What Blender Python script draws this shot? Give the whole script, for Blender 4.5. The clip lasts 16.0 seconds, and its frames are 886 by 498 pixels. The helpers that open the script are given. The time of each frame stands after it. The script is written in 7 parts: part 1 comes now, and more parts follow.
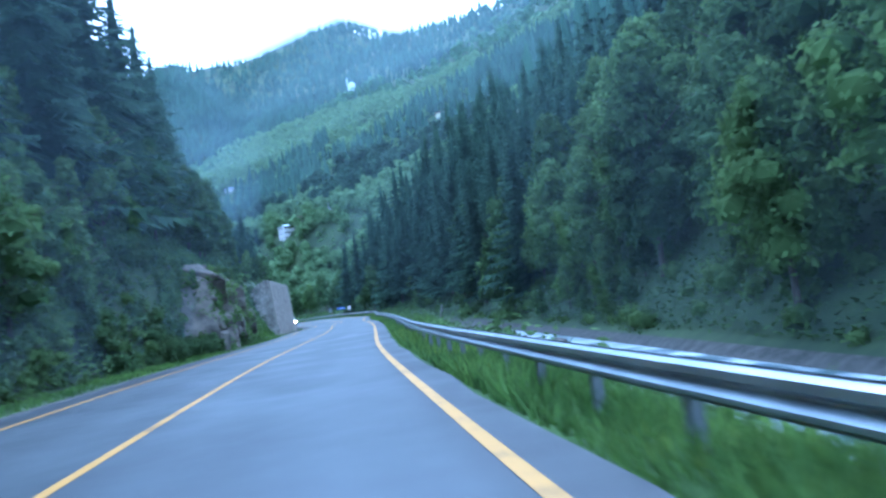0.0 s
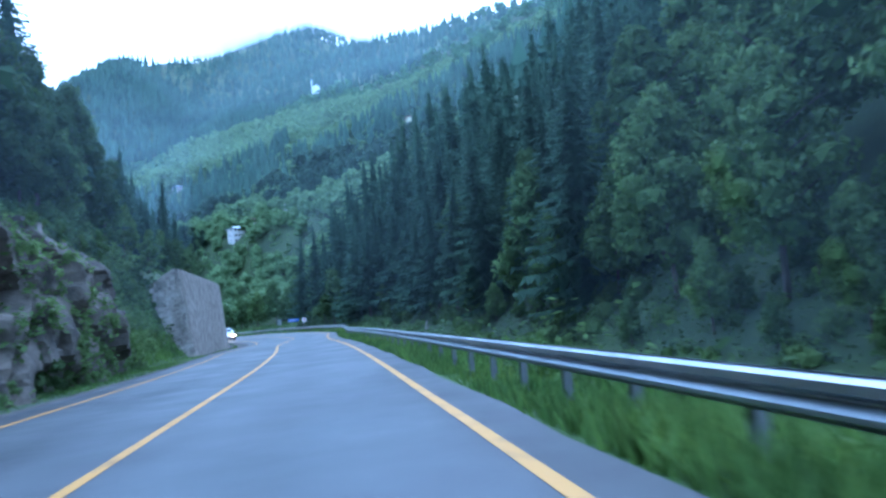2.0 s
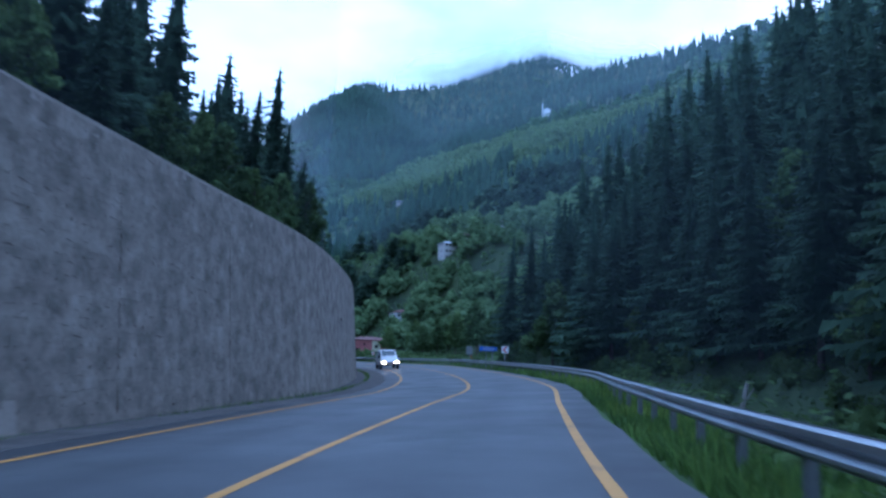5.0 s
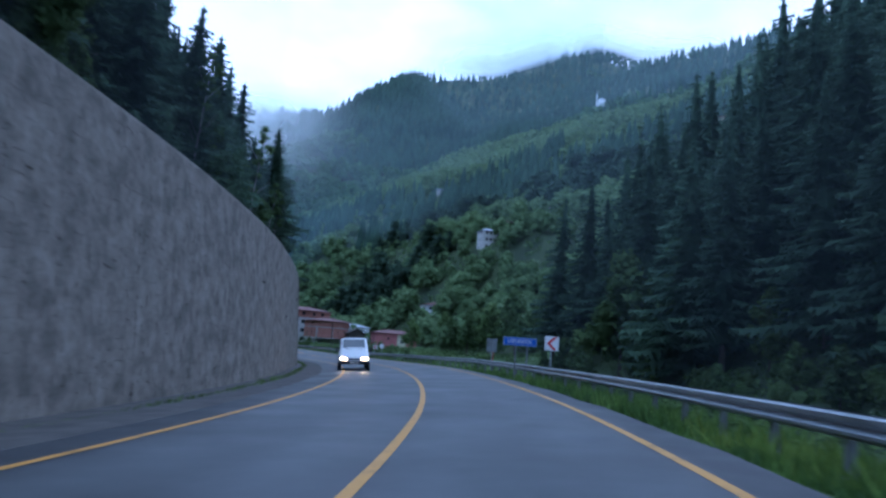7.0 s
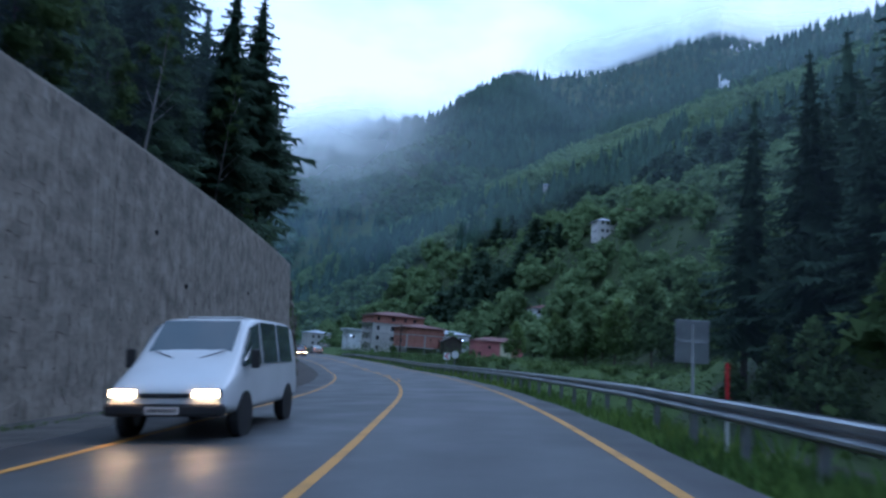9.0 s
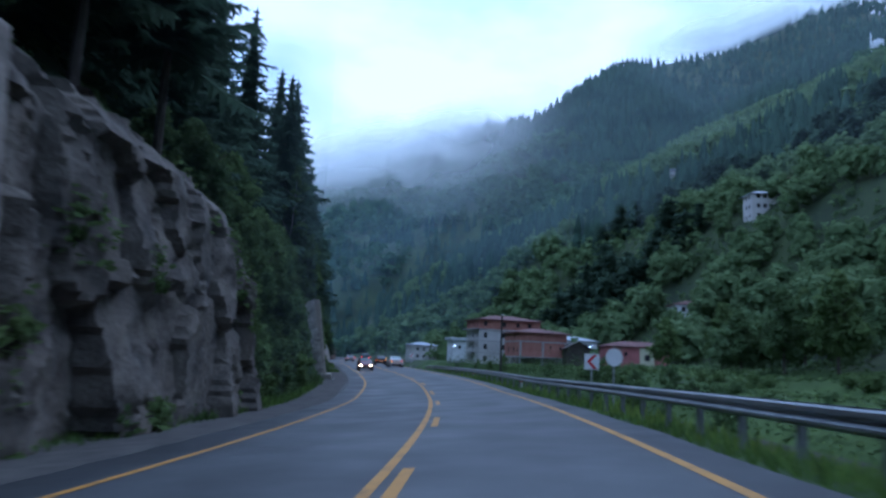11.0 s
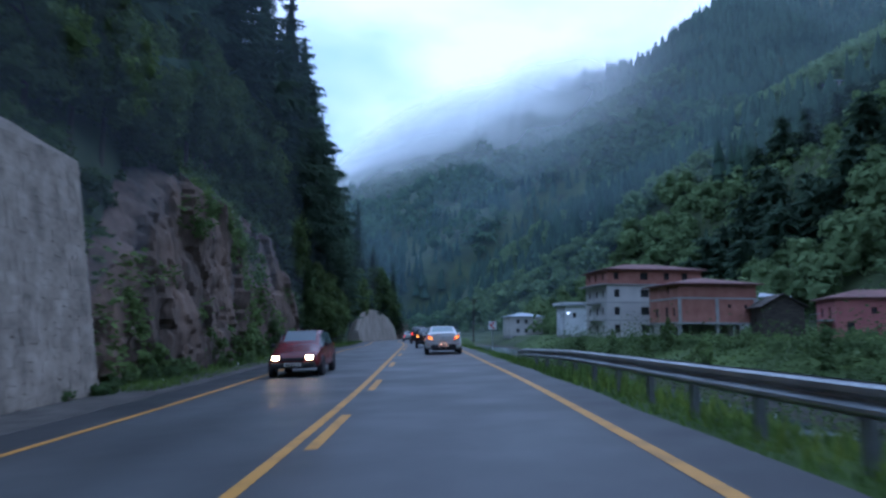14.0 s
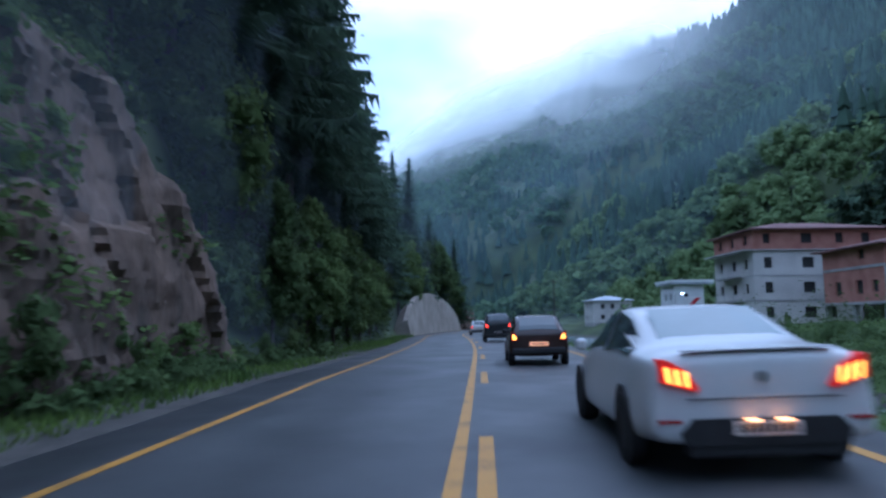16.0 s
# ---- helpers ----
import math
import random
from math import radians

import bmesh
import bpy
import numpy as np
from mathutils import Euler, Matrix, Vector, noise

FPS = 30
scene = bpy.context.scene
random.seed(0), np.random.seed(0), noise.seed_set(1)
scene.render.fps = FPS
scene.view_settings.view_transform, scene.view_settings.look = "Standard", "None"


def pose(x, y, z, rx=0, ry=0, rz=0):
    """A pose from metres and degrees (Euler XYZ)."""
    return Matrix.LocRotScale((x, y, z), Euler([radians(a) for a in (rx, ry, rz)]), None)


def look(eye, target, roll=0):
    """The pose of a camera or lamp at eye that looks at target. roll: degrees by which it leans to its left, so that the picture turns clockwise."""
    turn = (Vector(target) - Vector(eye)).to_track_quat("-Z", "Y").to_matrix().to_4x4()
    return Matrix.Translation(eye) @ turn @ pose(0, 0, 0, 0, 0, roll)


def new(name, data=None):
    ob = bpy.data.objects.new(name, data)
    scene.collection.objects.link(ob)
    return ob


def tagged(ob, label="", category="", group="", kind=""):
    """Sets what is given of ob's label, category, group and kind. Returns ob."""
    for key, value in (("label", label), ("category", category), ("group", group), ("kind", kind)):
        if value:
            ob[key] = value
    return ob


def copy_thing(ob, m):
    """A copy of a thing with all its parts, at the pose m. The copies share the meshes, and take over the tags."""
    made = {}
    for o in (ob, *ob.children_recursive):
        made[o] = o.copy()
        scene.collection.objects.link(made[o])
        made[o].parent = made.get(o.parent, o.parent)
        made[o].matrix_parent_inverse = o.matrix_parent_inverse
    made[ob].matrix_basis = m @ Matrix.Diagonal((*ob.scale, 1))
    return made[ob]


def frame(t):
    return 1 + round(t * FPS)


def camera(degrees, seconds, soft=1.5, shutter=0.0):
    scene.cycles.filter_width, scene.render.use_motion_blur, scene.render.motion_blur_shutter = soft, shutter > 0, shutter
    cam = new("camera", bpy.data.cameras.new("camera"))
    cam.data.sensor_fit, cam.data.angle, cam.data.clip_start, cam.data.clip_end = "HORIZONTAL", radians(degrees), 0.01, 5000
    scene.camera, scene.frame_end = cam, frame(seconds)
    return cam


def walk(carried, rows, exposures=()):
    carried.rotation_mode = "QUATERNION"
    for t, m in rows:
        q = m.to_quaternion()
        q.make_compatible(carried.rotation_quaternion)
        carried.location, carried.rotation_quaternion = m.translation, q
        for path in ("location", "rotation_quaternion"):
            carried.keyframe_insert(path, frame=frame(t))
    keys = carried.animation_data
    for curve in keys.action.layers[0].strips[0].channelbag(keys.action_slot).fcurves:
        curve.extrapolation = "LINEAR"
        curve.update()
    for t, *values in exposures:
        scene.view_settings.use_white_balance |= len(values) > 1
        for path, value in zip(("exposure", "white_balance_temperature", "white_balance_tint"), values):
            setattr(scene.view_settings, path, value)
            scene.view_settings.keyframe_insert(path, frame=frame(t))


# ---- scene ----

cam = camera(65.87, 16.0, soft=2.6, shutter=0.3)
PATH = [
    (0, (2.669, -11.707, 0.684), (2.853, -1.731, 1.343), -7.48),
    (0.5, (1.025, -4.408, 0.616), (1.665, 5.551, 1.252), -5.66),
    (1, (-0.169, 3.148, 0.561), (0.549, 13.092, 1.325), -4.97),
    (1.5, (-0.959, 10.620, 0.499), (-0.111, 20.551, 1.314), -4.84),
    (2, (-1.635, 18.178, 0.391), (-0.794, 28.105, 1.252), -5.08),
    (2.5, (-2.278, 25.873, 0.364), (-2.030, 35.824, 1.320), -3.84),
    (3, (-3.008, 33.588, 0.294), (-3.787, 43.487, 1.480), -3.20),
    (3.5, (-3.894, 41.514, 0.227), (-5.643, 51.253, 1.676), -0.39),
    (4, (-4.949, 49.401, 0.165), (-6.945, 59.081, 1.688), 0.56),
    (6.5, (-9.201, 85.713, -0.001), (-11.936, 95.225, 1.425), 4.60),
    (7, (-10.750, 93.887, -0.107), (-13.651, 103.346, 1.347), 4.54),
    (7.5, (-12.541, 102.408, -0.126), (-15.665, 111.846, 0.951), 4.09),
    (8, (-14.607, 110.422, -0.129), (-18.024, 119.736, 1.126), 6.19),
    (8.5, (-16.888, 118.032, -0.146), (-20.792, 127.129, 1.269), 4.02),
    (9, (-19.559, 125.654, -0.142), (-23.950, 134.514, 1.348), 4.06),
    (9.5, (-22.465, 132.798, -0.228), (-27.289, 141.385, 1.498), 4.50),
    (10, (-25.954, 139.845, -0.276), (-31.148, 148.221, 1.417), 4.41),
    (12.5, (-51.849, 181.332, -1.051), (-58.274, 188.860, 0.380), 0.60),
    (13, (-57.434, 188.393, -1.043), (-64.003, 195.817, 0.270), 1.13),
    (13.5, (-62.853, 195.156, -0.986), (-69.591, 202.428, 0.328), 0.95),
    (14, (-68.321, 201.261, -0.948), (-75.254, 208.363, 0.276), 0.28),
    (14.5, (-73.428, 206.613, -0.950), (-80.506, 213.570, 0.278), -0.99),
    (15, (-78.533, 211.483, -0.888), (-85.625, 218.478, -0.013), -2.05),
    (15.5, (-84.131, 216.106, -0.790), (-91.550, 222.731, 0.244), -0.30),
    (16, (-90.035, 220.671, -0.716), (-97.593, 227.133, 0.338), -0.60),
]
walk(cam, [(t, look(eye, target, roll)) for t, eye, target, roll in PATH],
     [(0, 1.74, 4160, 12), (1.5, 1.6, 4160, 12), (2.5, 1.47, 4200, 16), (3.1, 1.15, 4230, 17), (3.7, 0.46, 4120, 20), (7, 0.22, 4440, 20), (9, 0.0, 4580, 18), (12.5, -0.05, 4560, 22), (14.5, 0.04, 4620, 22), (15.2, 0.17, 4640, 22), (16, 0.32, 4720, 22)])

# ---- light ----
world = bpy.data.worlds.new("sky")
scene.world = world
world.use_nodes = True
wn, wl_ = world.node_tree.nodes, world.node_tree.links
wn.clear()
w_out = wn.new("ShaderNodeOutputWorld")
w_sky = wn.new("ShaderNodeTexSky")
w_sky.sky_type, w_sky.sun_disc = "NISHITA", False
w_sky.sun_elevation, w_sky.sun_rotation = radians(12), radians(20)
w_bg = wn.new("ShaderNodeBackground")
w_bg.inputs[1].default_value = 0.06
wl_.new(w_sky.outputs[0], w_bg.inputs[0])
w_co = wn.new("ShaderNodeTexCoord")
w_map = wn.new("ShaderNodeMapping")
w_map.inputs["Scale"].default_value = (1.0, 1.0, 2.2)
wl_.new(w_co.outputs["Generated"], w_map.inputs[0])
w_noise = wn.new("ShaderNodeTexNoise")
w_noise.inputs["Scale"].default_value, w_noise.inputs["Detail"].default_value, w_noise.inputs["Roughness"].default_value = 2.6, 5.0, 0.5
wl_.new(w_map.outputs[0], w_noise.inputs["Vector"])
w_ramp = wn.new("ShaderNodeValToRGB")
w_ramp.color_ramp.elements[0].position, w_ramp.color_ramp.elements[0].color = 0.36, (0.45, 0.60, 0.685, 1)
w_ramp.color_ramp.elements[1].position, w_ramp.color_ramp.elements[1].color = 0.62, (0.94, 0.99, 1.0, 1)
wl_.new(w_noise.outputs[0], w_ramp.inputs[0])
w_cloud = wn.new("ShaderNodeBackground")
w_cloud.inputs[1].default_value = 1.15
wl_.new(w_ramp.outputs[0], w_cloud.inputs[0])
w_add = wn.new("ShaderNodeAddShader")
wl_.new(w_bg.outputs[0], w_add.inputs[0]), wl_.new(w_cloud.outputs[0], w_add.inputs[1])
wl_.new(w_add.outputs[0], w_out.inputs[0])

sun = new("sun", bpy.data.lights.new("sun", "SUN"))
sun.data.energy, sun.data.angle, sun.data.color = 0.5, radians(25), (1.0, 0.97, 0.93)
sun.matrix_world = look((0, 0, 50), (-10, -30, 0))

# ---- materials ----


def mat(name, a, b, scale=3.0, rough=0.9, bump=0.2, fine=25.0, metal=0.0, spec=0.5, split=0.5, soft=0.2, island=0.0, per=0.0, stretch=(1, 1, 1), world_size=False, depth=0.05):
    """Two colours mixed by broad and fine noise, with relief; island and per vary the value from piece to piece and from object to object."""
    m = bpy.data.materials.new(name)
    m.use_nodes = True
    n, k = m.node_tree.nodes, m.node_tree.links
    p = n["Principled BSDF"]
    co = n.new("ShaderNodeTexCoord")
    mp = n.new("ShaderNodeMapping")
    mp.inputs["Scale"].default_value = stretch
    k.new(n.new("ShaderNodeNewGeometry").outputs["Position"] if world_size else co.outputs["Object"], mp.inputs[0])
    n1, n2 = n.new("ShaderNodeTexNoise"), n.new("ShaderNodeTexNoise")
    for node, sc, det in ((n1, scale, 4.0), (n2, fine, 3.0)):
        node.inputs["Scale"].default_value, node.inputs["Detail"].default_value = sc, det
        k.new(mp.outputs[0], node.inputs["Vector"])
    add = n.new("ShaderNodeMath")
    add.operation = "MULTIPLY_ADD"
    add.inputs[1].default_value = 0.35
    k.new(n2.outputs[0], add.inputs[0]), k.new(n1.outputs[0], add.inputs[2])
    ramp = n.new("ShaderNodeValToRGB")
    ramp.color_ramp.elements[0].position, ramp.color_ramp.elements[0].color = split + 0.17 - soft, (*a, 1)
    ramp.color_ramp.elements[1].position, ramp.color_ramp.elements[1].color = split + 0.17 + soft, (*b, 1)
    k.new(add.outputs[0], ramp.inputs[0])
    colour = ramp.outputs[0]
    for amount, kind, slot in ((island, "ShaderNodeNewGeometry", "Random Per Island"), (per, "ShaderNodeObjectInfo", "Random")):
        if amount:
            src, hsv, mm = n.new(kind), n.new("ShaderNodeHueSaturation"), n.new("ShaderNodeMapRange")
            mm.inputs["To Min"].default_value, mm.inputs["To Max"].default_value = 1 - amount, 1 + amount
            k.new(src.outputs[slot], mm.inputs["Value"]), k.new(mm.outputs[0], hsv.inputs["Value"])
            k.new(colour, hsv.inputs["Color"])
            colour = hsv.outputs[0]
    k.new(colour, p.inputs["Base Color"])
    p.inputs["Roughness"].default_value, p.inputs["Metallic"].default_value = rough, metal
    p.inputs["Specular IOR Level"].default_value = spec
    if bump:
        bm_ = n.new("ShaderNodeBump")
        bm_.inputs["Strength"].default_value, bm_.inputs["Distance"].default_value = bump, depth
        k.new(add.outputs[0], bm_.inputs["Height"]), k.new(bm_.outputs[0], p.inputs["Normal"])
    return m


def glow(name, colour, strength):
    m = bpy.data.materials.new(name)
    m.use_nodes = True
    p = m.node_tree.nodes["Principled BSDF"]
    p.inputs["Base Color"].default_value = (*colour, 1)
    p.inputs["Emission Color"].default_value = (*colour, 1)
    p.inputs["Emission Strength"].default_value = strength
    return m


def seen_through(m, share=0.4):
    """Lets part of the light through, as leaves do."""
    n, k = m.node_tree.nodes, m.node_tree.links
    p, out = n["Principled BSDF"], n["Material Output"]
    t, mix = n.new("ShaderNodeBsdfTranslucent"), n.new("ShaderNodeMixShader")
    mix.inputs[0].default_value = share
    k.new(p.inputs["Base Color"].links[0].from_socket, t.inputs[0])
    k.new(p.outputs[0], mix.inputs[1]), k.new(t.outputs[0], mix.inputs[2]), k.new(mix.outputs[0], out.inputs[0])
    return m


def leafy(name, a, b, per=0.22, island=0.16):
    return seen_through(mat(name, a, b, scale=0.35, rough=0.95, bump=0, fine=2.0, spec=0.06, island=island, per=per))


M_ASPHALT = mat("asphalt", (0.040, 0.043, 0.044), (0.072, 0.077, 0.078), scale=0.35, rough=0.55, bump=0.08, fine=60.0, split=0.5, soft=0.25, spec=0.4)


def worn_lanes(m):
    """Paler polished wheel tracks, oil-dark middles and darker outer strips, by the place across the road."""
    n, k = m.node_tree.nodes, m.node_tree.links
    p = n["Principled BSDF"]
    at, mr, ramp, mul, nz, co = n.new("ShaderNodeAttribute"), n.new("ShaderNodeMapRange"), n.new("ShaderNodeValToRGB"), n.new("ShaderNodeMix"), n.new("ShaderNodeTexNoise"), n.new("ShaderNodeTexCoord")
    at.attribute_name = "across"
    nz.inputs["Scale"].default_value, nz.inputs["Detail"].default_value = 0.5, 4.0
    k.new(co.outputs["Object"], nz.inputs["Vector"])
    sway = n.new("ShaderNodeMath")
    sway.operation = "MULTIPLY_ADD"
    sway.inputs[1].default_value = 0.7
    k.new(nz.outputs[0], sway.inputs[0]), k.new(at.outputs["Fac"], sway.inputs[2])
    mr.inputs["From Min"].default_value, mr.inputs["From Max"].default_value = -4.65, 5.35
    k.new(sway.outputs[0], mr.inputs["Value"]), k.new(mr.outputs[0], ramp.inputs[0])
    stops = ((0.0, 0.52), (0.10, 0.55), (0.135, 0.95), (0.22, 1.16), (0.31, 0.88), (0.40, 1.12), (0.49, 0.90), (0.58, 1.18), (0.68, 0.92), (0.77, 1.20), (0.865, 0.98), (0.895, 0.52), (1.0, 0.46))
    r = ramp.color_ramp
    r.elements[0].position, r.elements[0].color = 0.0, (0.52, 0.52, 0.52, 1)
    r.elements[1].position, r.elements[1].color = 1.0, (0.46, 0.46, 0.46, 1)
    for at_, g in stops[1:-1]:
        e = r.elements.new(at_)
        e.color = (g, g, g, 1)
    mul.data_type, mul.blend_type = "RGBA", "MULTIPLY"
    mul.inputs[0].default_value = 1.0
    k.new(p.inputs["Base Color"].links[0].from_socket, mul.inputs[6]), k.new(ramp.outputs[0], mul.inputs[7])
    k.new(mul.outputs[2], p.inputs["Base Color"])
    rr = n.new("ShaderNodeMapRange")
    rr.inputs["From Min"].default_value, rr.inputs["From Max"].default_value = 0.3, 0.7
    rr.inputs["To Min"].default_value, rr.inputs["To Max"].default_value = 0.62, 0.44
    k.new(nz.outputs[0], rr.inputs["Value"]), k.new(rr.outputs[0], p.inputs["Roughness"])


worn_lanes(M_ASPHALT)
M_LINE = mat("road_paint", (0.22, 0.120, 0.026), (0.46, 0.230, 0.026), scale=2.0, rough=0.6, bump=0.03, fine=22.0, split=0.36, soft=0.14)
M_GRAVEL = mat("gravel", (0.036, 0.034, 0.029), (0.095, 0.088, 0.076), scale=1.6, rough=0.95, bump=0.5, fine=40.0)
M_GROUND = mat("hill_ground", (0.020, 0.034, 0.014), (0.060, 0.085, 0.028), scale=0.08, rough=0.95, bump=0.4, fine=1.3)
M_MEADOW = mat("meadow_grass", (0.030, 0.055, 0.014), (0.075, 0.12, 0.028), scale=0.12, rough=0.9, bump=0.3, fine=3.0, spec=0.2)
M_GRASS = mat("grass_blades", (0.06, 0.11, 0.026), (0.16, 0.24, 0.05), scale=0.4, rough=0.7, bump=0, fine=6.0, spec=0.2, island=0.4)
M_WEED = mat("yellow_weed", (0.11, 0.18, 0.035), (0.23, 0.29, 0.05), scale=0.4, rough=0.7, bump=0, fine=6.0, spec=0.2, island=0.3)
M_ROCK = mat("rock", (0.042, 0.038, 0.031), (0.165, 0.142, 0.112), scale=0.9, rough=0.92, bump=1.0, fine=6.0, split=0.5, soft=0.22, depth=0.16)
M_BROWNROCK = mat("brown_rock", (0.042, 0.035, 0.029), (0.185, 0.128, 0.094), scale=0.6, rough=0.95, bump=1.0, fine=5.0, split=0.5, soft=0.22, stretch=(1, 1, 0.35), depth=0.16)
M_STONE = mat("wall_stone", (0.165, 0.145, 0.118), (0.345, 0.305, 0.252), scale=1.6, rough=0.95, bump=0.8, fine=7.0, island=0.08, per=0.08, world_size=True)
M_RUBBLE = mat("rubble_stone", (0.15, 0.137, 0.115), (0.35, 0.32, 0.275), scale=0.9, rough=0.95, bump=0.6, fine=7.0, per=0.3, world_size=True)
M_MORTAR = mat("wall_mortar", (0.205, 0.182, 0.150), (0.345, 0.31, 0.262), scale=0.5, rough=0.95, bump=0.6, fine=9.0, split=0.45)
M_CONCRETE = mat("concrete", (0.24, 0.24, 0.235), (0.40, 0.395, 0.38), scale=0.6, rough=0.9, bump=0.3, fine=12.0)
M_STEEL = mat("galvanised_steel", (0.27, 0.29, 0.30), (0.43, 0.45, 0.46), scale=1.2, rough=0.40, bump=0.02, fine=30.0, metal=0.85)
M_RAILPOST = mat("dull_rail_post", (0.12, 0.125, 0.125), (0.22, 0.225, 0.22), scale=2.0, rough=0.8, bump=0.05, fine=30.0, metal=0.1)
M_POST = mat("weathered_post", (0.26, 0.27, 0.27), (0.42, 0.43, 0.43), scale=2.0, rough=0.7, bump=0.05, fine=30.0, metal=0.2)
M_BARK = mat("bark", (0.045, 0.036, 0.028), (0.12, 0.10, 0.08), scale=1.5, rough=0.95, bump=0.6, fine=12.0, stretch=(3, 3, 0.6))
M_PALEBARK = mat("pale_bark", (0.16, 0.15, 0.135), (0.30, 0.28, 0.26), scale=1.5, rough=0.9, bump=0.4, fine=12.0, stretch=(3, 3, 0.6))
M_LEAF = leafy("broad_leaves", (0.060, 0.095, 0.038), (0.120, 0.170, 0.066))
M_LEAF2 = leafy("pale_leaves", (0.085, 0.130, 0.045), (0.16, 0.22, 0.078))
M_NEEDLE = leafy("conifer_needles", (0.042, 0.068, 0.047), (0.087, 0.130, 0.079), island=0.2)
M_FARLEAF = leafy("far_broad_leaves", (0.064, 0.110, 0.058), (0.117, 0.180, 0.087), per=0, island=0.16)
M_MIDLEAF = leafy("valley_leaves", (0.120, 0.178, 0.080), (0.19, 0.262, 0.118), per=0, island=0.14)
M_FARNEEDLE = mat("far_conifers", (0.033, 0.058, 0.043), (0.063, 0.100, 0.066), scale=0.02, rough=0.95, bump=0, fine=0.1, spec=0.05, island=0.2)
for leaf in (M_GRASS, M_WEED):
    seen_through(leaf, 0.3)
M_WHITECAR = mat("white_car_paint", (0.56, 0.57, 0.565), (0.62, 0.63, 0.625), scale=1.0, rough=0.25, bump=0, fine=30.0)
M_REDCAR = mat("maroon_car_paint", (0.10, 0.012, 0.014), (0.14, 0.018, 0.02), scale=1.0, rough=0.25, bump=0)
M_BROWNCAR = mat("dark_brown_car_paint", (0.035, 0.020, 0.017), (0.05, 0.028, 0.022), scale=1.0, rough=0.25, bump=0)
M_DARKCAR = mat("dark_grey_car_paint", (0.022, 0.024, 0.027), (0.034, 0.036, 0.04), scale=1.0, rough=0.3, bump=0)
M_PLASTIC = mat("black_plastic", (0.012, 0.012, 0.013), (0.02, 0.02, 0.021), scale=4.0, rough=0.6, bump=0.05)
M_TYRE = mat("tyre_rubber", (0.012, 0.012, 0.012), (0.022, 0.022, 0.022), scale=4.0, rough=0.85, bump=0.1)
M_RIM = mat("alloy_rim", (0.32, 0.33, 0.34), (0.42, 0.43, 0.44), scale=4.0, rough=0.35, bump=0, metal=0.8)
M_GLASS = mat("car_glass", (0.05, 0.065, 0.07), (0.06, 0.078, 0.085), scale=1.0, rough=0.06, bump=0, spec=0.9)
# base colour raised to paint in the sky mirrored by the rear window
M_SKYGLASS = mat("sky_paled_rear_glass", (0.17, 0.23, 0.235), (0.21, 0.28, 0.285), scale=1.0, rough=0.07, bump=0, spec=0.8)
# near-black colour stands in for the shade inside windows and drain holes
M_INSHADE = mat("painted_inner_shade", (0.008, 0.008, 0.009), (0.016, 0.016, 0.017), scale=1.0, rough=0.7, bump=0)
M_REDLENS = mat("red_lens", (0.32, 0.01, 0.008), (0.42, 0.015, 0.01), scale=3.0, rough=0.15, bump=0)
M_TAIL = glow("lit_tail_lamp", (1.0, 0.36, 0.03), 4.0)
M_LITRED = glow("lit_red_lens", (0.60, 0.012, 0.006), 0.35)
M_BRAKE = glow("lit_brake_lamp", (1.0, 0.05, 0.02), 4.0)
M_HEAD = glow("lit_headlamp", (1.0, 0.56, 0.19), 70.0)
M_LAMP = glow("street_lamp_light", (0.9, 0.95, 1.0), 14.0)
# glow of a plate's own face, standing in for lamp light falling on it
M_PLATEGLOW = glow("self_glowing_plate", (1.0, 0.42, 0.18), 0.9)
M_PLATELAMP = glow("plate_lamp_light", (1.0, 0.40, 0.12), 5.0)
M_PLATE = mat("plate_white", (0.60, 0.55, 0.50), (0.66, 0.6, 0.55), scale=5.0, rough=0.5, bump=0)
M_SIGNBLUE = mat("sign_blue", (0.012, 0.07, 0.36), (0.018, 0.10, 0.46), scale=2.0, rough=0.4, bump=0)
M_SIGNWHITE = mat("sign_white", (0.66, 0.66, 0.66), (0.76, 0.76, 0.76), scale=2.0, rough=0.45, bump=0)
M_SIGNRED = mat("sign_red", (0.45, 0.015, 0.02), (0.55, 0.02, 0.03), scale=2.0, rough=0.4, bump=0)
M_BRICK = mat("red_hollow_brick", (0.27, 0.115, 0.085), (0.40, 0.19, 0.145), scale=0.7, rough=0.95, bump=0.4, fine=7.0)
M_RENDER = mat("grey_wall_render", (0.42, 0.40, 0.38), (0.54, 0.52, 0.49), scale=0.4, rough=0.95, bump=0.2, fine=6.0)
M_PINK = mat("pink_plaster", (0.33, 0.12, 0.12), (0.44, 0.17, 0.16), scale=0.5, rough=0.9, bump=0.2, fine=8.0)
M_CREAM = mat("cream_plaster", (0.48, 0.46, 0.30), (0.58, 0.55, 0.38), scale=0.6, rough=0.9, bump=0.2)
M_ROOF = mat("roof_tile", (0.10, 0.052, 0.048), (0.19, 0.095, 0.085), scale=0.6, rough=0.85, bump=0.3, fine=10.0)
M_GREYROOF = mat("sheet_metal_roof", (0.30, 0.34, 0.38), (0.46, 0.50, 0.54), scale=0.5, rough=0.5, bump=0.05, metal=0.4)
M_WHITEWALL = mat("white_plaster", (0.52, 0.53, 0.54), (0.68, 0.69, 0.70), scale=0.4, rough=0.9, bump=0.1)
M_DARKWOOD = mat("dark_timber", (0.03, 0.026, 0.022), (0.075, 0.062, 0.05), scale=1.2, rough=0.9, bump=0.3, fine=10.0, stretch=(1, 1, 4))
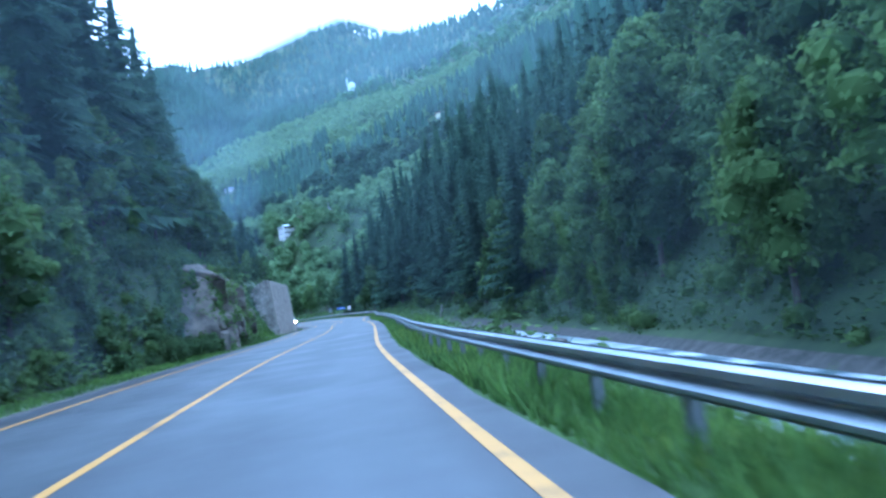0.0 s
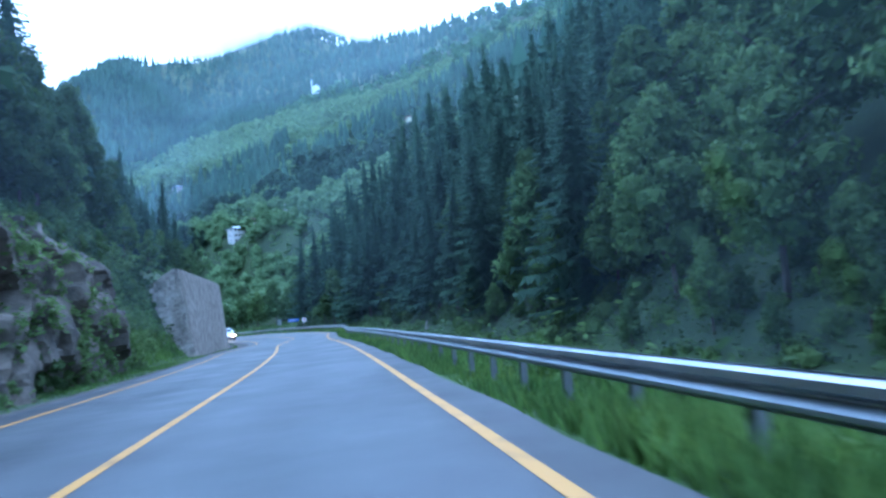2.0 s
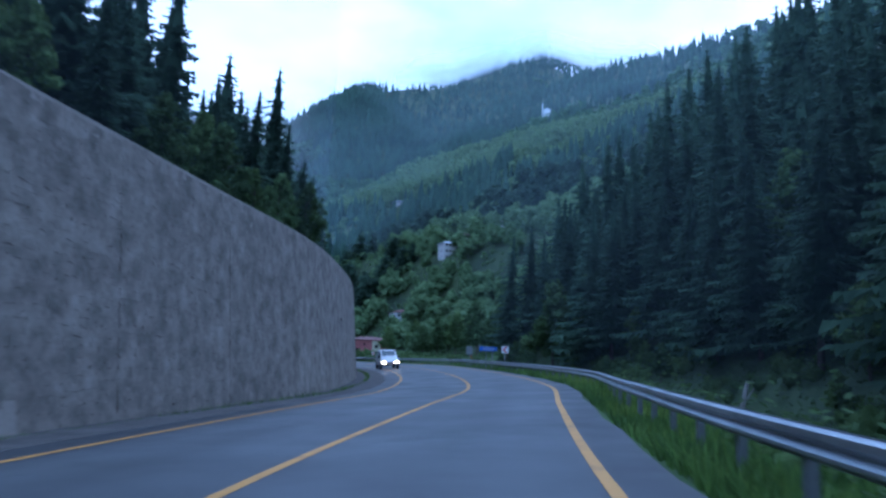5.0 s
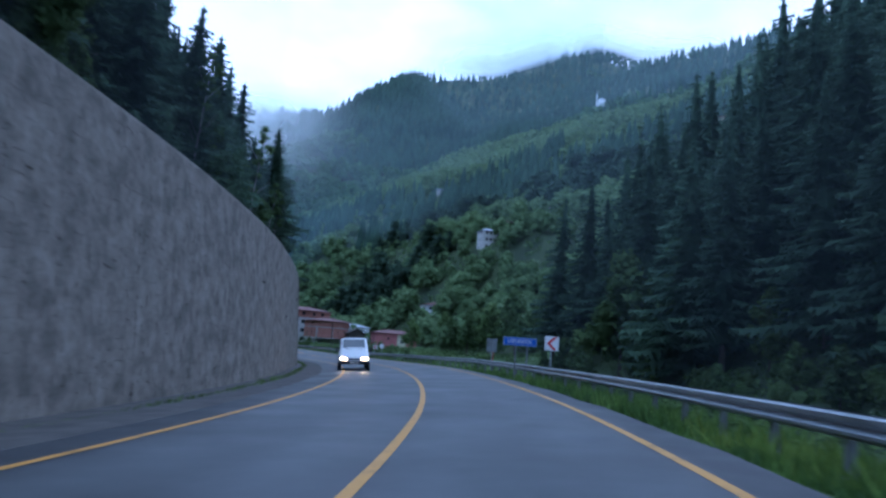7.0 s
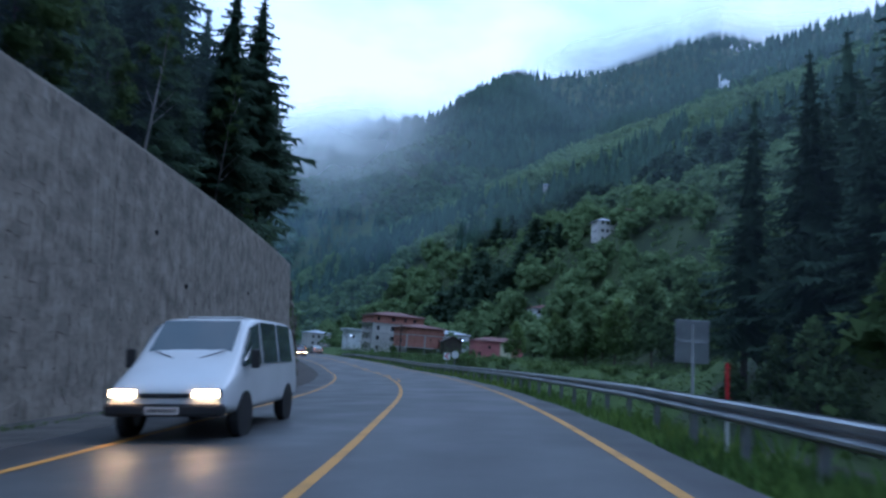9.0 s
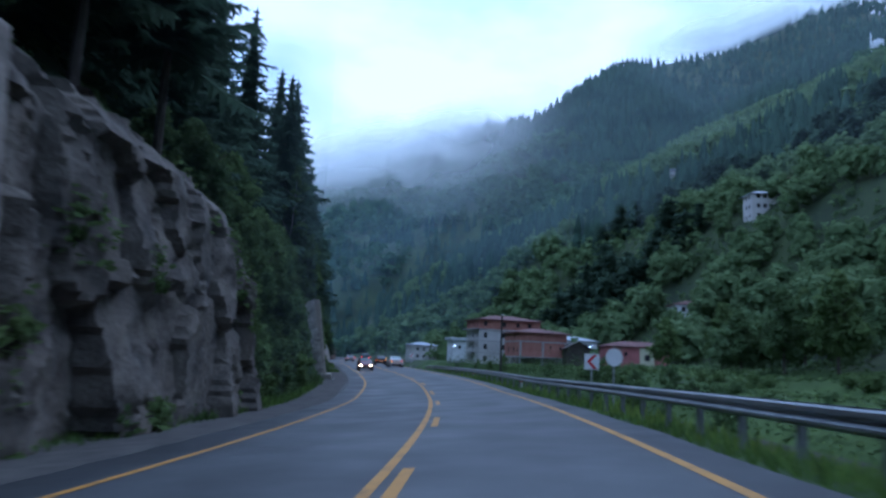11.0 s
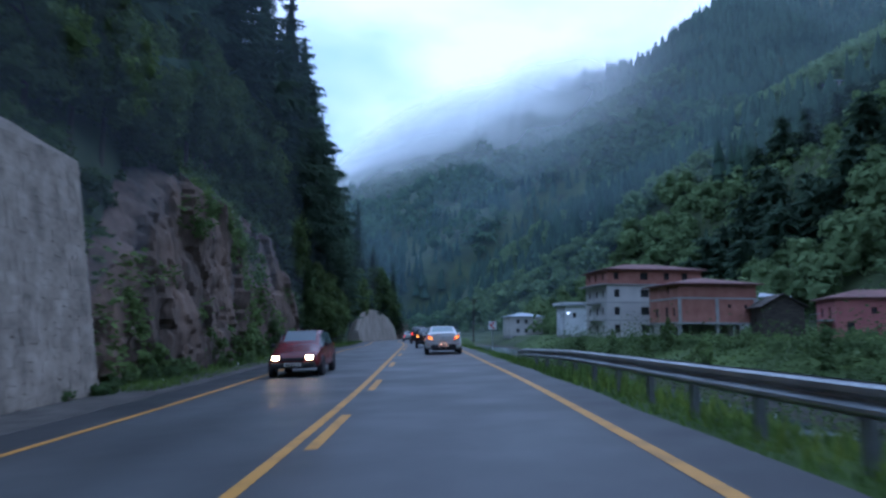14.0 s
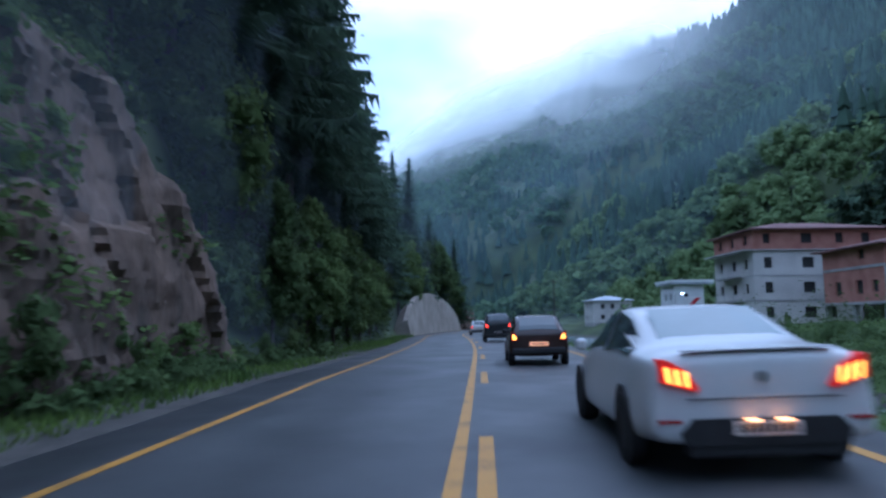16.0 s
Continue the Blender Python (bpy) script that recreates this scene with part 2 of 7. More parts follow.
M_FOAM = mat("river_water", (0.10, 0.14, 0.15), (0.80, 0.83, 0.84), scale=0.5, rough=0.35, bump=0.9, fine=3.0, split=0.52, soft=0.14, stretch=(1, 1, 1))
M_CALM = mat("calm_river_water", (0.05, 0.075, 0.075), (0.40, 0.45, 0.45), scale=0.5, rough=0.25, bump=0.7, fine=3.0, split=0.62, soft=0.10)
M_LITTER = mat("white_litter", (0.6, 0.6, 0.6), (0.75, 0.75, 0.75), scale=5.0, rough=0.6, bump=0)

# ---- the road's line ----
KNOTS = [(1.59, -23.05), (-1.12, -5.66), (-3.39, 11.15), (-4.93, 27.34), (-6.39, 42.61), (-8.1, 56.91), (-10.1, 70.24), (-11.33, 82.77),
         (-12.36, 94.68), (-14.83, 106.04), (-18.24, 117.17), (-22.37, 128.1), (-27.34, 138.91), (-32.97, 149.87), (-39.65, 161.12),
         (-47.38, 172.69), (-56.2, 184.5), (-66.19, 196.37), (-77.32, 207.93), (-89.41, 219.67), (-101.88, 231.65), (-114.61, 243.65),
         (-127.71, 255.39), (-141.12, 266.84), (-154.82, 277.99), (-168.78, 288.83), (-182.99, 299.34), (-197.45, 309.53), (-212.14, 319.39)]


def centre_line():
    k = np.array(KNOTS)
    k = np.vstack([2 * k[0] - k[1], k, 2 * k[-1] - k[-2]])
    u = (np.arange(16) / 16)[None, :, None]
    a, b, c, d = k[:-3, None], k[1:-2, None], k[2:-1, None], k[3:, None]
    p = 0.5 * (2 * b + (c - a) * u + (2 * a - 5 * b + 4 * c - d) * u**2 + (3 * b - a - 3 * c + d) * u**3)
    p = p.reshape(-1, 2)
    s = np.r_[0, np.cumsum(np.linalg.norm(np.diff(p, axis=0), axis=1))]
    return s, p


LINE_S, LINE_P = centre_line()
LINE_T = np.gradient(LINE_P, axis=0)
LINE_T /= np.linalg.norm(LINE_T, axis=1)[:, None]
LEVEL_S = [0.0, 66.2, 118.6, 165.5, 219.5, 285.2, 355.6, 424.9]
LEVEL_Z = [-0.51, -1.13, -1.47, -1.62, -2.47, -2.0, -2.19, -1.9]
BANK = [0.0061, 0.0277, 0.0655, 0.0675, 0.0881, 0.0194, 0.028, 0.0179]
RIGHT_W = [4.08, 3.85, 3.7, 3.73, 3.78, 3.74, 3.9, 3.96]
LEFT_W = [3.84, 3.82, 4.01, 3.54, 3.69, 3.61, 3.77, 3.82]
END = float(LINE_S[-1])


def way(s):
    """The line's direction at s, as arrays."""
    return np.interp(s, LINE_S, LINE_T[:, 0]), np.interp(s, LINE_S, LINE_T[:, 1])


def plan(s, off):
    """World x, y of places at s along the road and off to its right."""
    s, off = np.asarray(s, float), np.asarray(off, float)
    # beyond the village the road swings to the right; the far slopes stay
    off = off + np.interp(s, [337, 345, 354, 363, 372, 390, 407, 425, 445], [0, 0.3, 1.3, 2.9, 5.0, 11, 16.5, 20, 21]) * (1 - smooth(14, 66, off))
    tx, ty = way(s)
    n = np.hypot(tx, ty)
    tx, ty = tx / n, ty / n
    over = np.where(s < 0, s, np.where(s > END, s - END, 0.0))
    x, y = np.interp(s, LINE_S, LINE_P[:, 0]) + over * tx, np.interp(s, LINE_S, LINE_P[:, 1]) + over * ty
    return x + off * ty, y - off * tx


def deck(s, off):
    """Height of the road's surface and of its plane beside it."""
    s, off = np.asarray(s, float), np.asarray(off, float)
    return np.interp(s, LEVEL_S, LEVEL_Z) + np.clip(off, -7.0, 5.5) * np.interp(s, LEVEL_S, BANK)


def smooth(a, b, x):
    t = np.clip((x - a) / (b - a), 0, 1)
    return t * t * (3 - 2 * t)


def wobble(x, y, f, seed):
    """Cheap smooth noise from sines, about -1 to 1."""
    r = np.random.RandomState(seed)
    out = 0
    for i in range(5):
        a, p = r.uniform(0, 6.28, 2)
        g = f * (0.6 + 0.5 * i)
        out = out + np.sin((x * math.cos(a) + y * math.sin(a)) * g + p) / (1 + 0.6 * i)
    return out / 2.0


# Height of the cut face beside the road's left edge, along s.
CUT_S = [-60, 20, 45, 56, 80, 86, 96.8, 98, 193, 196, 210, 218, 239, 242, 258, 269, 290, 298, 333, 346, 384, 390, 500]
CUT_H = [2.5, 2.5, 3.0, 6.0, 6.0, 4.3, 4.3, 6.6, 7.0, 7.5, 7.0, 2.5, 2.5, 6.4, 6.4, 8.0, 7.5, 2.0, 2.0, 4.0, 4.0, 2.5, 2.5]
CUT_W = [3, 3, 3, 1.8, 1.9, 4.4, 4.4, 1.9, 1.9, 3.4, 3.4, 3, 3, 1.9, 1.9, 2.6, 2.6, 3, 3, 1.9, 1.9, 3, 3]
CUT_D = [0, 0, 0.2, 0.5, 0.5, 0, 0, 0, 0, 0.9, 0.9, 0, 0, 0, 0, 1.0, 1.0, 0, 0, 0, 0, 0, 0]
RIDGE = [(147, 496, 232), (126, 604, 262), (117, 708, 290), (103, 893, 352), (41, 1048, 416), (-18, 1149, 472), (-97, 1185, 517), (-151, 1089, 462), (-221, 985, 393),
         (-316, 883, 353), (-395, 800, 274), (-503, 815, 278), (-614, 881, 302), (-701, 899, 316), (-830, 912, 315), (-941, 938, 303), (-1300, 1080, 295)]


def ridge_height(x, y):
    best = np.full(np.shape(x), -999.0)
    for (ax, ay, az), (bx, by, bz) in zip(RIDGE[:-1], RIDGE[1:]):
        dx, dy = bx - ax, by - ay
        t = np.clip(((x - ax) * dx + (y - ay) * dy) / (dx * dx + dy * dy), 0, 1)
        d = np.hypot(x - ax - t * dx, y - ay - t * dy)
        best = np.maximum(best, az + t * (bz - az) - 0.80 * d)
    return best


def ground(s, off):
    """Height of the ground at s, off (arrays)."""
    s, off = np.asarray(s, float) + 0 * np.asarray(off, float), np.asarray(off, float) + 0 * np.asarray(s, float)
    x, y = plan(s, off)
    base = deck(s, off)
    # left: shoulder, cut, forest slope
    d = np.maximum(0, -off - 7.4 + np.interp(s, [76, 83, 97.0, 97.7], [0, 1.0, 1.0, 0]))
    cut = np.interp(s, CUT_S, CUT_H)
    left = cut * smooth(0, 1, np.maximum(0, d - np.interp(s, CUT_S, CUT_D)) / np.interp(s, CUT_S, CUT_W)) + np.interp(s, [92, 102, 186, 200], [1.0, 0.5, 0.5, 1.0]) * np.maximum(0, d - 1.6) + 0.8 * wobble(x, y, 0.25, 3) * smooth(1, 6, d)
    # right: verge, river, valley floor, slopes
    spur = 1 - smooth(185, 225, s)
    village = smooth(250, 285, s) * (1 - smooth(420, 520, s))
    low = np.interp(off, [4.4, 5.2, 6.6, 9.5, 11, 19.5, 21.5, 23], [-0.06, -0.15, -0.35, -2.6, -3.3, -3.3, -2.3, -1.6])
    low = low + np.interp(off, [6.4, 7.8, 8.6, 9.6], [0, 0.75, 0.9, 0]) * smooth(36, 43, s) * (1 - smooth(150, 162, s))
    terrace = np.interp(off, [23, 28, 28.8, 35, 35.8, 46, 52], [0, 0.3, 1.2, 1.5, 2.5, 3.0, 4.4])
    hill_a = 0.98 * np.maximum(0, off - 22) - 0.30 * np.maximum(0, off - 75)
    slope_b = np.interp(off - 16 * village * (1 - smooth(90, 115, off)), [54, 60, 111, 185, 221, 400, 800, 1500], [0, 3, 46, 88, 112, 225, 480, 600])
    hill_b = terrace * (1 - village) + village * np.interp(off, [23, 30, 74], [0, 2.0, 2.4]) + slope_b
    right = low + spur * hill_a + (1 - spur) * hill_b
    right = right + wobble(x, y, 0.03, 5) * 7.0 * smooth(60, 220, off) + wobble(x, y, 0.15, 6) * 0.5 * smooth(22, 40, off)
    z = base + np.where(off < 0, left, right)
    z = np.where(off > 120, np.minimum(z, 330), z)
    r = ridge_height(x, y) - 13 + 7 * wobble(x, y, 0.02, 8) - 260 * (1 - smooth(40, 190, off)) * (1 - smooth(560, 720, s))
    z = np.where((off > 30) | (s > 560), np.maximum(z, r), z)
    return z


# ---- building helpers ----


def link_mesh(name, verts, faces, material, parent=None, shade=False):
    me = bpy.data.meshes.new(name)
    me.from_pydata([tuple(v) for v in verts], [], [tuple(f) for f in faces])
    me.materials.append(material)
    if shade:
        me.polygons.foreach_set("use_smooth", [True] * len(me.polygons))
    me.update()
    ob = new(name, me)
    ob.parent = parent
    return ob


def part(name, bm, material, parent=None, label="", shade=False):
    me = bpy.data.meshes.new(name)
    bm.to_mesh(me)
    bm.free()
    me.materials.append(material)
    if shade:
        me.polygons.foreach_set("use_smooth", [True] * len(me.polygons))
    ob = new(name, me)
    ob.parent = parent
    if label:
        tagged(ob, label)
    return ob


def raw_mesh(name, verts, quads, material):
    """A mesh from numpy arrays of corners and of four- or three-cornered faces."""
    me = bpy.data.meshes.new(name)
    n, c = quads.shape
    me.vertices.add(len(verts)), me.loops.add(n * c), me.polygons.add(n)
    me.vertices.foreach_set("co", np.ascontiguousarray(verts, dtype=np.float32).ravel())
    me.loops.foreach_set("vertex_index", np.ascontiguousarray(quads, dtype=np.int32).ravel())
    me.polygons.foreach_set("loop_start", np.arange(0, n * c, c, dtype=np.int32))
    me.polygons.foreach_set("use_smooth", [False] * n)
    me.update(calc_edges=True)
    me.materials.append(material)
    return me


def box(bm, x0, y0, z0, x1, y1, z1, m=None, bevel=0.0):
    made = bmesh.ops.create_cube(bm, size=1.0)["verts"]
    t = Matrix.Translation(((x0 + x1) / 2, (y0 + y1) / 2, (z0 + z1) / 2)) @ Matrix.Diagonal((x1 - x0, y1 - y0, z1 - z0, 1))
    bmesh.ops.transform(bm, matrix=(m @ t) if m else t, verts=made)
    if bevel:
        bmesh.ops.bevel(bm, geom=list({e for v in made for e in v.link_edges}), offset=bevel, segments=2, affect="EDGES", profile=0.5)
    return bm


def boxed(*a, **k):
    return box(bmesh.new(), *a, **k)


def tube(bm, a, b, r0, r1, sides=8):
    a, b = Vector(a), Vector(b)
    q = (b - a).to_track_quat("Z", "Y").to_matrix().to_4x4()
    bmesh.ops.create_cone(bm, cap_ends=True, segments=sides, radius1=r0, radius2=r1, depth=(b - a).length, matrix=Matrix.Translation((a + b) / 2) @ q)
    return bm


def empty(name, m=None, label="", category="", group="", kind=""):
    ob = new(name)
    ob.empty_display_size = 0.2
    if m is not None:
        ob.matrix_world = m
    return tagged(ob, label, category, group, kind)


def road_pose(s, off, dz=0.0, back=False):
    """A pose on the road with +y ahead along it (or back along it)."""
    x, y = (float(v) for v in plan(s, off))
    tx, ty = (float(v) for v in way(s))
    turn = math.degrees(math.atan2(-tx, ty)) + (180 if back else 0)
    lean = -math.degrees(math.atan(float(np.interp(s, LEVEL_S, BANK)))) * (-1 if back else 1)
    return pose(x, y, float(deck(s, off)) + dz, 0, lean, turn)


def strip(name, s0, s1, step, offs, material, dz=0.0, kind="structure", label="", category="", surface=deck, parent=None):
    """A sheet that follows the road, between offsets given as functions of s or numbers."""
    ss = np.linspace(s0, s1, max(2, int((s1 - s0) / step) + 1))
    rows = []
    for o in offs:
        ov = np.array([o(v) for v in ss]) if callable(o) else np.full(len(ss), float(o))
        x, y = plan(ss, ov)
        rows.append(np.c_[x, y, surface(ss, ov) + dz])
    v = np.stack(rows, 1).reshape(-1, 3)
    n, c = len(ss), len(offs)
    i, j = np.meshgrid(np.arange(n - 1), np.arange(c - 1), indexing="ij")
    a = (i * c + j).ravel()
    q = np.c_[a, a + 1, a + c + 1, a + c]
    ob = new(name, raw_mesh(name, v, q, material))
    ob.data.polygons.foreach_set("use_smooth", [True] * len(q))
    ob.parent = parent
    return tagged(ob, label, category, kind=kind) if not parent else ob


# ---- ground, road, river ----
g_s = np.r_[np.arange(-400, 0, 25), np.arange(0, 430, 2.5), np.arange(430, 1000, 12), np.arange(1000, 2200, 40)]
g_o = np.r_[np.arange(-100, -30, 6), np.arange(-30, -12, 2), np.arange(-12, -5.9, 0.35), [-5.4, -4.9, -4.2, 0, 4.2], np.arange(4.6, 23.5, 0.6),
            np.arange(24, 60, 1.6), np.arange(60, 200, 7), np.arange(200, 700, 16), np.arange(700, 1800, 60)]
gs, go = np.meshgrid(g_s, g_o, indexing="ij")
gx, gy = plan(gs, go)
gz = ground(gs, go)
gz = np.where((np.abs(go) < 4.5) & (gs < 620), deck(gs, go) - 0.12, gz)
n_s, n_o = gs.shape
gi, gj = np.meshgrid(np.arange(n_s - 1), np.arange(n_o - 1), indexing="ij")
ga = (gi * n_o + gj).ravel()
ground_ob = new("ground", raw_mesh("ground", np.c_[gx.ravel(), gy.ravel(), gz.ravel()], np.c_[ga, ga + 1, ga + n_o + 1, ga + n_o], M_GROUND))
ground_ob.data.polygons.foreach_set("use_smooth", [True] * len(ground_ob.data.polygons))
tagged(ground_ob, "dark green forest floor and grassy valley slopes", "ground", kind="structure")
# grass on the verge, the river bank and the valley's terraces
ground_ob.data.materials.append(M_MEADOW), ground_ob.data.materials.append(M_GRAVEL)
mid_o, mid_s = (g_o[:-1] + g_o[1:])[gj.ravel()] / 2, (g_s[:-1] + g_s[1:])[gi.ravel()] / 2
which = np.zeros(len(ga), np.int32)
which[(mid_o > 4.6) & (mid_o < 9.6)] = 1
which[(mid_o > 21) & (mid_o < 50) & (mid_s > 200) & (mid_s < 420)] = 1
which[(mid_o > np.where(mid_s < 97, -5.4, -7.4)) & (mid_o < -4) & (mid_s < 600)] = 2
which[(mid_o > 9.6) & (mid_o < 20.5) & (mid_s < 600)] = 2
ground_ob.data.polygons.foreach_set("material_index", which)

LANES = [-4.7, -4.3, -3.9, -3.4, -2.8, -2.0, -1.0, 0, 1.0, 2.0, 2.8, 3.4, 3.9, 4.25]
road_ob = strip("road", -400, 600, 2.5, [lambda s: -5.0 + 0.12 * math.sin(s * 0.21), *LANES, lambda s: 4.55 + 0.06 * math.sin(s * 0.9)], M_ASPHALT, 0.0,
                label="worn grey asphalt two-lane road, slightly damp", category="road")
across = np.tile(np.array([-5.0, *LANES, 4.55], np.float32), len(road_ob.data.vertices) // (len(LANES) + 2))
road_ob.data.attributes.new("across", "FLOAT", "POINT").data.foreach_set("value", across)


def right_line(s):
    return float(np.interp(s, LEVEL_S, RIGHT_W))


def left_line(s):
    return -float(np.interp(s, LEVEL_S, LEFT_W))


strip("edge_line", -100, 420, 1.5, [lambda s: right_line(s) - 0.075, lambda s: right_line(s) + 0.075], M_LINE, 0.006, label="worn yellow painted edge line", category="road marking")
strip("edge_line", -100, 420, 1.5, [lambda s: left_line(s) - 0.075, lambda s: left_line(s) + 0.075], M_LINE, 0.006, label="worn yellow painted edge line beside the shoulder", category="road marking")
strip("centre_line", -100, 420, 1.5, [-0.075, 0.075], M_LINE, 0.006, label="worn yellow painted solid centre line", category="road marking")
for dash_end in [193.6 + 9.9 * k for k in range(6)] + [251.0] + [258.4 + 9.4 * k for k in range(15)]:
    strip("lane_dash", dash_end - 3.1, dash_end, 1.0, [0.20, 0.36], M_LINE, 0.006, label="short yellow painted dash beside the centre line", category="road marking")
    tagged(bpy.context.scene.objects[-1], group="dashes beside the centre line")
for w0, w1, water, told in ((-400, 88, M_FOAM, "shallow white-water river among stones"), (88, 158, M_CALM, "dark shallow river with a little foam"), (158, 190, M_FOAM, "white rapids below the road"), (190, 600, M_CALM, "dark quiet reach of the river")):
    strip("water", w0, w1, 3, [9.6, 11, 13, 15, 18, 20.9], water, -3.0, label=told, category="river", surface=lambda s, o: np.interp(s, LEVEL_S, LEVEL_Z) + 0 * o)

# ---- retaining walls ----


def retaining_wall(name, s0, s1, foot, batter, high, thick, label, plinth=None, fade=0.0):
    """A battered wall along the road: foot is the offset of its base, high its height as a function of s."""
    ss = np.linspace(s0, s1, int((s1 - s0) / 1.5) + 2)
    f = np.array([foot(v) for v in ss])
    hh = np.array([high(v) for v in ss])
    rings = []
    for o, z in ((f, -0.5 + 0 * hh), (f - batter, hh), (f - batter - 0.5, hh), (f - thick, hh - 1.2), (f - thick, -0.5 + 0 * hh)):
        x, y = plan(ss, o)
        rings.append(np.c_[x, y, deck(ss, f) + z])
    v = np.stack(rings, 1).reshape(-1, 3)
    n, c = len(ss), 5
    faces = [(i * c + j, (i + 1) * c + j, (i + 1) * c + (j + 1) % c, i * c + (j + 1) % c) for i in range(n - 1) for j in range(c)]
    faces += [tuple(range(c)), tuple(reversed(range((n - 1) * c, n * c)))]
    return tagged(link_mesh(name, v, faces, M_MORTAR), label, "retaining wall", kind="structure")


def wall1_foot(s):
    return float(np.interp(s, [96, 110, 130, 145, 160, 175, 186, 195], [-6.5, -6.85, -7.12, -7.15, -7.05, -6.85, -6.65, -6.5]))


def wall1_high(s):
    return float(np.interp(s, [96, 120, 140, 160, 180, 195], [6.85, 7.05, 7.1, 7.0, 7.2, 7.35])) + 0.06 * math.sin(s * 0.13)


wall_1 = retaining_wall("wall_roadside_1", 97.8, 195, wall1_foot, 0.62, wall1_high, 3.6, "tall battered grey stone retaining wall with rough rubble end")
END_M = road_pose(97.8, -6.5)


def wall_end(parent, m, pts, deep, label):
    """The rough end of a wall: a prism over x, z corners that slants back from the road by 0.4."""
    bm = bmesh.new()
    fa = [bm.verts.new(m @ Vector((x, 0.4 * x - 0.12, z))) for x, z in pts]
    fb = [bm.verts.new(m @ Vector((x, 0.4 * x - 0.12 + deep, z))) for x, z in pts]
    bm.faces.new(fa), bm.faces.new(list(reversed(fb)))
    for k in range(len(pts)):
        q = (k + 1) % len(pts)
        bm.faces.new((fa[k], fb[k], fb[q], fa[q]))
    bmesh.ops.recalc_face_normals(bm, faces=bm.faces)
    return part("rubble_end", bm, M_MORTAR, parent, label)


END_1 = [(-0.02, -0.3), (-0.64, 7.0), (-1.4, 6.7), (-2.3, 5.8), (-2.8, 4.9), (-2.85, 3.7), (-2.3, 2.0), (-1.6, -0.3)]
END_2 = [(0.0, -0.3), (-0.95, 6.62), (-1.5, 6.5), (-2.4, 5.2), (-2.75, 2.5), (-2.5, -0.3)]
end_1 = wall_end(wall_1, END_M, END_1, 1.9, "rough rubble end of the wall")


def wall2_high(s):
    return 6.75 - 0.05 * (s - 244.0) + 0.07 * math.sin(s * 1.9)


def wall2_foot(s):
    return -6.85 + 0.004 * (s - 244.4)


wall_2 = retaining_wall("wall_roadside_2", 244.4, 257.9, wall2_foot, 0.95, wall2_high, 3.2, "short grey stone retaining wall with drain holes")
end_2 = wall_end(wall_2, road_pose(244.4, -6.85), END_2, 1.6, "coursed rubble end of the wall")
retaining_wall("wall_roadside_3", 347, 384, lambda s: -5.9, 0.4, lambda s: 5.5 * math.sqrt(max(0.05, 1 - ((s - 365) / 19) ** 2)), 2.0, "pale concrete retaining wall beyond the bend")
tagged(part("footing", boxed(-0.4, -0.3, -0.4, 0.45, 5.0, 0.42, road_pose(243.9, -6.8), bevel=0.05), M_RUBBLE), "low concrete footing along a stone wall", "footing", kind="structure")

stone_rng = random.Random(4)
STONES = []
for k in range(10):
    bm = bmesh.new()
    bmesh.ops.create_cube(bm, size=1.0)
    for v in bm.verts:
        v.co += Vector((stone_rng.uniform(-0.07, 0.07), stone_rng.uniform(-0.05, 0.05), stone_rng.uniform(-0.09, 0.09)))
        if v.co.y > 0:
            v.co.x *= 0.97
            v.co.z *= 0.96
    me = bpy.data.meshes.new("stone")
    bm.to_mesh(me)
    bm.free()
    me.materials.append(M_STONE)
    STONES.append((me, np.array([v.co[:] for v in me.vertices]), np.array([p.vertices[:] for p in me.polygons])))


RUBBLE = []
for me, _, _ in STONES[:6]:
    me = me.copy()
    me.materials.clear()
    me.materials.append(M_RUBBLE)
    RUBBLE.append(me)


def wall_frame(s, foot, batter, high, h):
    """A pose on the wall's face: x along it, y out of it, z up it."""
    x, y = (float(q) for q in plan(s, foot(s) - batter * h / high(s)))
    tx, ty = (float(q) for q in way(s))
    z = float(deck(s, foot(s))) + h
    along, up = Vector((tx, ty, 0)).normalized(), Vector((-ty * batter, tx * batter, high(s))).normalized()
    out = along.cross(up)
    m = Matrix((along, out, up)).transposed().to_4x4()
    m.translation = (x, y, z)
    return m


def split_up(rng, x0, z0, x1, z1, out):
    """Cuts a rectangle into uneven ones the size of wall stones."""
    w, h = x1 - x0, z1 - z0
    if w * h < rng.uniform(0.035, 0.16) or (w < 0.28 and h < 0.24):
        out.append((x0, z0, x1, z1))
    elif w > h * rng.uniform(1.0, 1.7):
        c = x0 + w * rng.uniform(0.32, 0.68)
        split_up(rng, x0, z0, c, z1, out), split_up(rng, c, z0, x1, z1, out)
    else:
        c = z0 + h * rng.uniform(0.35, 0.65)
        split_up(rng, x0, z0, x1, c, out), split_up(rng, x0, c, x1, z1, out)


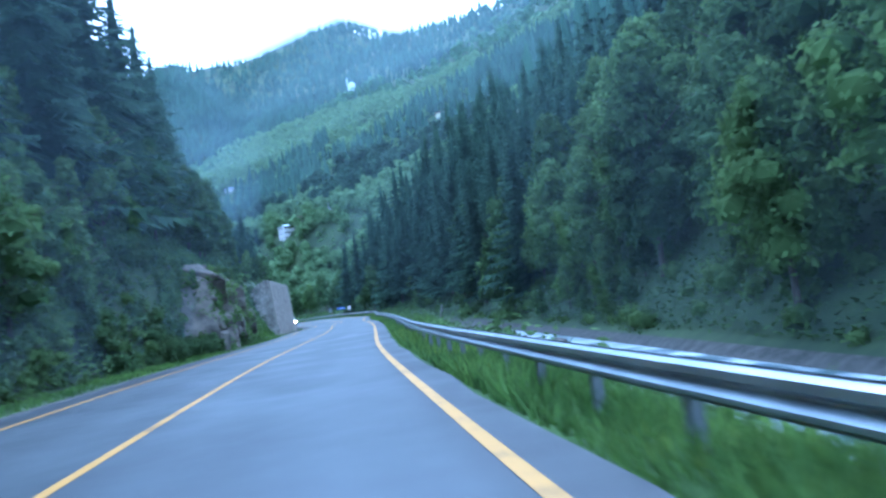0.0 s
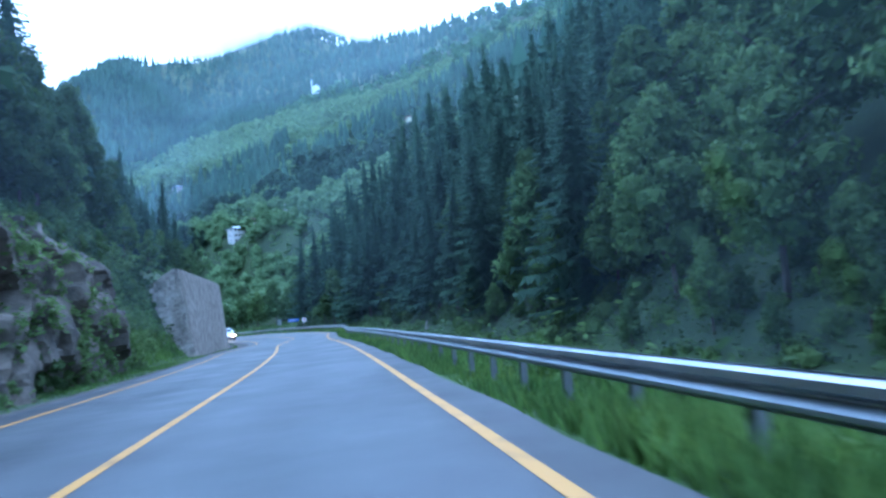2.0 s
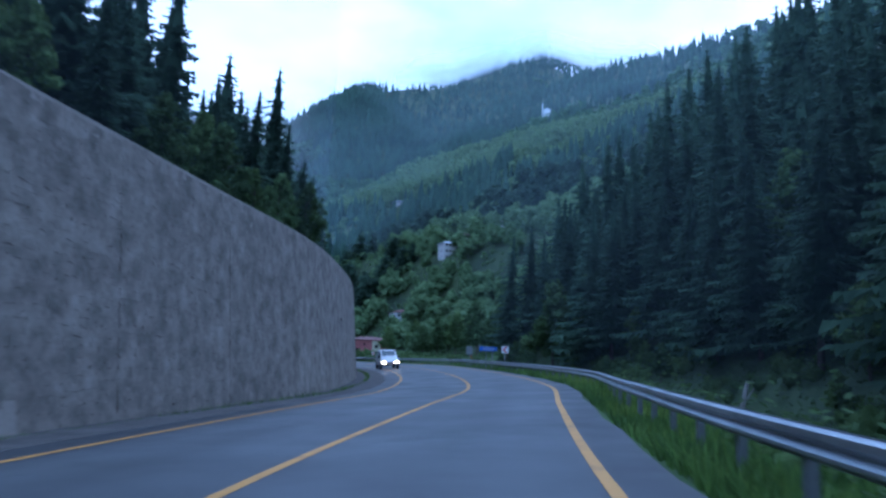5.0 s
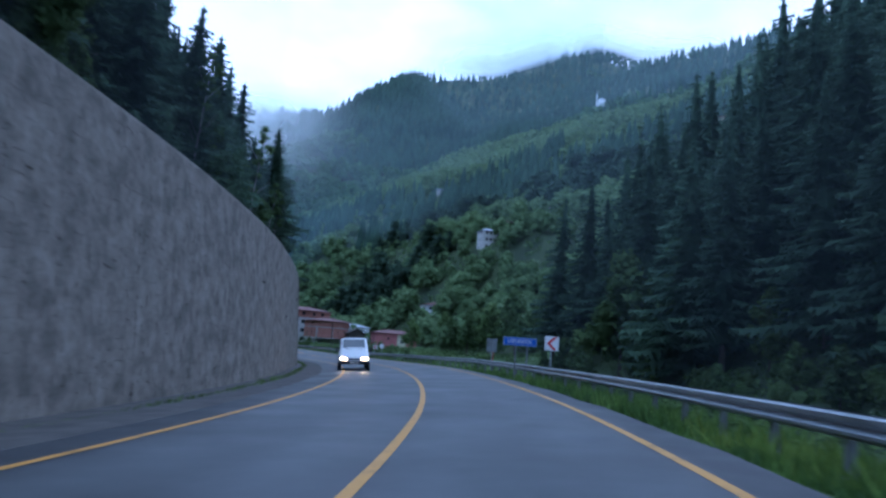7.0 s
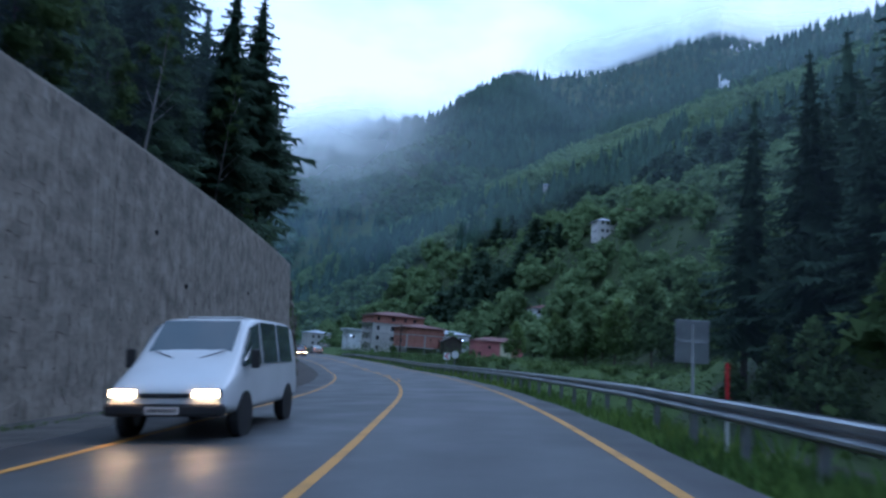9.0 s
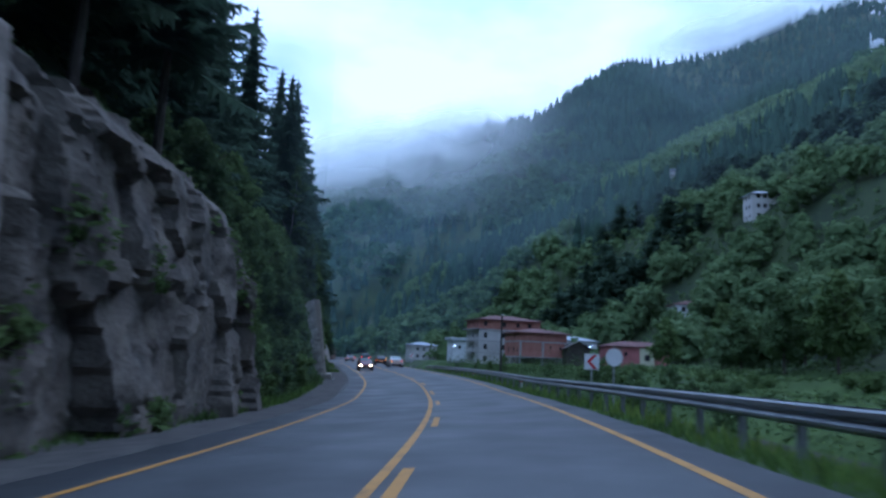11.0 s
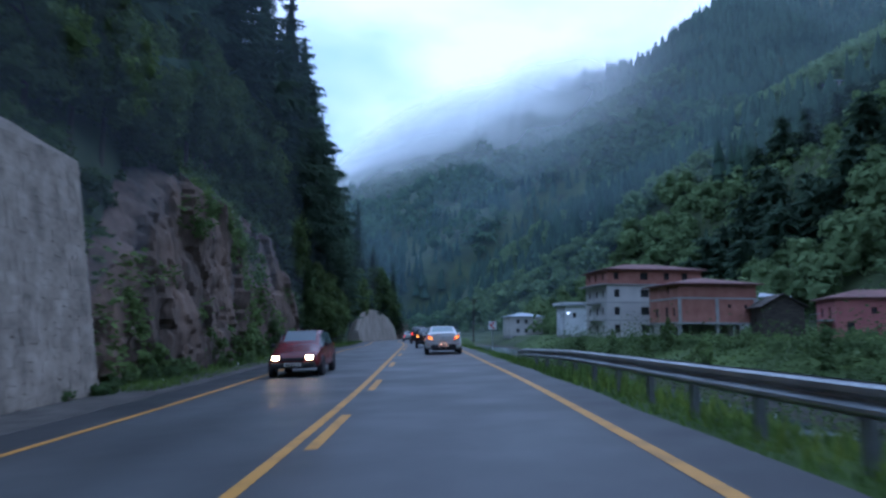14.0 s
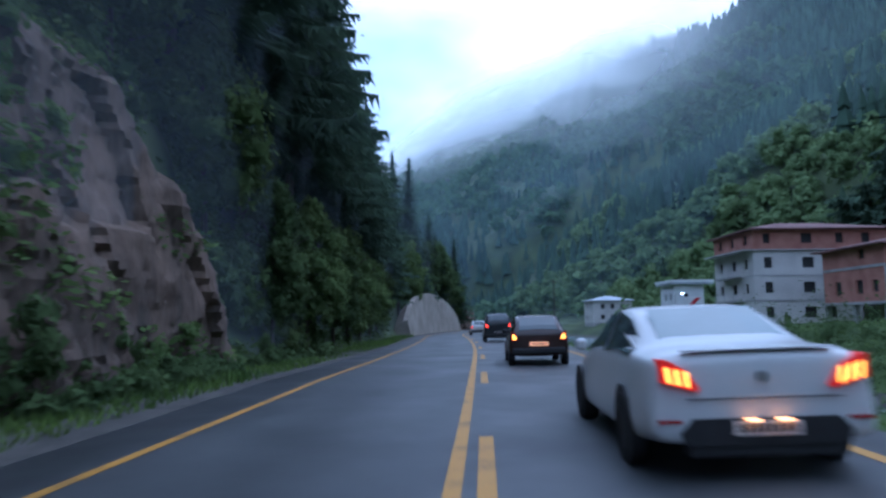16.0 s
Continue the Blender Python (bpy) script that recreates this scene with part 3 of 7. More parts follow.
def lay_stones(parent, s0, s1, foot, batter, high, near0, near1, seed):
    """Rubble stones on a wall's face; those between near0 and near1, near the ground, are pieces of their own."""
    rng = random.Random(seed)
    vs, fs, count, base = [], [], 0, 0
    cells = []
    s = s0
    while s < s1 - 0.5:
        e = min(s1, s + rng.uniform(4, 7))
        split_up(rng, s + 0.05, 0.0, e, min(high(s), high(e)) - 0.06, cells)
        s = e
    for x0, z0, x1, z1 in cells:
        sm, hc = (x0 + x1) / 2, (z0 + z1) / 2
        me, v, f = rng.choice(STONES)
        m = wall_frame(sm, foot, batter, high, hc) @ Matrix.Translation((0, rng.uniform(-0.056, -0.047), 0)) @ Euler((rng.uniform(-0.015, 0.015), rng.uniform(-0.24, 0.24), rng.uniform(-0.015, 0.015))).to_matrix().to_4x4() @ Matrix.Diagonal((x1 - x0 + 0.03, 0.11, z1 - z0 + 0.03, 1))
        if near0 < sm < near1 and 0.2 < hc < 4.2 and count < 290:
            ob = new("stone", me)
            ob.parent, ob.matrix_world = parent, m
            count += 1
        else:
            a = np.array(m)
            vs.append(v @ a[:3, :3].T + a[:3, 3])
            fs.append(f + base)
            base += len(v)
    ob = new("stonework", raw_mesh("stonework", np.vstack(vs), np.vstack(fs), M_STONE))
    ob.parent = parent
    tagged(ob, kind="stuff")


def end_stones(parent, m, pts, seed):
    """Loose rubble on a wall's end."""
    rng = random.Random(seed)
    cells = []
    split_up(rng, min(p[0] for p in pts), 0.0, 0.0, max(p[1] for p in pts), cells)
    xs = [p[0] for p in pts]
    slant = Matrix.Translation((0, -0.12, 0)) @ Euler((0, 0, math.atan(0.4))).to_matrix().to_4x4()
    for x0, z0, x1, z1 in cells:
        cx, cz = (x0 + x1) / 2, (z0 + z1) / 2
        inside = False
        for k in range(len(pts)):
            (ax, az), (bx, bz) = pts[k], pts[k - 1]
            if (az > cz) != (bz > cz) and cx < (bx - ax) * (cz - az) / (bz - az) + ax:
                inside = not inside
        if inside:
            ob = new("stone", rng.choice(RUBBLE))
            ob.parent = parent
            ob.matrix_world = m @ slant @ Matrix.Translation((cx * 1.077, rng.uniform(-0.02, 0.02), cz)) @ Euler((rng.uniform(-0.1, 0.1), rng.uniform(-0.12, 0.12), math.pi + rng.uniform(-0.1, 0.1))).to_matrix().to_4x4() @ Matrix.Diagonal(((x1 - x0) * 1.05, 0.16, z1 - z0, 1))


# ---- rock faces ----


def quads_at(rng, centres, size, flat=0.45, jitter=0.4, out=None, loose=0.55, three=False):
    """Leaf-shaped cards: corners and faces. They lean to the horizontal, or face along out with some looseness."""
    n = len(centres)
    sz = size * rng.uniform(1 - jitter, 1 + jitter, n)
    if out is None:
        az, tilt = rng.uniform(0, 2 * np.pi, n), rng.normal(0, flat, n)
        u = np.c_[np.cos(az), np.sin(az), 0.25 * rng.normal(size=n)]
        w = np.c_[-np.sin(az) * np.cos(tilt), np.cos(az) * np.cos(tilt), np.sin(tilt)]
    else:
        nn = out + loose * rng.normal(size=(n, 3))
        nn /= np.linalg.norm(nn, axis=1)[:, None] + 1e-6
        u = np.cross(nn, rng.normal(size=(n, 3)))
        u /= np.linalg.norm(u, axis=1)[:, None] + 1e-6
        u[:, 2] -= 0.25
        w = np.cross(nn, u)
    a, b = u * sz[:, None], w * (sz * 0.55)[:, None]
    if three:
        v = np.stack([centres - a - b, centres - a * 0.6 + b * 1.2, centres + a], 1).reshape(-1, 3)
        return v, np.arange(3 * n).reshape(n, 3)
    v = np.stack([centres - a, centres - 0.1 * a - b, centres + a, centres + 0.1 * a + b], 1).reshape(-1, 3)
    return v, np.arange(4 * n).reshape(n, 4)


ICO = bmesh.new()
bmesh.ops.create_icosphere(ICO, subdivisions=1, radius=1.0)
ICO_V = np.array([v.co[:] for v in ICO.verts])
ICO_F = np.array([[v.index for v in f.verts] for f in ICO.faces])
ICO.free()


def puffs(rng, clumps, leaves, size, three=False, core=0.72, squash=0.8):
    """Leaves on the outside of rounded clumps (x, y, z, radius), each round a small dense heart: corners and three-cornered faces."""
    vs, fs, base = [], [], 0
    area = sum(c[3] ** 2 for c in clumps)
    for x, y, z, r in clumps:
        c = np.array([x, y, z])
        hv = ICO_V * (r * core * rng.uniform(0.75, 1.1, (len(ICO_V), 1))) * [1, 1, squash] + c
        if core:
            vs.append(hv)
            fs.append(ICO_F + base)
            base += len(hv)
        n = max(4, int(leaves * r * r / area))
        d = rng.normal(size=(n, 3))
        d[:, 2] += 0.35
        d /= np.linalg.norm(d, axis=1)[:, None]
        at = c + d * (r * np.clip(rng.normal(0.92, 0.13, n), 0.6, 1.3))[:, None] * [1, 1, squash]
        at[:, 2] -= 0.12 * r * (d[:, 0] ** 2 + d[:, 1] ** 2)
        v, q = quads_at(rng, at, size, out=d + [0, 0, 0.4], three=three)
        if not three:
            q = np.vstack([q[:, :3], q[:, [0, 2, 3]]])
        vs.append(v)
        fs.append(q + base)
        base += len(v)
    return np.vstack(vs), np.vstack(fs)


def rock_face(s0, s1, foot, high, seed, label, rough=1.0, back=0.34, taper=0.0, cell=1.0, material=None, green=0.0, lead=0.0, upright=0.9):
    """A craggy cut face: slabs at their own tilt, split by cracks; the far end draws in by taper metres towards the top."""
    step = 0.17
    ns, nh = int((s1 - s0) / step) + 1, int(high / step) + 1
    rng = np.random.RandomState(seed)
    count = int((s1 - s0) * high / (1.5 * cell)) + 20
    cells = np.c_[rng.uniform(s0 - 1, s1 + 1, count), rng.uniform(-1, high + 1, count)]
    push = rng.uniform(-0.45, 0.40, count) * rough
    slant = rng.normal(0, 0.10, (count, 2)) * rough
    S, Hh = np.meshgrid(np.linspace(s0, s1, ns), np.linspace(-0.4, high, nh), indexing="ij")
    ws, wh = S + 0.18 * wobble(S, Hh, 1.3, seed + 5) + 0.12 * Hh, Hh + 0.22 * wobble(S, Hh, 0.9, seed + 6)
    cs = cells[:, 0] + 0.12 * cells[:, 1]
    # joints run along the beds and upright, so the blocks come out squarish or tall
    d = np.maximum(np.abs(ws[..., None] - cs) * upright, np.abs(wh[..., None] - cells[:, 1])) ** 2
    k = d.argmin(-1)
    two = np.partition(d, 1, axis=-1)
    crack = np.clip((np.sqrt(two[..., 1]) - np.sqrt(two[..., 0])) / 0.10, 0, 1)
    out = push[k] + slant[k, 0] * (S - cells[k, 0]) + slant[k, 1] * (Hh - cells[k, 1]) - 0.26 * (1 - crack)
    out = out + 0.35 * wobble(S, Hh, 0.45, seed + 1) + 0.12 * wobble(S, Hh, 1.9, seed + 9) + 0.03 * rng.normal(size=S.shape) + 0.05 * wobble(S * 5, Hh * 5, 1.5, seed + 2)
    edge = np.minimum(1, np.minimum(S - s0 - lead * np.clip(Hh / high - 0.22, 0, 1) / 0.78, s1 - taper * np.clip(Hh / high, 0, 1) - S) / 2.0)
    out = out * np.clip(edge, 0.2, 1) - 2.2 * np.clip(1 - edge, 0, 2) ** 1.4
    o = foot + out - back * np.maximum(Hh, 0) - 1.2 * smooth(high - 1.6, high, Hh)
    x, y = plan(S, o)
    z = deck(S, 0 * S + foot) + Hh
    n, c = S.shape
    i, j = np.meshgrid(np.arange(n - 1), np.arange(c - 1), indexing="ij")
    a = (i * c + j).ravel()
    ob = new("rock_face", raw_mesh("rock_face", np.c_[x.ravel(), y.ravel(), z.ravel()], np.c_[a, a + c, a + c + 1, a + 1], material or M_ROCK))
    ob.data.polygons.foreach_set("use_smooth", [True] * len(ob.data.polygons))
    ob.data.set_sharp_from_angle(angle=radians(30))
    if green:
        patch = (wobble(S, Hh * 1.6, 0.55, seed + 7) + 0.6 * wobble(S, Hh, 1.3, seed + 8) > 0.9 - green) & (rng.uniform(size=S.shape) < 0.55)
        at = np.c_[x[patch], y[patch], z[patch]]
        at = np.repeat(at, 3, 0) + rng.normal(0, 0.16, (3 * len(at), 3)) + np.array([0, 0, 0.05])
        v, q = quads_at(rng, at, 0.13, 0.7)
        q = np.vstack([q[:, :3], q[:, [0, 2, 3]]])
        tuft = np.argwhere(patch)
        tuft = tuft[rng.choice(len(tuft), max(1, int((s1 - s0) * high * 0.42 * green)))]
        i, j = tuft.T
        pv, pq = puffs(rng, list(zip(x[i, j], y[i, j], z[i, j], rng.uniform(0.16, 0.42, len(i)))), 75 * len(i), 0.10, True, 0.7)
        v, q = np.vstack([v, pv]), np.vstack([q, pq + len(v)])
        tagged(new("undergrowth", raw_mesh("undergrowth", v, q, M_LEAF2)), "green weeds growing in the cracks of a rock face", "undergrowth", kind="stuff")
    return tagged(ob, label, "rock face", kind="structure")


rock_face(57, 80.5, -6.9, 6.6, 11, "grey blocky rock cutting with ledges and weeds above the shoulder", 1.15, 0.10, 0.9, 2.2, green=0.8, lead=5.0)
rock_face(24, 58, -7.8, 1.5, 15, "low broken rock at the foot of a leafy slope", 0.8, green=0.6)
rock_face(194.6, 215, -6.9, 8.6, 12, "grey mossy rock face beside a stone wall", 1.0, 0.15, 2.0, 3.0, green=0.45, upright=1.5)
rock_face(257.4, 292, -7.2, 8.8, 13, "brown weathered rock cutting streaked with earth", 0.6, 0.17, 6.5, 2.2, M_BROWNROCK, 0.75, 9.0, 2.0)
rock_face(383, 405, -7.2, 5.5, 14, "bare earth and rock cutting beyond the wall", material=M_BROWNROCK)

# ---- plants ----


def broadleaf_mesh(seed, h, wide, count, leaves, size, material, low=0.18, three=False):
    """A crown of rounded leaf clumps round several limbs, larger below, with gaps between them."""
    rng = np.random.RandomState(seed)
    clumps = []
    for i in range(count):
        t = (i + rng.uniform(0, 1)) / count
        z = h * (low + 0.08 + (0.90 - low) * t)
        reach = wide * 0.5 * math.sin(math.pi * min(1.0, 0.24 + 0.70 * t)) * (1.05 - 0.25 * t)
        a, r = i * 2.4 + rng.uniform(-0.5, 0.5), wide * rng.uniform(0.105, 0.19) * (1.1 - 0.3 * t)
        d = max(0.0, reach - 0.6 * r) * (rng.uniform(0.55, 1.08) if i % 4 else rng.uniform(0.0, 0.4))
        clumps.append((d * math.cos(a), d * math.sin(a), z - 0.25 * r, r))
    v, q = puffs(rng, clumps, leaves, size, three)
    return raw_mesh("crown", v, q, material)


def limbs_mesh(seed, h, wide, material, r=0.16, sides=6):
    rng = random.Random(seed)
    bm = bmesh.new()
    top = Vector((rng.uniform(-0.3, 0.3), rng.uniform(-0.3, 0.3), h * 0.55))
    tube(bm, (0, 0, -0.6), top * 0.5, r * 1.15, r * 0.85, sides)
    tube(bm, top * 0.5, top, r * 0.85, r * 0.6, sides)
    tube(bm, top, (top.x * 1.3, top.y * 1.3, h * 0.88), r * 0.6, r * 0.15, sides)
    for k in range(6):
        a, z = rng.uniform(0, 6.28), rng.uniform(0.28, 0.7) * h
        st = top * min(1, z / top.z)
        st.z = z
        tube(bm, st, st + Vector((math.cos(a) * wide * 0.42, math.sin(a) * wide * 0.42, h * 0.14)), r * 0.4, r * 0.08, 5)
    me = bpy.data.meshes.new("trunk")
    bm.to_mesh(me)
    bm.free()
    me.materials.append(material)
    return me


def conifer_mesh(seed, h, wide, material, low=0.12, whorls=34, arms=6, most=13):
    """Whorls of drooping boughs, each a spine with pointed twigs hanging to both sides."""
    rng = np.random.RandomState(seed)
    vs, fs, n = [], [], 0
    for i in range(whorls):
        t = (i + rng.uniform(-0.4, 0.4)) / whorls
        z = h * (low + (1 - low) * t)
        reach = wide * (1 - t) ** 0.85 * rng.uniform(0.72, 1.12) + 0.12
        k = arms if t < 0.75 else 5
        for j in range(k):
            a = 2 * np.pi * (j + rng.uniform(-0.35, 0.35)) / k + i * 1.7
            r = reach * rng.uniform(0.65, 1.25)
            d, side = np.array([np.cos(a), np.sin(a), 0]), np.array([-np.sin(a), np.cos(a), 0])
            m = max(3, int(most * min(1.0, r / (0.6 * wide))))
            gap = r / m
            for g in range(m):
                u = (g + 0.6) / m
                p = d * r * u + [0, 0, z - 0.42 * r * u**1.5 + 0.22 * r * u * u * u]
                for sgn in (-1, 1):
                    ln = (0.34 * r + 0.16) * (1 - 0.62 * u) * rng.uniform(0.65, 1.25)
                    tip = p + side * sgn * ln * 0.85 + d * ln * rng.uniform(0.2, 0.8) + [0, 0, -ln * rng.uniform(0.25, 0.9)]
                    vs += [p - d * gap * 0.75, p + d * gap * 0.75 + [0, 0, 0.06 * gap], tip]
                    fs.append((n, n + 1, n + 2, 0))
                    n += 3
            tip = d * (r * 1.12) + [0, 0, z - 0.24 * r]
            vs += [tip - d * gap * 1.3 + side * gap * 0.4, tip - d * gap * 1.3 - side * gap * 0.4, tip]
            fs.append((n, n + 1, n + 2, 0))
            n += 3
    # the dense dark heart of the tree, in ragged tiers
    tiers = max(4, whorls // 3)
    for i in range(tiers):
        t = i / tiers
        z0, z1 = h * (low + (1 - low) * t), h * (low + (1 - low) * min(1.0, t + 1.9 / tiers))
        r = wide * (1 - t) ** 0.85 * 0.36 + 0.05
        vs.append(np.array([0, 0, z1]))
        for k in range(8):
            a, rr = k * 0.7854 + i, r * rng.uniform(0.7, 1.25)
            vs.append(np.array([rr * math.cos(a), rr * math.sin(a), z0 - 0.35 * rr + rng.uniform(-0.02, 0.02) * h * 0.4]))
            fs.append((n, n + 1 + k, n + 1 + (k + 1) % 8, 0))
        n += 9
    tri = np.array(fs)[:, :3]
    return raw_mesh("crown", np.array(vs), tri, material)


def conifer_trunk(h, r, material):
    bm = bmesh.new()
    tube(bm, (0, 0, -0.8), (0, 0, h * 0.5), r, r * 0.62, 7)
    tube(bm, (0, 0, h * 0.5), (0, 0, h * 0.985), r * 0.62, 0.015, 6)
    me = bpy.data.meshes.new("trunk")
    bm.to_mesh(me)
    bm.free()
    me.materials.append(material)
    return me


def plant_kind(name, trunk, crown, label, category):
    root = empty(name, None, label, category)
    for nm, me in (("trunk", trunk), ("crown", crown)):
        ob = new(nm, me)
        ob.parent = root
    return root


SPRUCE = [plant_kind("spruce", conifer_trunk(18, 0.24, M_BARK), conifer_mesh(20 + k, 18, (3.9, 3.3, 4.3, 3.9)[k], M_NEEDLE, (0.10, 0.16, 0.05, 0.34)[k]), ("tall dark green spruce on the steep slope", "tall dark green spruce with a bare lower trunk")[k == 3], "conifer") for k in range(4)]
SPRUCE.append(plant_kind("spruce", conifer_trunk(18, 0.2, M_BARK), conifer_mesh(29, 18, 3.4, M_NEEDLE, 0.26, 38, 8, 24), "tall feathery spruce with drooping twigs", "conifer"))
BACK = [plant_kind("spruce", conifer_trunk(18, 0.24, M_BARK), conifer_mesh(25 + k, 18, (4.1, 3.7)[k], M_NEEDLE, 0.08, 20, 6, 5), "dark green spruce deeper in the wood", "conifer") for k in range(2)]
BROAD = [plant_kind("broadleaf_tree", limbs_mesh(30 + k, 11, 6.5, M_BARK), broadleaf_mesh(30 + k, 11, (6.4, 5.4, 7.2)[k], 30, 2300, 0.22, (M_LEAF, M_LEAF2, M_LEAF)[k], three=True), ("full green broadleaf tree with drooping leafy tiers", "pale green young broadleaf tree", "wide dark green broadleaf tree")[k], "tree") for k in range(3)]
NEARBROAD = [plant_kind("broadleaf_tree", limbs_mesh(36 + k, 11, 6.0, M_BARK), broadleaf_mesh(36 + k, 11, (6.2, 6.8)[k], 46, 4600, 0.165, (M_LEAF, M_LEAF2)[k]), ("leafy green broadleaf tree with drooping twigs", "fresh green leafy tree with spreading twigs")[k], "tree") for k in range(2)]
FARBROAD = [plant_kind("broadleaf_tree", limbs_mesh(33 + k, 11, 6.5, M_BARK, 0.16, 5), broadleaf_mesh(33 + k, 11, (6.6, 7.2)[k], 28, 1500, 0.30, (M_LEAF2, M_LEAF)[k], three=True), ("pale green broadleaf tree beyond the river", "dark green broadleaf tree beyond the river")[k], "tree") for k in range(2)]
BUSH = [plant_kind("bush", limbs_mesh(40 + k, 2.2, 1.8, M_BARK, 0.03, 4), broadleaf_mesh(40 + k, 2.3, 2.5, 10, 430, 0.125, (M_LEAF2, M_LEAF)[k], 0.02, three=True), ("light green leafy bush on the slope", "dark green leafy bush on the slope")[k], "bush") for k in range(2)]
BARE = plant_kind("slender_tree", limbs_mesh(50, 12, 3.0, M_PALEBARK, 0.09), broadleaf_mesh(50, 12, 3.0, 9, 260, 0.17, M_LEAF, 0.5), "slender pale-barked tree with sparse leaves", "tree")
used = set()


def plant(root, s, off, size, turn, dz=-0.15, lean=0.0, group=""):
    x, y = (float(v) for v in plan(s, off))
    m = pose(x, y, float(ground(s, off)) + dz, lean * math.sin(turn), lean * math.cos(turn), math.degrees(turn))
    if root in used:
        ob = copy_thing(root, m)
    else:
        ob = root
        used.add(root)
        ob.matrix_world = m
    ob.scale = (size, size, size * (1 + 0.1 * math.sin(turn * 7)))
    if group:
        ob["group"] = group
    return ob


tree_rng = random.Random(7)


def grove(count, s0, s1, o0, o1, pick, smin, smax, gap, group, taken, skip=None):
    made = tries = 0
    while made < count and tries < count * 40:
        tries += 1
        s, o = tree_rng.uniform(s0, s1), tree_rng.uniform(o0, o1)
        if skip and skip(s, o):
            continue
        if any((s - a) ** 2 + (o - b) ** 2 < gap * gap for a, b in taken):
            continue
        taken.append((s, o))
        plant(pick(s, o), s, o, tree_rng.uniform(smin, smax), tree_rng.uniform(0, 6.28), lean=tree_rng.uniform(-3, 3), group=group)
        made += 1


left_taken, right_taken, bush_taken = [], [], []
# the tree line close above the left cut
for s, o, kind, size in ((30, -11.5, 0, 0.9), (40, -12.5, 1, 1.0), (50, -13, 0, 1.15), (57, -13, 2, 1.2), (64, -13, 0, 1.15), (71, -13.5, 1, 1.1), (78, -14, 0, 0.95), (86, -14.5, 2, 0.8), (108, -12.0, 1, 0.34),
                         (142, -13.5, 0, 0.48), (148, -13, 2, 0.52), (155, -13.5, 0, 0.52), (163, -13, 2, 0.55), (171, -13, 0, 0.6), (179, -12.5, 2, 0.68), (187, -10.6, 0, 0.85), (195, -10.6, 3, 0.92), (204, -11.3, 3, 0.92), (211, -11.5, 3, 0.92),
                         (221, -15.0, 0, 1.1), (230, -15, 2, 1.15), (240, -14.5, 0, 1.1), (250, -12, 2, 1.1), (259, -12, 1, 1.2), (268, -14.5, 2, 1.3), (277, -14, 4, 1.35), (286, -13, 4, 1.45), (294, -11.6, 4, 1.5), (300, -10.6, 4, 1.5), (307, -10.3, 4, 1.5), (314, -10.2, 4, 1.45), (322, -10, 4, 1.4), (330, -9.8, 4, 1.35), (338, -9.7, 4, 1.15), (348, -9.2, 2, 0.8), (358, -9.2, 0, 0.65), (369, -9.2, 2, 0.7), (380, -9.2, 0, 0.7), (392, -9, 2, 0.8)):
    left_taken.append((s, o))
    plant(SPRUCE[kind], s, o, size, tree_rng.uniform(0, 6.28), group="spruces above the road")
grove(124, 8, 400, -30, -14, lambda s, o: tree_rng.choice(BACK if o < -20 else SPRUCE[:3]), 0.75, 1.15, 3.4, "spruces above the road", left_taken, skip=lambda s, o: 92 < s < 186)
grove(7, 108, 142, -16, -11.5, lambda s, o: tree_rng.choice(SPRUCE[:3]), 0.42, 0.60, 1.7, "young spruces behind the wall", left_taken)
grove(64, 100, 188, -27, -14, lambda s, o: tree_rng.choice(BACK), 0.48, 0.74, 2.1, "spruces above the wall", left_taken)
grove(52, 97, 141, -22, -10.5, lambda s, o: tree_rng.choice(BROAD), 0.26, 0.46, 1.6, "young trees behind the wall", left_taken)
grove(66, 5, 90, -19, -8.9, lambda s, o: tree_rng.choice(BROAD), 0.5, 0.85, 2.5, "broadleaf trees above the road", left_taken, skip=lambda s, o: 50 < s < 97 and o > -10.8)
grove(56, 192, 400, -18, -9.2, lambda s, o: BROAD[tree_rng.choice((0, 2, 0, 1))], 0.4, 0.75, 2.8, "broadleaf trees above the road", left_taken)
grove(14, 140, 190, -16, -11, lambda s, o: tree_rng.choice(BROAD), 0.4, 0.6, 2.2, "broadleaf trees above the wall", [])
grove(40, 135, 190, -18, -11.5, lambda s, o: tree_rng.choice(SPRUCE[:3]), 0.42, 0.62, 1.4, "spruces above the wall", left_taken)
for s, o, kind, size in ((258.5, -9.6, 1, 0.55), (261, -9.6, 0, 0.6), (263.5, -9.8, 1, 0.6), (266.5, -9.8, 0, 0.6), (270, -10.6, 1, 0.55), (262, -14, 0, 0.7), (268, -14, 1, 0.8), (275, -10.9, 0, 0.7), (279, -11.2, 1, 0.7), (283, -10.8, 0, 0.7), (288, -10.6, 1, 0.8), (293, -9.6, 1, 0.8), (297, -8.3, 0, 0.62), (302, -8.0, 1, 0.66), (308, -7.9, 0, 0.6), (313, -8.0, 1, 0.7), (319, -8.0, 0, 0.64), (326, -8.1, 1, 0.66), (333, -8.2, 0, 0.7)):
    plant(NEARBROAD[kind], s, o, size, s * 2.7, group="broadleaf trees above the rock")
for s, o, kind, size in ((214, -10.6, 0, 0.5), (217.5, -10.2, 1, 0.55), (221, -9.8, 0, 0.55), (224.5, -10.2, 1, 0.6), (228, -10.0, 0, 0.6), (231.5, -10.4, 1, 0.6), (235, -10.8, 0, 0.62), (226, -12.6, 1, 0.75), (219, -12.8, 0, 0.75), (239, -11.4, 1, 0.6)):
    plant(NEARBROAD[kind], s, o, size, s * 2.3, group="broadleaf trees beside the short wall")
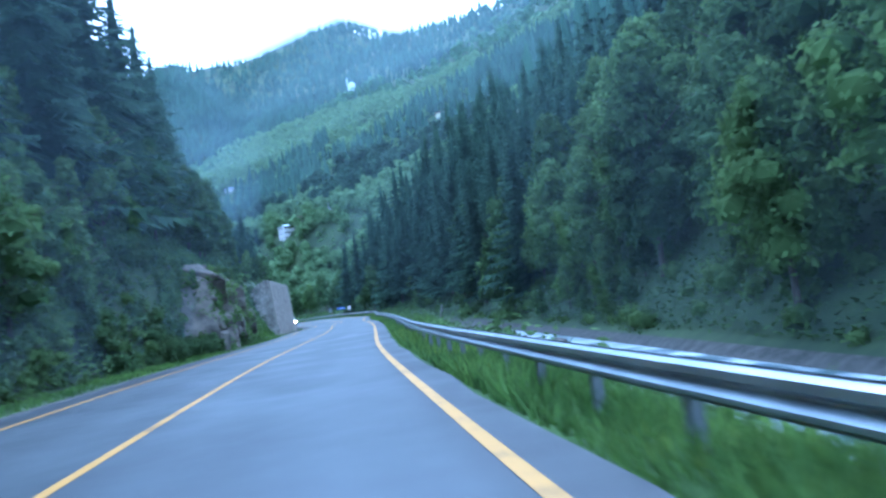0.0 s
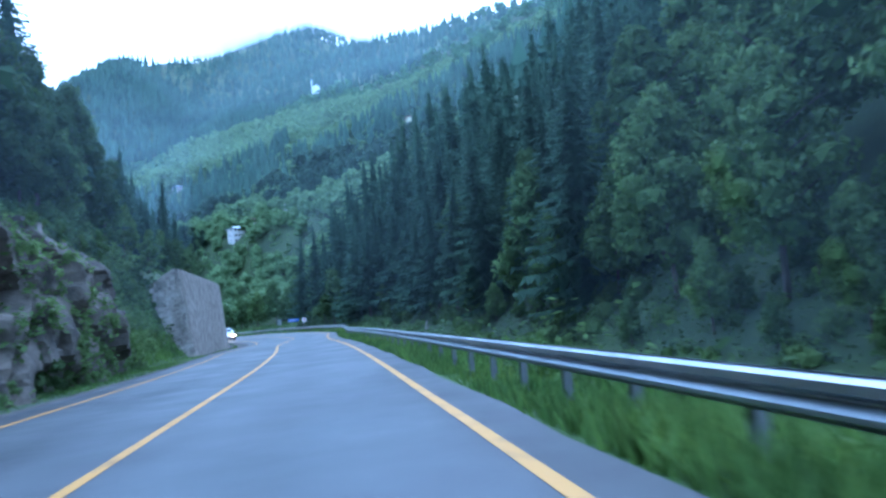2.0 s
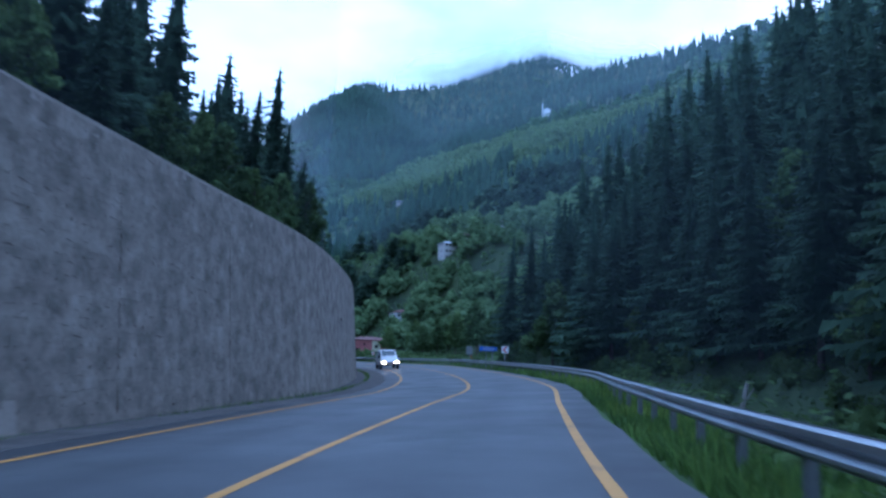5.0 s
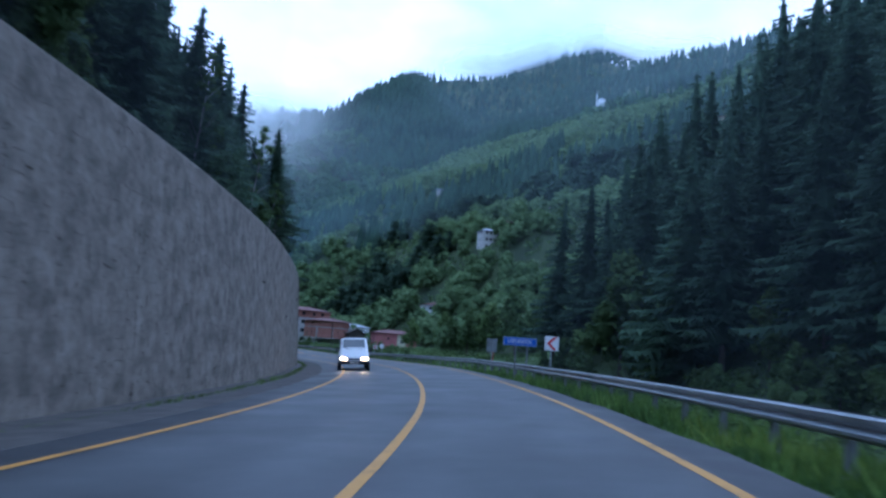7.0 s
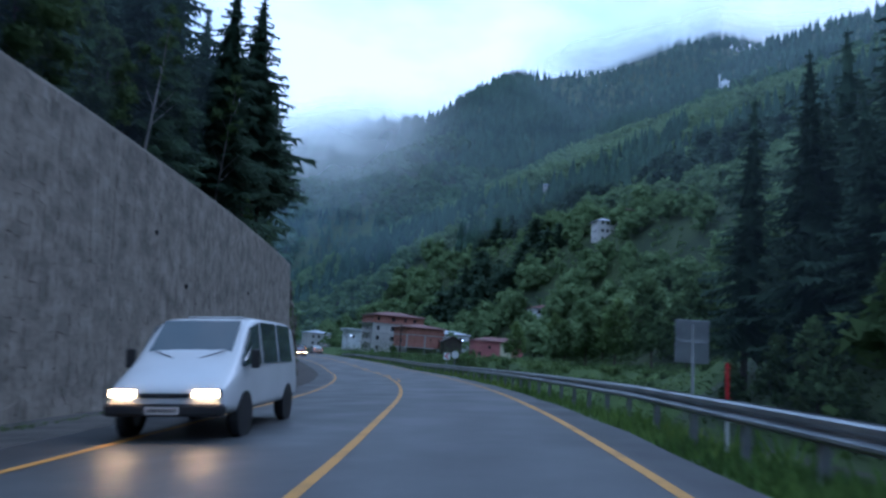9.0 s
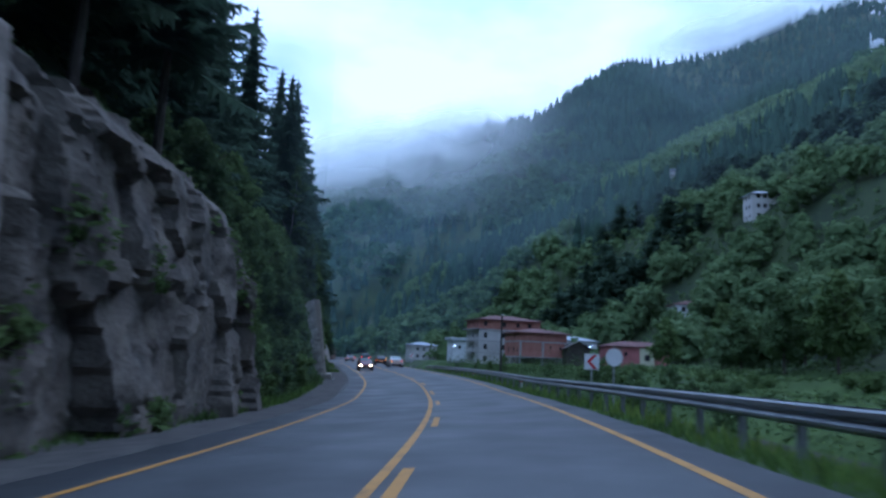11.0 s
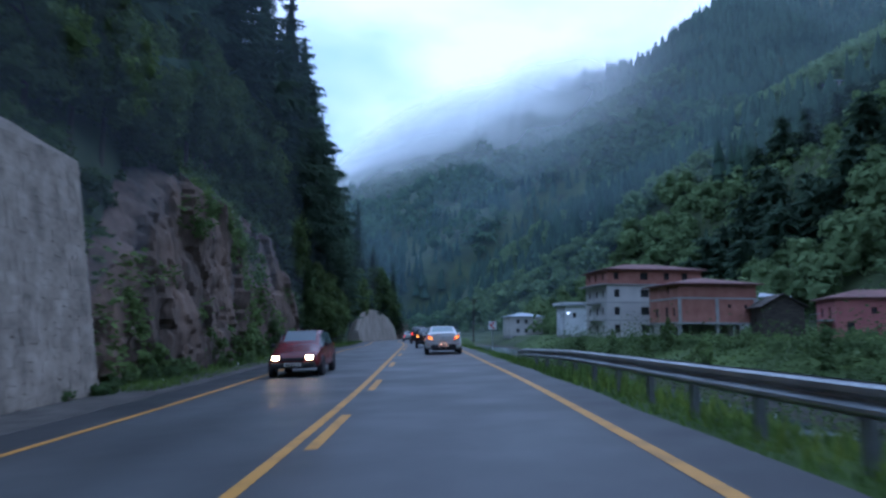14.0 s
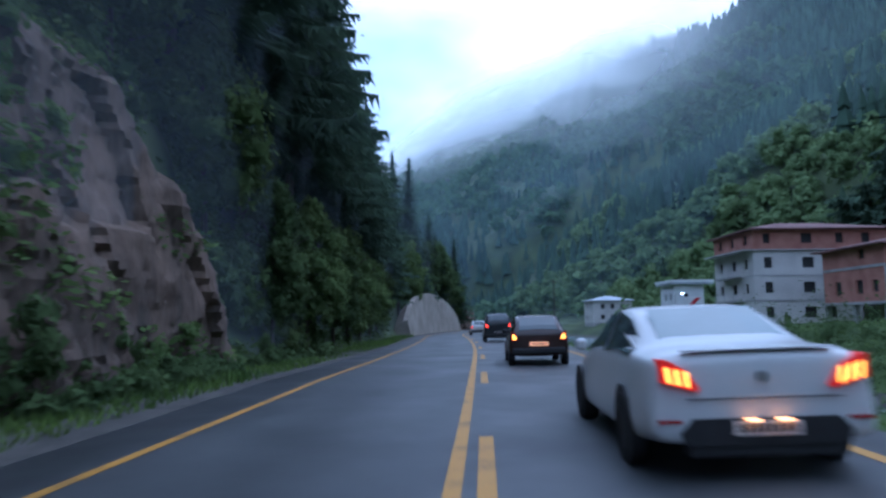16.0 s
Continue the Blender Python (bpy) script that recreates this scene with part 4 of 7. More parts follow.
for s, o, size in ((284, -13, 0.8), (288, -15, 0.9), (291, -12, 0.75), (295, -14.5, 0.9), (299, -12.5, 0.8)):
    plant(BROAD[int(s) % 3], s, o, size, s * 1.9, group="broadleaf trees above the rock")
grove(12, 318, 346, -10.5, -8.8, lambda s, o: BROAD[tree_rng.choice((0, 2, 1))], 0.5, 0.75, 1.6, "broadleaf trees leaning over the road", [])
grove(10, 346, 392, -9.5, -8.2, lambda s, o: BROAD[tree_rng.choice((0, 2, 1))], 0.7, 1.05, 2.2, "broadleaf trees leaning over the road", [])
for s, o, size in ((165, -11.0, 0.75), (176, -10.6, 0.65), (186, -10.4, 0.7), (150, -11.5, 0.6), (247, -11, 1.0)):
    plant(BARE, s, o, size, s * 1.3, lean=4, group="slender trees above the wall")
grove(50, 4, 57, -13, -7.6, lambda s, o: tree_rng.choice(BUSH), 0.8, 1.6, 1.2, "bushes on the cut slope", bush_taken)
grove(13, 56, 69, -7.3, -6.6, lambda s, o: tree_rng.choice(BUSH), 0.5, 0.95, 0.8, "bushes at the foot of the rock", bush_taken)
for s in range(58, 81, 3):
    plant(BUSH[s % 2], s, -8.4, tree_rng.uniform(0.4, 0.7), s * 1.7, (4.6 if s < 68 else 6.0) - float(ground(s, -8.4)) + float(deck(s, -7)), group="bushes above the rock")
grove(24, 80, 96, -15, -10.4, lambda s, o: tree_rng.choice(BUSH), 0.6, 1.2, 1.0, "bushes on the cut slope", bush_taken)
for s in range(101, 192, 5):
    o = -8.7 - 0.7 * tree_rng.random()
    plant(BUSH[s % 2], s, o, tree_rng.uniform(0.35, 0.8), s * 1.9, float(deck(s, -7.0)) + wall1_high(s) - 0.75 - float(ground(s, o)), group="bushes on top of the wall")
grove(22, 230, 242, -13, -10.2, lambda s, o: tree_rng.choice(BUSH), 0.45, 0.85, 0.8, "bushes beside the short wall", bush_taken)
grove(44, 212, 234, -13, -7.9, lambda s, o: tree_rng.choice(BUSH), 0.7, 1.5, 1.3, "bushes on the cut slope", bush_taken)
grove(16, 262, 284, -7.9, -7.0, lambda s, o: tree_rng.choice(BUSH), 0.5, 0.95, 0.8, "bushes at the foot of the rock", bush_taken)
grove(22, 258, 300, -13, -9.4, lambda s, o: tree_rng.choice(BUSH), 0.7, 1.2, 1.3, "bushes on the cut slope", bush_taken)
grove(20, 291, 340, -13, -8.0, lambda s, o: tree_rng.choice(BUSH), 0.8, 1.5, 1.3, "bushes on the cut slope", bush_taken)
grove(26, 18, 300, -7.9, -7.0, lambda s, o: tree_rng.choice(BUSH), 0.25, 0.5, 1.4, "small bushes along the shoulder", bush_taken, skip=lambda s, o: 96 < s < 192 or 240 < s < 261)
# across the river: broadleaf trees on the bank, spruce wood above
for s, o, kind, size in ((58, 24.5, 2, 1.35), (46, 25, 0, 1.15), (33, 24.5, 1, 1.3), (70, 24, 0, 1.05), (80, 24.5, 2, 1.1), (52, 30, 2, 1.4), (68, 30, 0, 1.55), (88, 25, 1, 0.8), (100, 24, 0, 0.7), (110, 24.5, 1, 0.85), (64, 22.6, 1, 0.5), (74, 22.6, 1, 0.42), (118, 23, 1, 0.4), (40, 33, 2, 1.6), (28, 30, 0, 1.5), (84, 31, 2, 1.3), (22, 24, 0, 1.2), (128, 24, 0, 0.6), (39.5, 22.4, 1, 0.95)):
    right_taken.append((s, o))
    plant(NEARBROAD[kind % 2 if s < 60 else 1], s, o, size * 1.04, tree_rng.uniform(0, 6.28), group="broadleaf trees across the river")
for s, o, size in ((47.5, 10.3, 1.5), (49.5, 10.6, 1.2), (46.2, 9.8, 0.9)):
    plant(BUSH[0], s, o, size, s * 1.3, group="bushes on the river bank")
grove(30, 0, 130, 21.5, 27, lambda s, o: tree_rng.choice(FARBROAD), 0.22, 0.4, 2.0, "young trees on the river bank", [])
grove(11, 90, 194, 22.5, 31, lambda s, o: FARBROAD[1], 0.7, 1.3, 3.4, "broadleaf trees across the river", right_taken)
grove(50, 90, 196, 24, 34, lambda s, o: tree_rng.choice(SPRUCE[:3]), 0.8, 1.35, 2.9, "spruces across the river", right_taken)
grove(30, 12, 96, 27, 44, lambda s, o: NEARBROAD[tree_rng.choice((0, 0, 1))], 1.05, 1.5, 3.6, "broadleaf trees across the river", right_taken)
far_v, far_f, far_n, tries = [], [], 0, 0
while len(far_v) < 125 and tries < 5000:
    tries += 1
    s, o = tree_rng.uniform(5, 202), tree_rng.uniform(27, 66)
    if (s < 100 and o < 46) or any((s - a) ** 2 + (o - b) ** 2 < 11 for a, b in right_taken):
        continue
    right_taken.append((s, o))
    me = next(c for c in BACK[len(far_v) % 2].children if c.name.startswith("crown")).data
    v = np.array([q.co[:] for q in me.vertices])
    a, size = tree_rng.uniform(0, 6.28), tree_rng.uniform(1.0, 1.45)
    x, y = (float(q) for q in plan(s, o))
    far_v.append(np.c_[v[:, 0] * math.cos(a) - v[:, 1] * math.sin(a), v[:, 0] * math.sin(a) + v[:, 1] * math.cos(a), v[:, 2]] * size + [x, y, float(ground(s, o)) - 0.2])
    far_f.append(np.array([p.vertices[:] for p in me.polygons]) + far_n)
    far_n += len(v)
tagged(new("spruce_wood", raw_mesh("spruce_wood", np.vstack(far_v), np.vstack(far_f), M_NEEDLE)), "dense dark spruce wood on the slope across the river", "woodland", kind="stuff")
grove(14, 150, 194, 22, 26, lambda s, o: tree_rng.choice(FARBROAD), 0.3, 0.5, 3.0, "broadleaf trees across the river", right_taken)
grove(26, 212, 360, 46, 60, lambda s, o: tree_rng.choice(FARBROAD), 0.7, 1.15, 5.0, "broadleaf trees at the valley's edge", right_taken, skip=lambda s, o: 290 < s < 350 and o < 66)
grove(16, 195, 250, 7.6, 9.8, lambda s, o: tree_rng.choice(BUSH), 0.3, 0.6, 2.2, "bushes along the river bank", bush_taken)
grove(26, 225, 330, 18, 30, lambda s, o: tree_rng.choice(BUSH), 0.7, 1.5, 1.8, "bushes below the houses", bush_taken)
grove(12, 60, 200, 7.5, 9.6, lambda s, o: tree_rng.choice(BUSH), 0.3, 0.55, 2.0, "bushes along the river bank", bush_taken)


# far woods, each kind one object
def far_shapes(rng, kind, count):
    shapes = []
    for _ in range(count):
        if kind in ("cone", "far cone"):
            v, f = [], []
            tiers = 3 if kind == "cone" else 2
            for lv in range(tiers):
                b, r = lv * 0.84 / tiers, 0.20 * (1 - lv * 0.8 / tiers)
                n0 = len(v)
                v.append((0, 0, min(1.0, b + (0.46 if tiers == 3 else 0.62))))
                for q in range(6):
                    a = q / 6 * 6.283 + rng.uniform(-0.2, 0.2)
                    rr = r * rng.uniform(0.7, 1.15)
                    v.append((rr * math.cos(a), rr * math.sin(a), b + rng.uniform(-0.03, 0.05)))
                f += [(n0, n0 + 1 + q, n0 + 1 + (q + 1) % 6) for q in range(6)]
        elif kind == "bough":
            me = conifer_mesh(rng.randint(1000), 1.0, 0.2, None, 0.06, 8, 5, 3)
            v = [q.co[:] for q in me.vertices]
            f = [p.vertices[:] for p in me.polygons]
        elif kind in ("leafy", "loose", "tuft", "far tuft"):
            many, size, lobes = {"leafy": (250, 0.062, 9), "loose": (74, 0.105, 5), "tuft": (22, 0.17, 3), "far tuft": (11, 0.25, 2)}[kind]
            clumps = [(0, 0, 0.66, 0.24)] if lobes > 3 else [(0, 0, 0.5, 0.36)]
            for i in range(lobes - 1):
                a, b = i * 2.4 + rng.uniform(-0.4, 0.4), 0.28 + 0.55 * (i + rng.uniform(0, 1)) / max(1, lobes - 1)
                d = rng.uniform(0.12, 0.24) * (1.15 - 0.5 * b)
                clumps.append((d * math.cos(a), d * math.sin(a), b, rng.uniform(0.13, 0.21)))
            v, f = puffs(rng, clumps, many, size, True, 0.8 if lobes > 3 else 0.0, 0.9)
        else:
            v, f = [], []
            for lobe in range(kind[0]):
                tmp = bmesh.new()
                bmesh.ops.create_icosphere(tmp, subdivisions=kind[1], radius=1.0)
                p = np.array([q.co[:] for q in tmp.verts])
                t = np.array([[q.index for q in fc.verts] for fc in tmp.faces])
                tmp.free()
                r = (0.36, 0.27, 0.24)[lobe]
                p = p * (r * rng.uniform(0.72, 1.22, (len(p), 1))) * [1, 1, 1.1]
                a = rng.uniform(0, 6.28)
                p = p + [0.22 * min(lobe, 1) * math.cos(a), 0.22 * min(lobe, 1) * math.sin(a), (0.60, 0.36, 0.45)[lobe]]
                f.append(t + len(v))
                v = list(v) + list(p)
            f = np.vstack(f)
        shapes.append((np.array(v, float), np.array(f, int)))
    return shapes


def wood(name, places, heights, shapes, material, label, rng):
    vs, fs, base = [], [], 0
    for (x, y, z), h in zip(places, heights):
        v, f = shapes[rng.randint(len(shapes))]
        a = rng.uniform(0, 6.28)
        c, s = math.cos(a), math.sin(a)
        w = h * rng.uniform(0.85, 1.25)
        vs.append(np.c_[(v[:, 0] * c - v[:, 1] * s) * w + x, (v[:, 0] * s + v[:, 1] * c) * w + y, v[:, 2] * h + z - 0.4])
        fs.append(f + base)
        base += len(v)
    ob = new(name, raw_mesh(name, np.vstack(vs), np.vstack(fs), material))
    return tagged(ob, label, "woodland", kind="stuff")


wood_rng = np.random.RandomState(9)


CLEARINGS = [(-72, 348, 5.5), (-50, 349, 4.5), (18, 417, 10), (-143, 500, 10), (-57, 689, 14), (-90, 332, 8)]


def clear(x, y):
    """Spots round the hillside houses that stay free of trees."""
    out = np.ones(np.shape(x), bool)
    for cx, cy, r in CLEARINGS:
        out &= (x - cx) ** 2 + (y - cy) ** 2 > r * r
    return out


def scatter(count, s0, s1, o0, o1, keep):
    s, o = wood_rng.uniform(s0, s1, count), np.sqrt(wood_rng.uniform(o0 * o0, o1 * o1, count))
    x, y = plan(s, o)
    k = keep(s, o, x, y) & clear(x, y)
    s, o = s[k], o[k]
    x, y = plan(s, o)
    return np.c_[x, y, ground(s, o)]


def flat_scatter(count, s0, s1, o0, o1):
    s, o = wood_rng.uniform(s0, s1, count), wood_rng.uniform(o0, o1, count)
    x, y = plan(s, o)
    return np.c_[x, y, ground(s, o)]


def conifer_share(x, y, z):
    """How far a spot is conifer wood: more of it high up and in patches."""
    return 0.5 + 0.9 * wobble(x, y, 0.012, 21) + 0.5 * wobble(x, y, 0.045, 22) + (z - 120) / 260


def open_land(x, y):
    return wobble(x, y, 0.03, 31) + 0.4 * wobble(x, y, 0.09, 32)


mid = scatter(5600, 205, 620, 50, 330, lambda s, o, x, y: (open_land(x, y) < 0.88) & ~((s > 288) & (s < 352) & (o < 70)) & (s > 0))
mid_c = conifer_share(*mid.T) > 1.0
mid_b = mid[~mid_c]
close = np.hypot(mid_b[:, 0] + 75, mid_b[:, 1] - 210) < 215
wood("broadleaf_wood", mid_b[close], wood_rng.uniform(7, 13, close.sum()), far_shapes(wood_rng, "leafy", 12), M_MIDLEAF, "leafy green broadleaf woods at the valley's edge", wood_rng)
wood("broadleaf_wood", mid_b[~close], wood_rng.uniform(7, 13, (~close).sum()), far_shapes(wood_rng, "loose", 12), M_MIDLEAF, "mixed green broadleaf woods on the valley's side", wood_rng)
low_wood = scatter(5200, 300, 640, 40, 330, lambda s, o, x, y: ~((s < 352) & (o < 84)) & (open_land(x, y) < 0.9))
wood("broadleaf_wood", low_wood, wood_rng.uniform(4, 7.5, len(low_wood)), far_shapes(wood_rng, "tuft", 14), M_MIDLEAF, "low green thicket between the trees on the valley's side", wood_rng)
mid_s_ = mid[mid_c]
close = np.hypot(mid_s_[:, 0] + 75, mid_s_[:, 1] - 210) < 205
wood("spruce_wood", mid_s_[close], wood_rng.uniform(10, 18, close.sum()), far_shapes(wood_rng, "bough", 8), M_NEEDLE, "dark spruces on the near valley side", wood_rng)
wood("spruce_wood", mid_s_[~close], wood_rng.uniform(10, 18, (~close).sum()), far_shapes(wood_rng, "cone", 10), M_FARNEEDLE, "dark spruce woods on the valley's side", wood_rng)
far = np.vstack([scatter(15000, 60, 1150, 320, 960, lambda s, o, x, y: (open_land(x, y) < 1.15) & (y < 1230)),
                 scatter(12500, 560, 1400, 30, 430, lambda s, o, x, y: open_land(x, y) < 1.25), flat_scatter(3800, 560, 1300, -95, 40)])
far_c = conifer_share(*far.T) > 0.7
wood("broadleaf_wood", far[~far_c], wood_rng.uniform(8, 13, (~far_c).sum()), far_shapes(wood_rng, "far tuft", 14), M_FARLEAF, "distant green woods below the mountain ridge", wood_rng)
wood("spruce_wood", far[far_c], wood_rng.uniform(9, 17, far_c.sum()), far_shapes(wood_rng, "far cone", 12), M_FARNEEDLE, "distant dark spruce woods along the mountain ridge", wood_rng)
shrub = np.vstack([flat_scatter(2200, 205, 520, 150, 240), flat_scatter(4600, 215, 430, 54, 150)])
wood("broadleaf_wood", shrub, wood_rng.uniform(0.9, 2.4, len(shrub)), far_shapes(wood_rng, "tuft", 10), M_MIDLEAF, "low shrubs on open ground of the valley's side", wood_rng)
side = scatter(2400, -60, 215, 62, 330, lambda s, o, x, y: s < 1000)
wood("spruce_wood", side, wood_rng.uniform(12, 21, len(side)), far_shapes(wood_rng, "far cone", 12), M_FARNEEDLE, "dark spruce woods high above the river", wood_rng)

# grass along the verges


def grass(name, count, s0, s1, lo, hi, tall, material, label, seed, keep=None):
    rng = np.random.RandomState(seed)
    s, o = rng.uniform(s0, s1, count), rng.uniform(lo, hi, count)
    if keep is not None:
        k = keep(s, o)
        s, o = s[k], o[k]
    x, y = plan(s, o)
    z = ground(s, o)
    n = len(s)
    a, h = rng.uniform(0, 6.28, n), tall * rng.uniform(0.4, 1.2, n) * (0.7 + 0.5 * wobble(x, y, 0.5, seed))
    h = np.maximum(h, 0.06)
    w = 0.012 + 0.05 * h
    b = np.c_[x, y, z - 0.03]
    side_ = np.c_[np.cos(a), np.sin(a), 0 * a] * w[:, None]
    tip = b + np.c_[rng.normal(0, 0.35, n) * h, rng.normal(0, 0.35, n) * h, h]
    v = np.stack([b - side_, b + side_, tip], 1).reshape(-1, 3)
    ob = new(name, raw_mesh(name, v, np.arange(3 * n).reshape(n, 3), material))
    tagged(ob, label, "grass", kind="stuff")


grass("grass", 60000, 8, 275, 4.75, 8.6, 0.34, M_GRASS, "green roadside grass under the guard rail", 61)
grass("grass", 46000, 4, 165, 4.7, 6.3, 0.46, M_GRASS, "long roadside grass growing up to the guard rail", 71)
grass("grass", 9000, 4, 130, 4.9, 6.3, 0.5, M_WEED, "yellow flowering weeds among roadside grass", 72)
grass("grass", 14000, 8, 275, 5.0, 8.6, 0.5, M_WEED, "yellow-green weeds among roadside grass", 62)
grass("grass", 16000, 8, 200, 6.6, 8.9, 0.72, M_GRASS, "tall green grass on the river bank", 70)
grass("grass", 16000, 8, 97, -7.6, -5.3, 0.26, M_GRASS, "short green grass beside the road's edge", 67)
grass("grass", 30000, 10, 340, -8.6, -6.3, 0.30, M_GRASS, "green grass along the foot of the cut", 63, lambda s, o: ((s < 95) | (s > 191)) & ((o < -6.9) | (s < 96) | (s > 262)))
grass("grass", 14000, 258, 346, -7.3, -5.4, 0.26, M_GRASS, "green grass at the foot of the rock", 68)
grass("grass", 12000, 262, 345, 5.0, 12.0, 0.30, M_GRASS, "green grass on the verge beyond the rail", 69)
grass("grass", 14000, 78, 97, -14, -7.0, 0.45, M_GRASS, "long grass on the slope beside the wall", 64)
grass("grass", 2200, 97, 191, -6.45, -6.1, 0.22, M_GRASS, "tufts of grass at the wall's foot", 66)

def undergrowth(name, count, s0, s1, lo, hi, size, material, label, seed, keep=None, tall=0.45):
    rng = np.random.RandomState(seed)
    s, o = rng.uniform(s0, s1, count), rng.uniform(lo, hi, count)
    k = wobble(s, o, 0.35, seed) > -0.55
    if keep is not None:
        k &= keep(s, o)
    s, o = s[k], o[k]
    x, y = plan(s, o)
    z = ground(s, o) + np.abs(rng.normal(0, tall, len(s))) * (0.7 + 0.6 * wobble(s, o, 0.6, seed + 1))
    v, q = quads_at(rng, np.c_[x, y, z], size, 0.6)
    tagged(new(name, raw_mesh(name, v, q, material)), label, "undergrowth", kind="stuff")


open_cut = lambda s, o: ~(((s > 97) & (s < 214)) | ((s > 240) & (s < 260)) | ((s > 344) & (s < 386))) | (o < -11)  # noqa: E731
undergrowth("undergrowth", 34000, 5, 400, -19, -7.7, 0.20, M_LEAF, "leafy undergrowth on the steep cut slope", 81, open_cut)
undergrowth("undergrowth", 14000, 5, 110, -15, -7.6, 0.18, M_LEAF2, "pale green undergrowth on the steep cut slope", 82, open_cut)
undergrowth("undergrowth", 52000, 0, 190, 21.3, 40, 0.15, M_LEAF, "leafy undergrowth on the far river bank", 83)
undergrowth("undergrowth", 13000, 40, 240, 6.9, 10.2, 0.10, M_LEAF, "low leafy growth on the river bank", 84, tall=0.6)
undergrowth("undergrowth", 24000, 262, 350, 14.0, 30, 0.14, M_LEAF, "dark hedge growth below the houses", 85, tall=1.5)
undergrowth("undergrowth", 9000, 205, 330, 21, 52, 0.22, M_LEAF2, "rough grass and weeds on the valley terraces", 86, tall=0.25)

undergrowth("undergrowth", 20000, 0, 135, 6.3, 10.4, 0.09, M_LEAF2, "fresh green growth behind the guard rail", 87, tall=0.55)

undergrowth("undergrowth", 10000, 78, 98.5, -14, -7.3, 0.17, M_LEAF2, "fresh green growth on the slope beside the wall", 88, tall=0.5)
undergrowth("undergrowth", 6000, 80, 98, -13, -9.0, 0.22, M_LEAF, "dark leafy growth on the slope beside the wall", 89, tall=1.0)



def thicket(count, s0, s1, lo, hi, r0, r1, leaves, size, material, label, seed, keep=None, rise=0.3):
    """Rounded leafy clumps growing close together on a slope."""
    rng = np.random.RandomState(seed)
    s, o = rng.uniform(s0, s1, count), rng.uniform(lo, hi, count)
    if keep is not None:
        k = keep(s, o)
        s, o = s[k], o[k]
    x, y = plan(s, o)
    r = rng.uniform(r0, r1, len(s)) * (0.85 + 0.3 * wobble(s, o, 0.5, seed))
    z = ground(s, o) + rise * r
    v, q = puffs(rng, list(zip(x, y, z, np.abs(r) + 0.05)), leaves * len(s), size, True, 0.75, 0.85)
    tagged(new("undergrowth", raw_mesh("undergrowth", v, q, material)), label, "undergrowth", kind="stuff")


undergrowth("undergrowth", 9000, 228, 244.2, -14, -7.6, 0.13, M_LEAF, "low leafy growth beside the short wall", 129, tall=0.3)
thicket(90, 229, 242.5, -11, -8.4, 0.2, 0.45, 90, 0.10, M_LEAF2, "low fresh scrub beside the short wall", 130)
thicket(280, 203, 243, -15, -7.9, 0.35, 0.95, 90, 0.12, M_LEAF, "dense dark leafy scrub on the bank before the short wall", 101, lambda s, o: ((s > 213) | (o < -10.5)) & ((s < 234) | (o < -10.3)))
thicket(130, 212, 243, -13, -7.6, 0.25, 0.6, 80, 0.10, M_LEAF2, "fresh green scrub on the bank before the short wall", 102, lambda s, o: (s < 233) | (o < -9.8))
thicket(150, 4, 58, -14, -7.7, 0.4, 1.0, 110, 0.13, M_LEAF2, "fresh green scrub on the cut slope", 103)
thicket(150, 10, 60, -12, -7.6, 0.35, 0.8, 100, 0.12, M_LEAF, "leafy green scrub on the cut slope", 104)
thicket(70, 49, 63, -8.6, -6.7, 0.25, 0.7, 110, 0.11, M_LEAF, "green scrub hanging over the near end of the rock", 105, None, 1.2)
thicket(110, 79, 96.5, -14, -9.8, 0.3, 0.7, 100, 0.11, M_LEAF2, "green scrub on the slope beside the stone wall", 106)
thicket(150, 62, 97, -15, -10.2, 0.4, 1.0, 100, 0.13, M_LEAF, "dark leafy scrub above the rock cutting", 107)
thicket(90, 256, 300, -8.2, -6.5, 0.2, 0.55, 90, 0.10, M_LEAF, "low leafy scrub at the foot of the brown rock", 108)
thicket(200, 262, 346, -13.5, -8.4, 0.4, 1.0, 90, 0.13, M_LEAF, "leafy scrub under trees above the road", 109, lambda s, o: (s > 292) | (o < -10.2))
for row, (o, n) in enumerate(((27.6, 90), (34.8, 80), (45, 90))):
    thicket(n, 190, 330, o, o + 1.4, 0.3, 0.9, 60, 0.16, M_LEAF2 if row == 1 else M_LEAF, "ragged hedge along a valley terrace", 110 + row)
thicket(190, 0, 190, 21.2, 26, 0.5, 1.4, 130, 0.13, M_LEAF2, "pale green scrub along the far river bank", 114)
thicket(120, 36, 158, 6.5, 8.6, 0.2, 0.45, 70, 0.10, M_LEAF2, "leafy weeds on the bank behind the guard rail", 120)
undergrowth("undergrowth", 9000, 214, 244.2, -11, -7.5, 0.13, M_LEAF2, "low green growth on the bank before the short wall", 121, tall=0.22)
grass("grass", 12000, 206, 244.2, -10.5, -7.0, 0.4, M_GRASS, "long grass on the bank before the short wall", 122)
thicket(190, 53, 84, -11.5, -8.9, 0.35, 0.85, 100, 0.12, M_LEAF, "leafy green scrub covering the top of the rock", 123)
thicket(60, 54, 82, -9.6, -8.6, 0.3, 0.6, 100, 0.11, M_LEAF2, "fresh green scrub hanging over the rock's edge", 124, None, 0.8)
thicket(60, 256.5, 267, -10, -7.6, 0.3, 0.75, 90, 0.11, M_LEAF, "leafy scrub beside the end of the short wall", 125, None, 0.7)
undergrowth("undergrowth", 20000, 195, 330, 21, 52, 0.20, M_LEAF, "long meadow grass on the valley terraces", 126, tall=0.16)
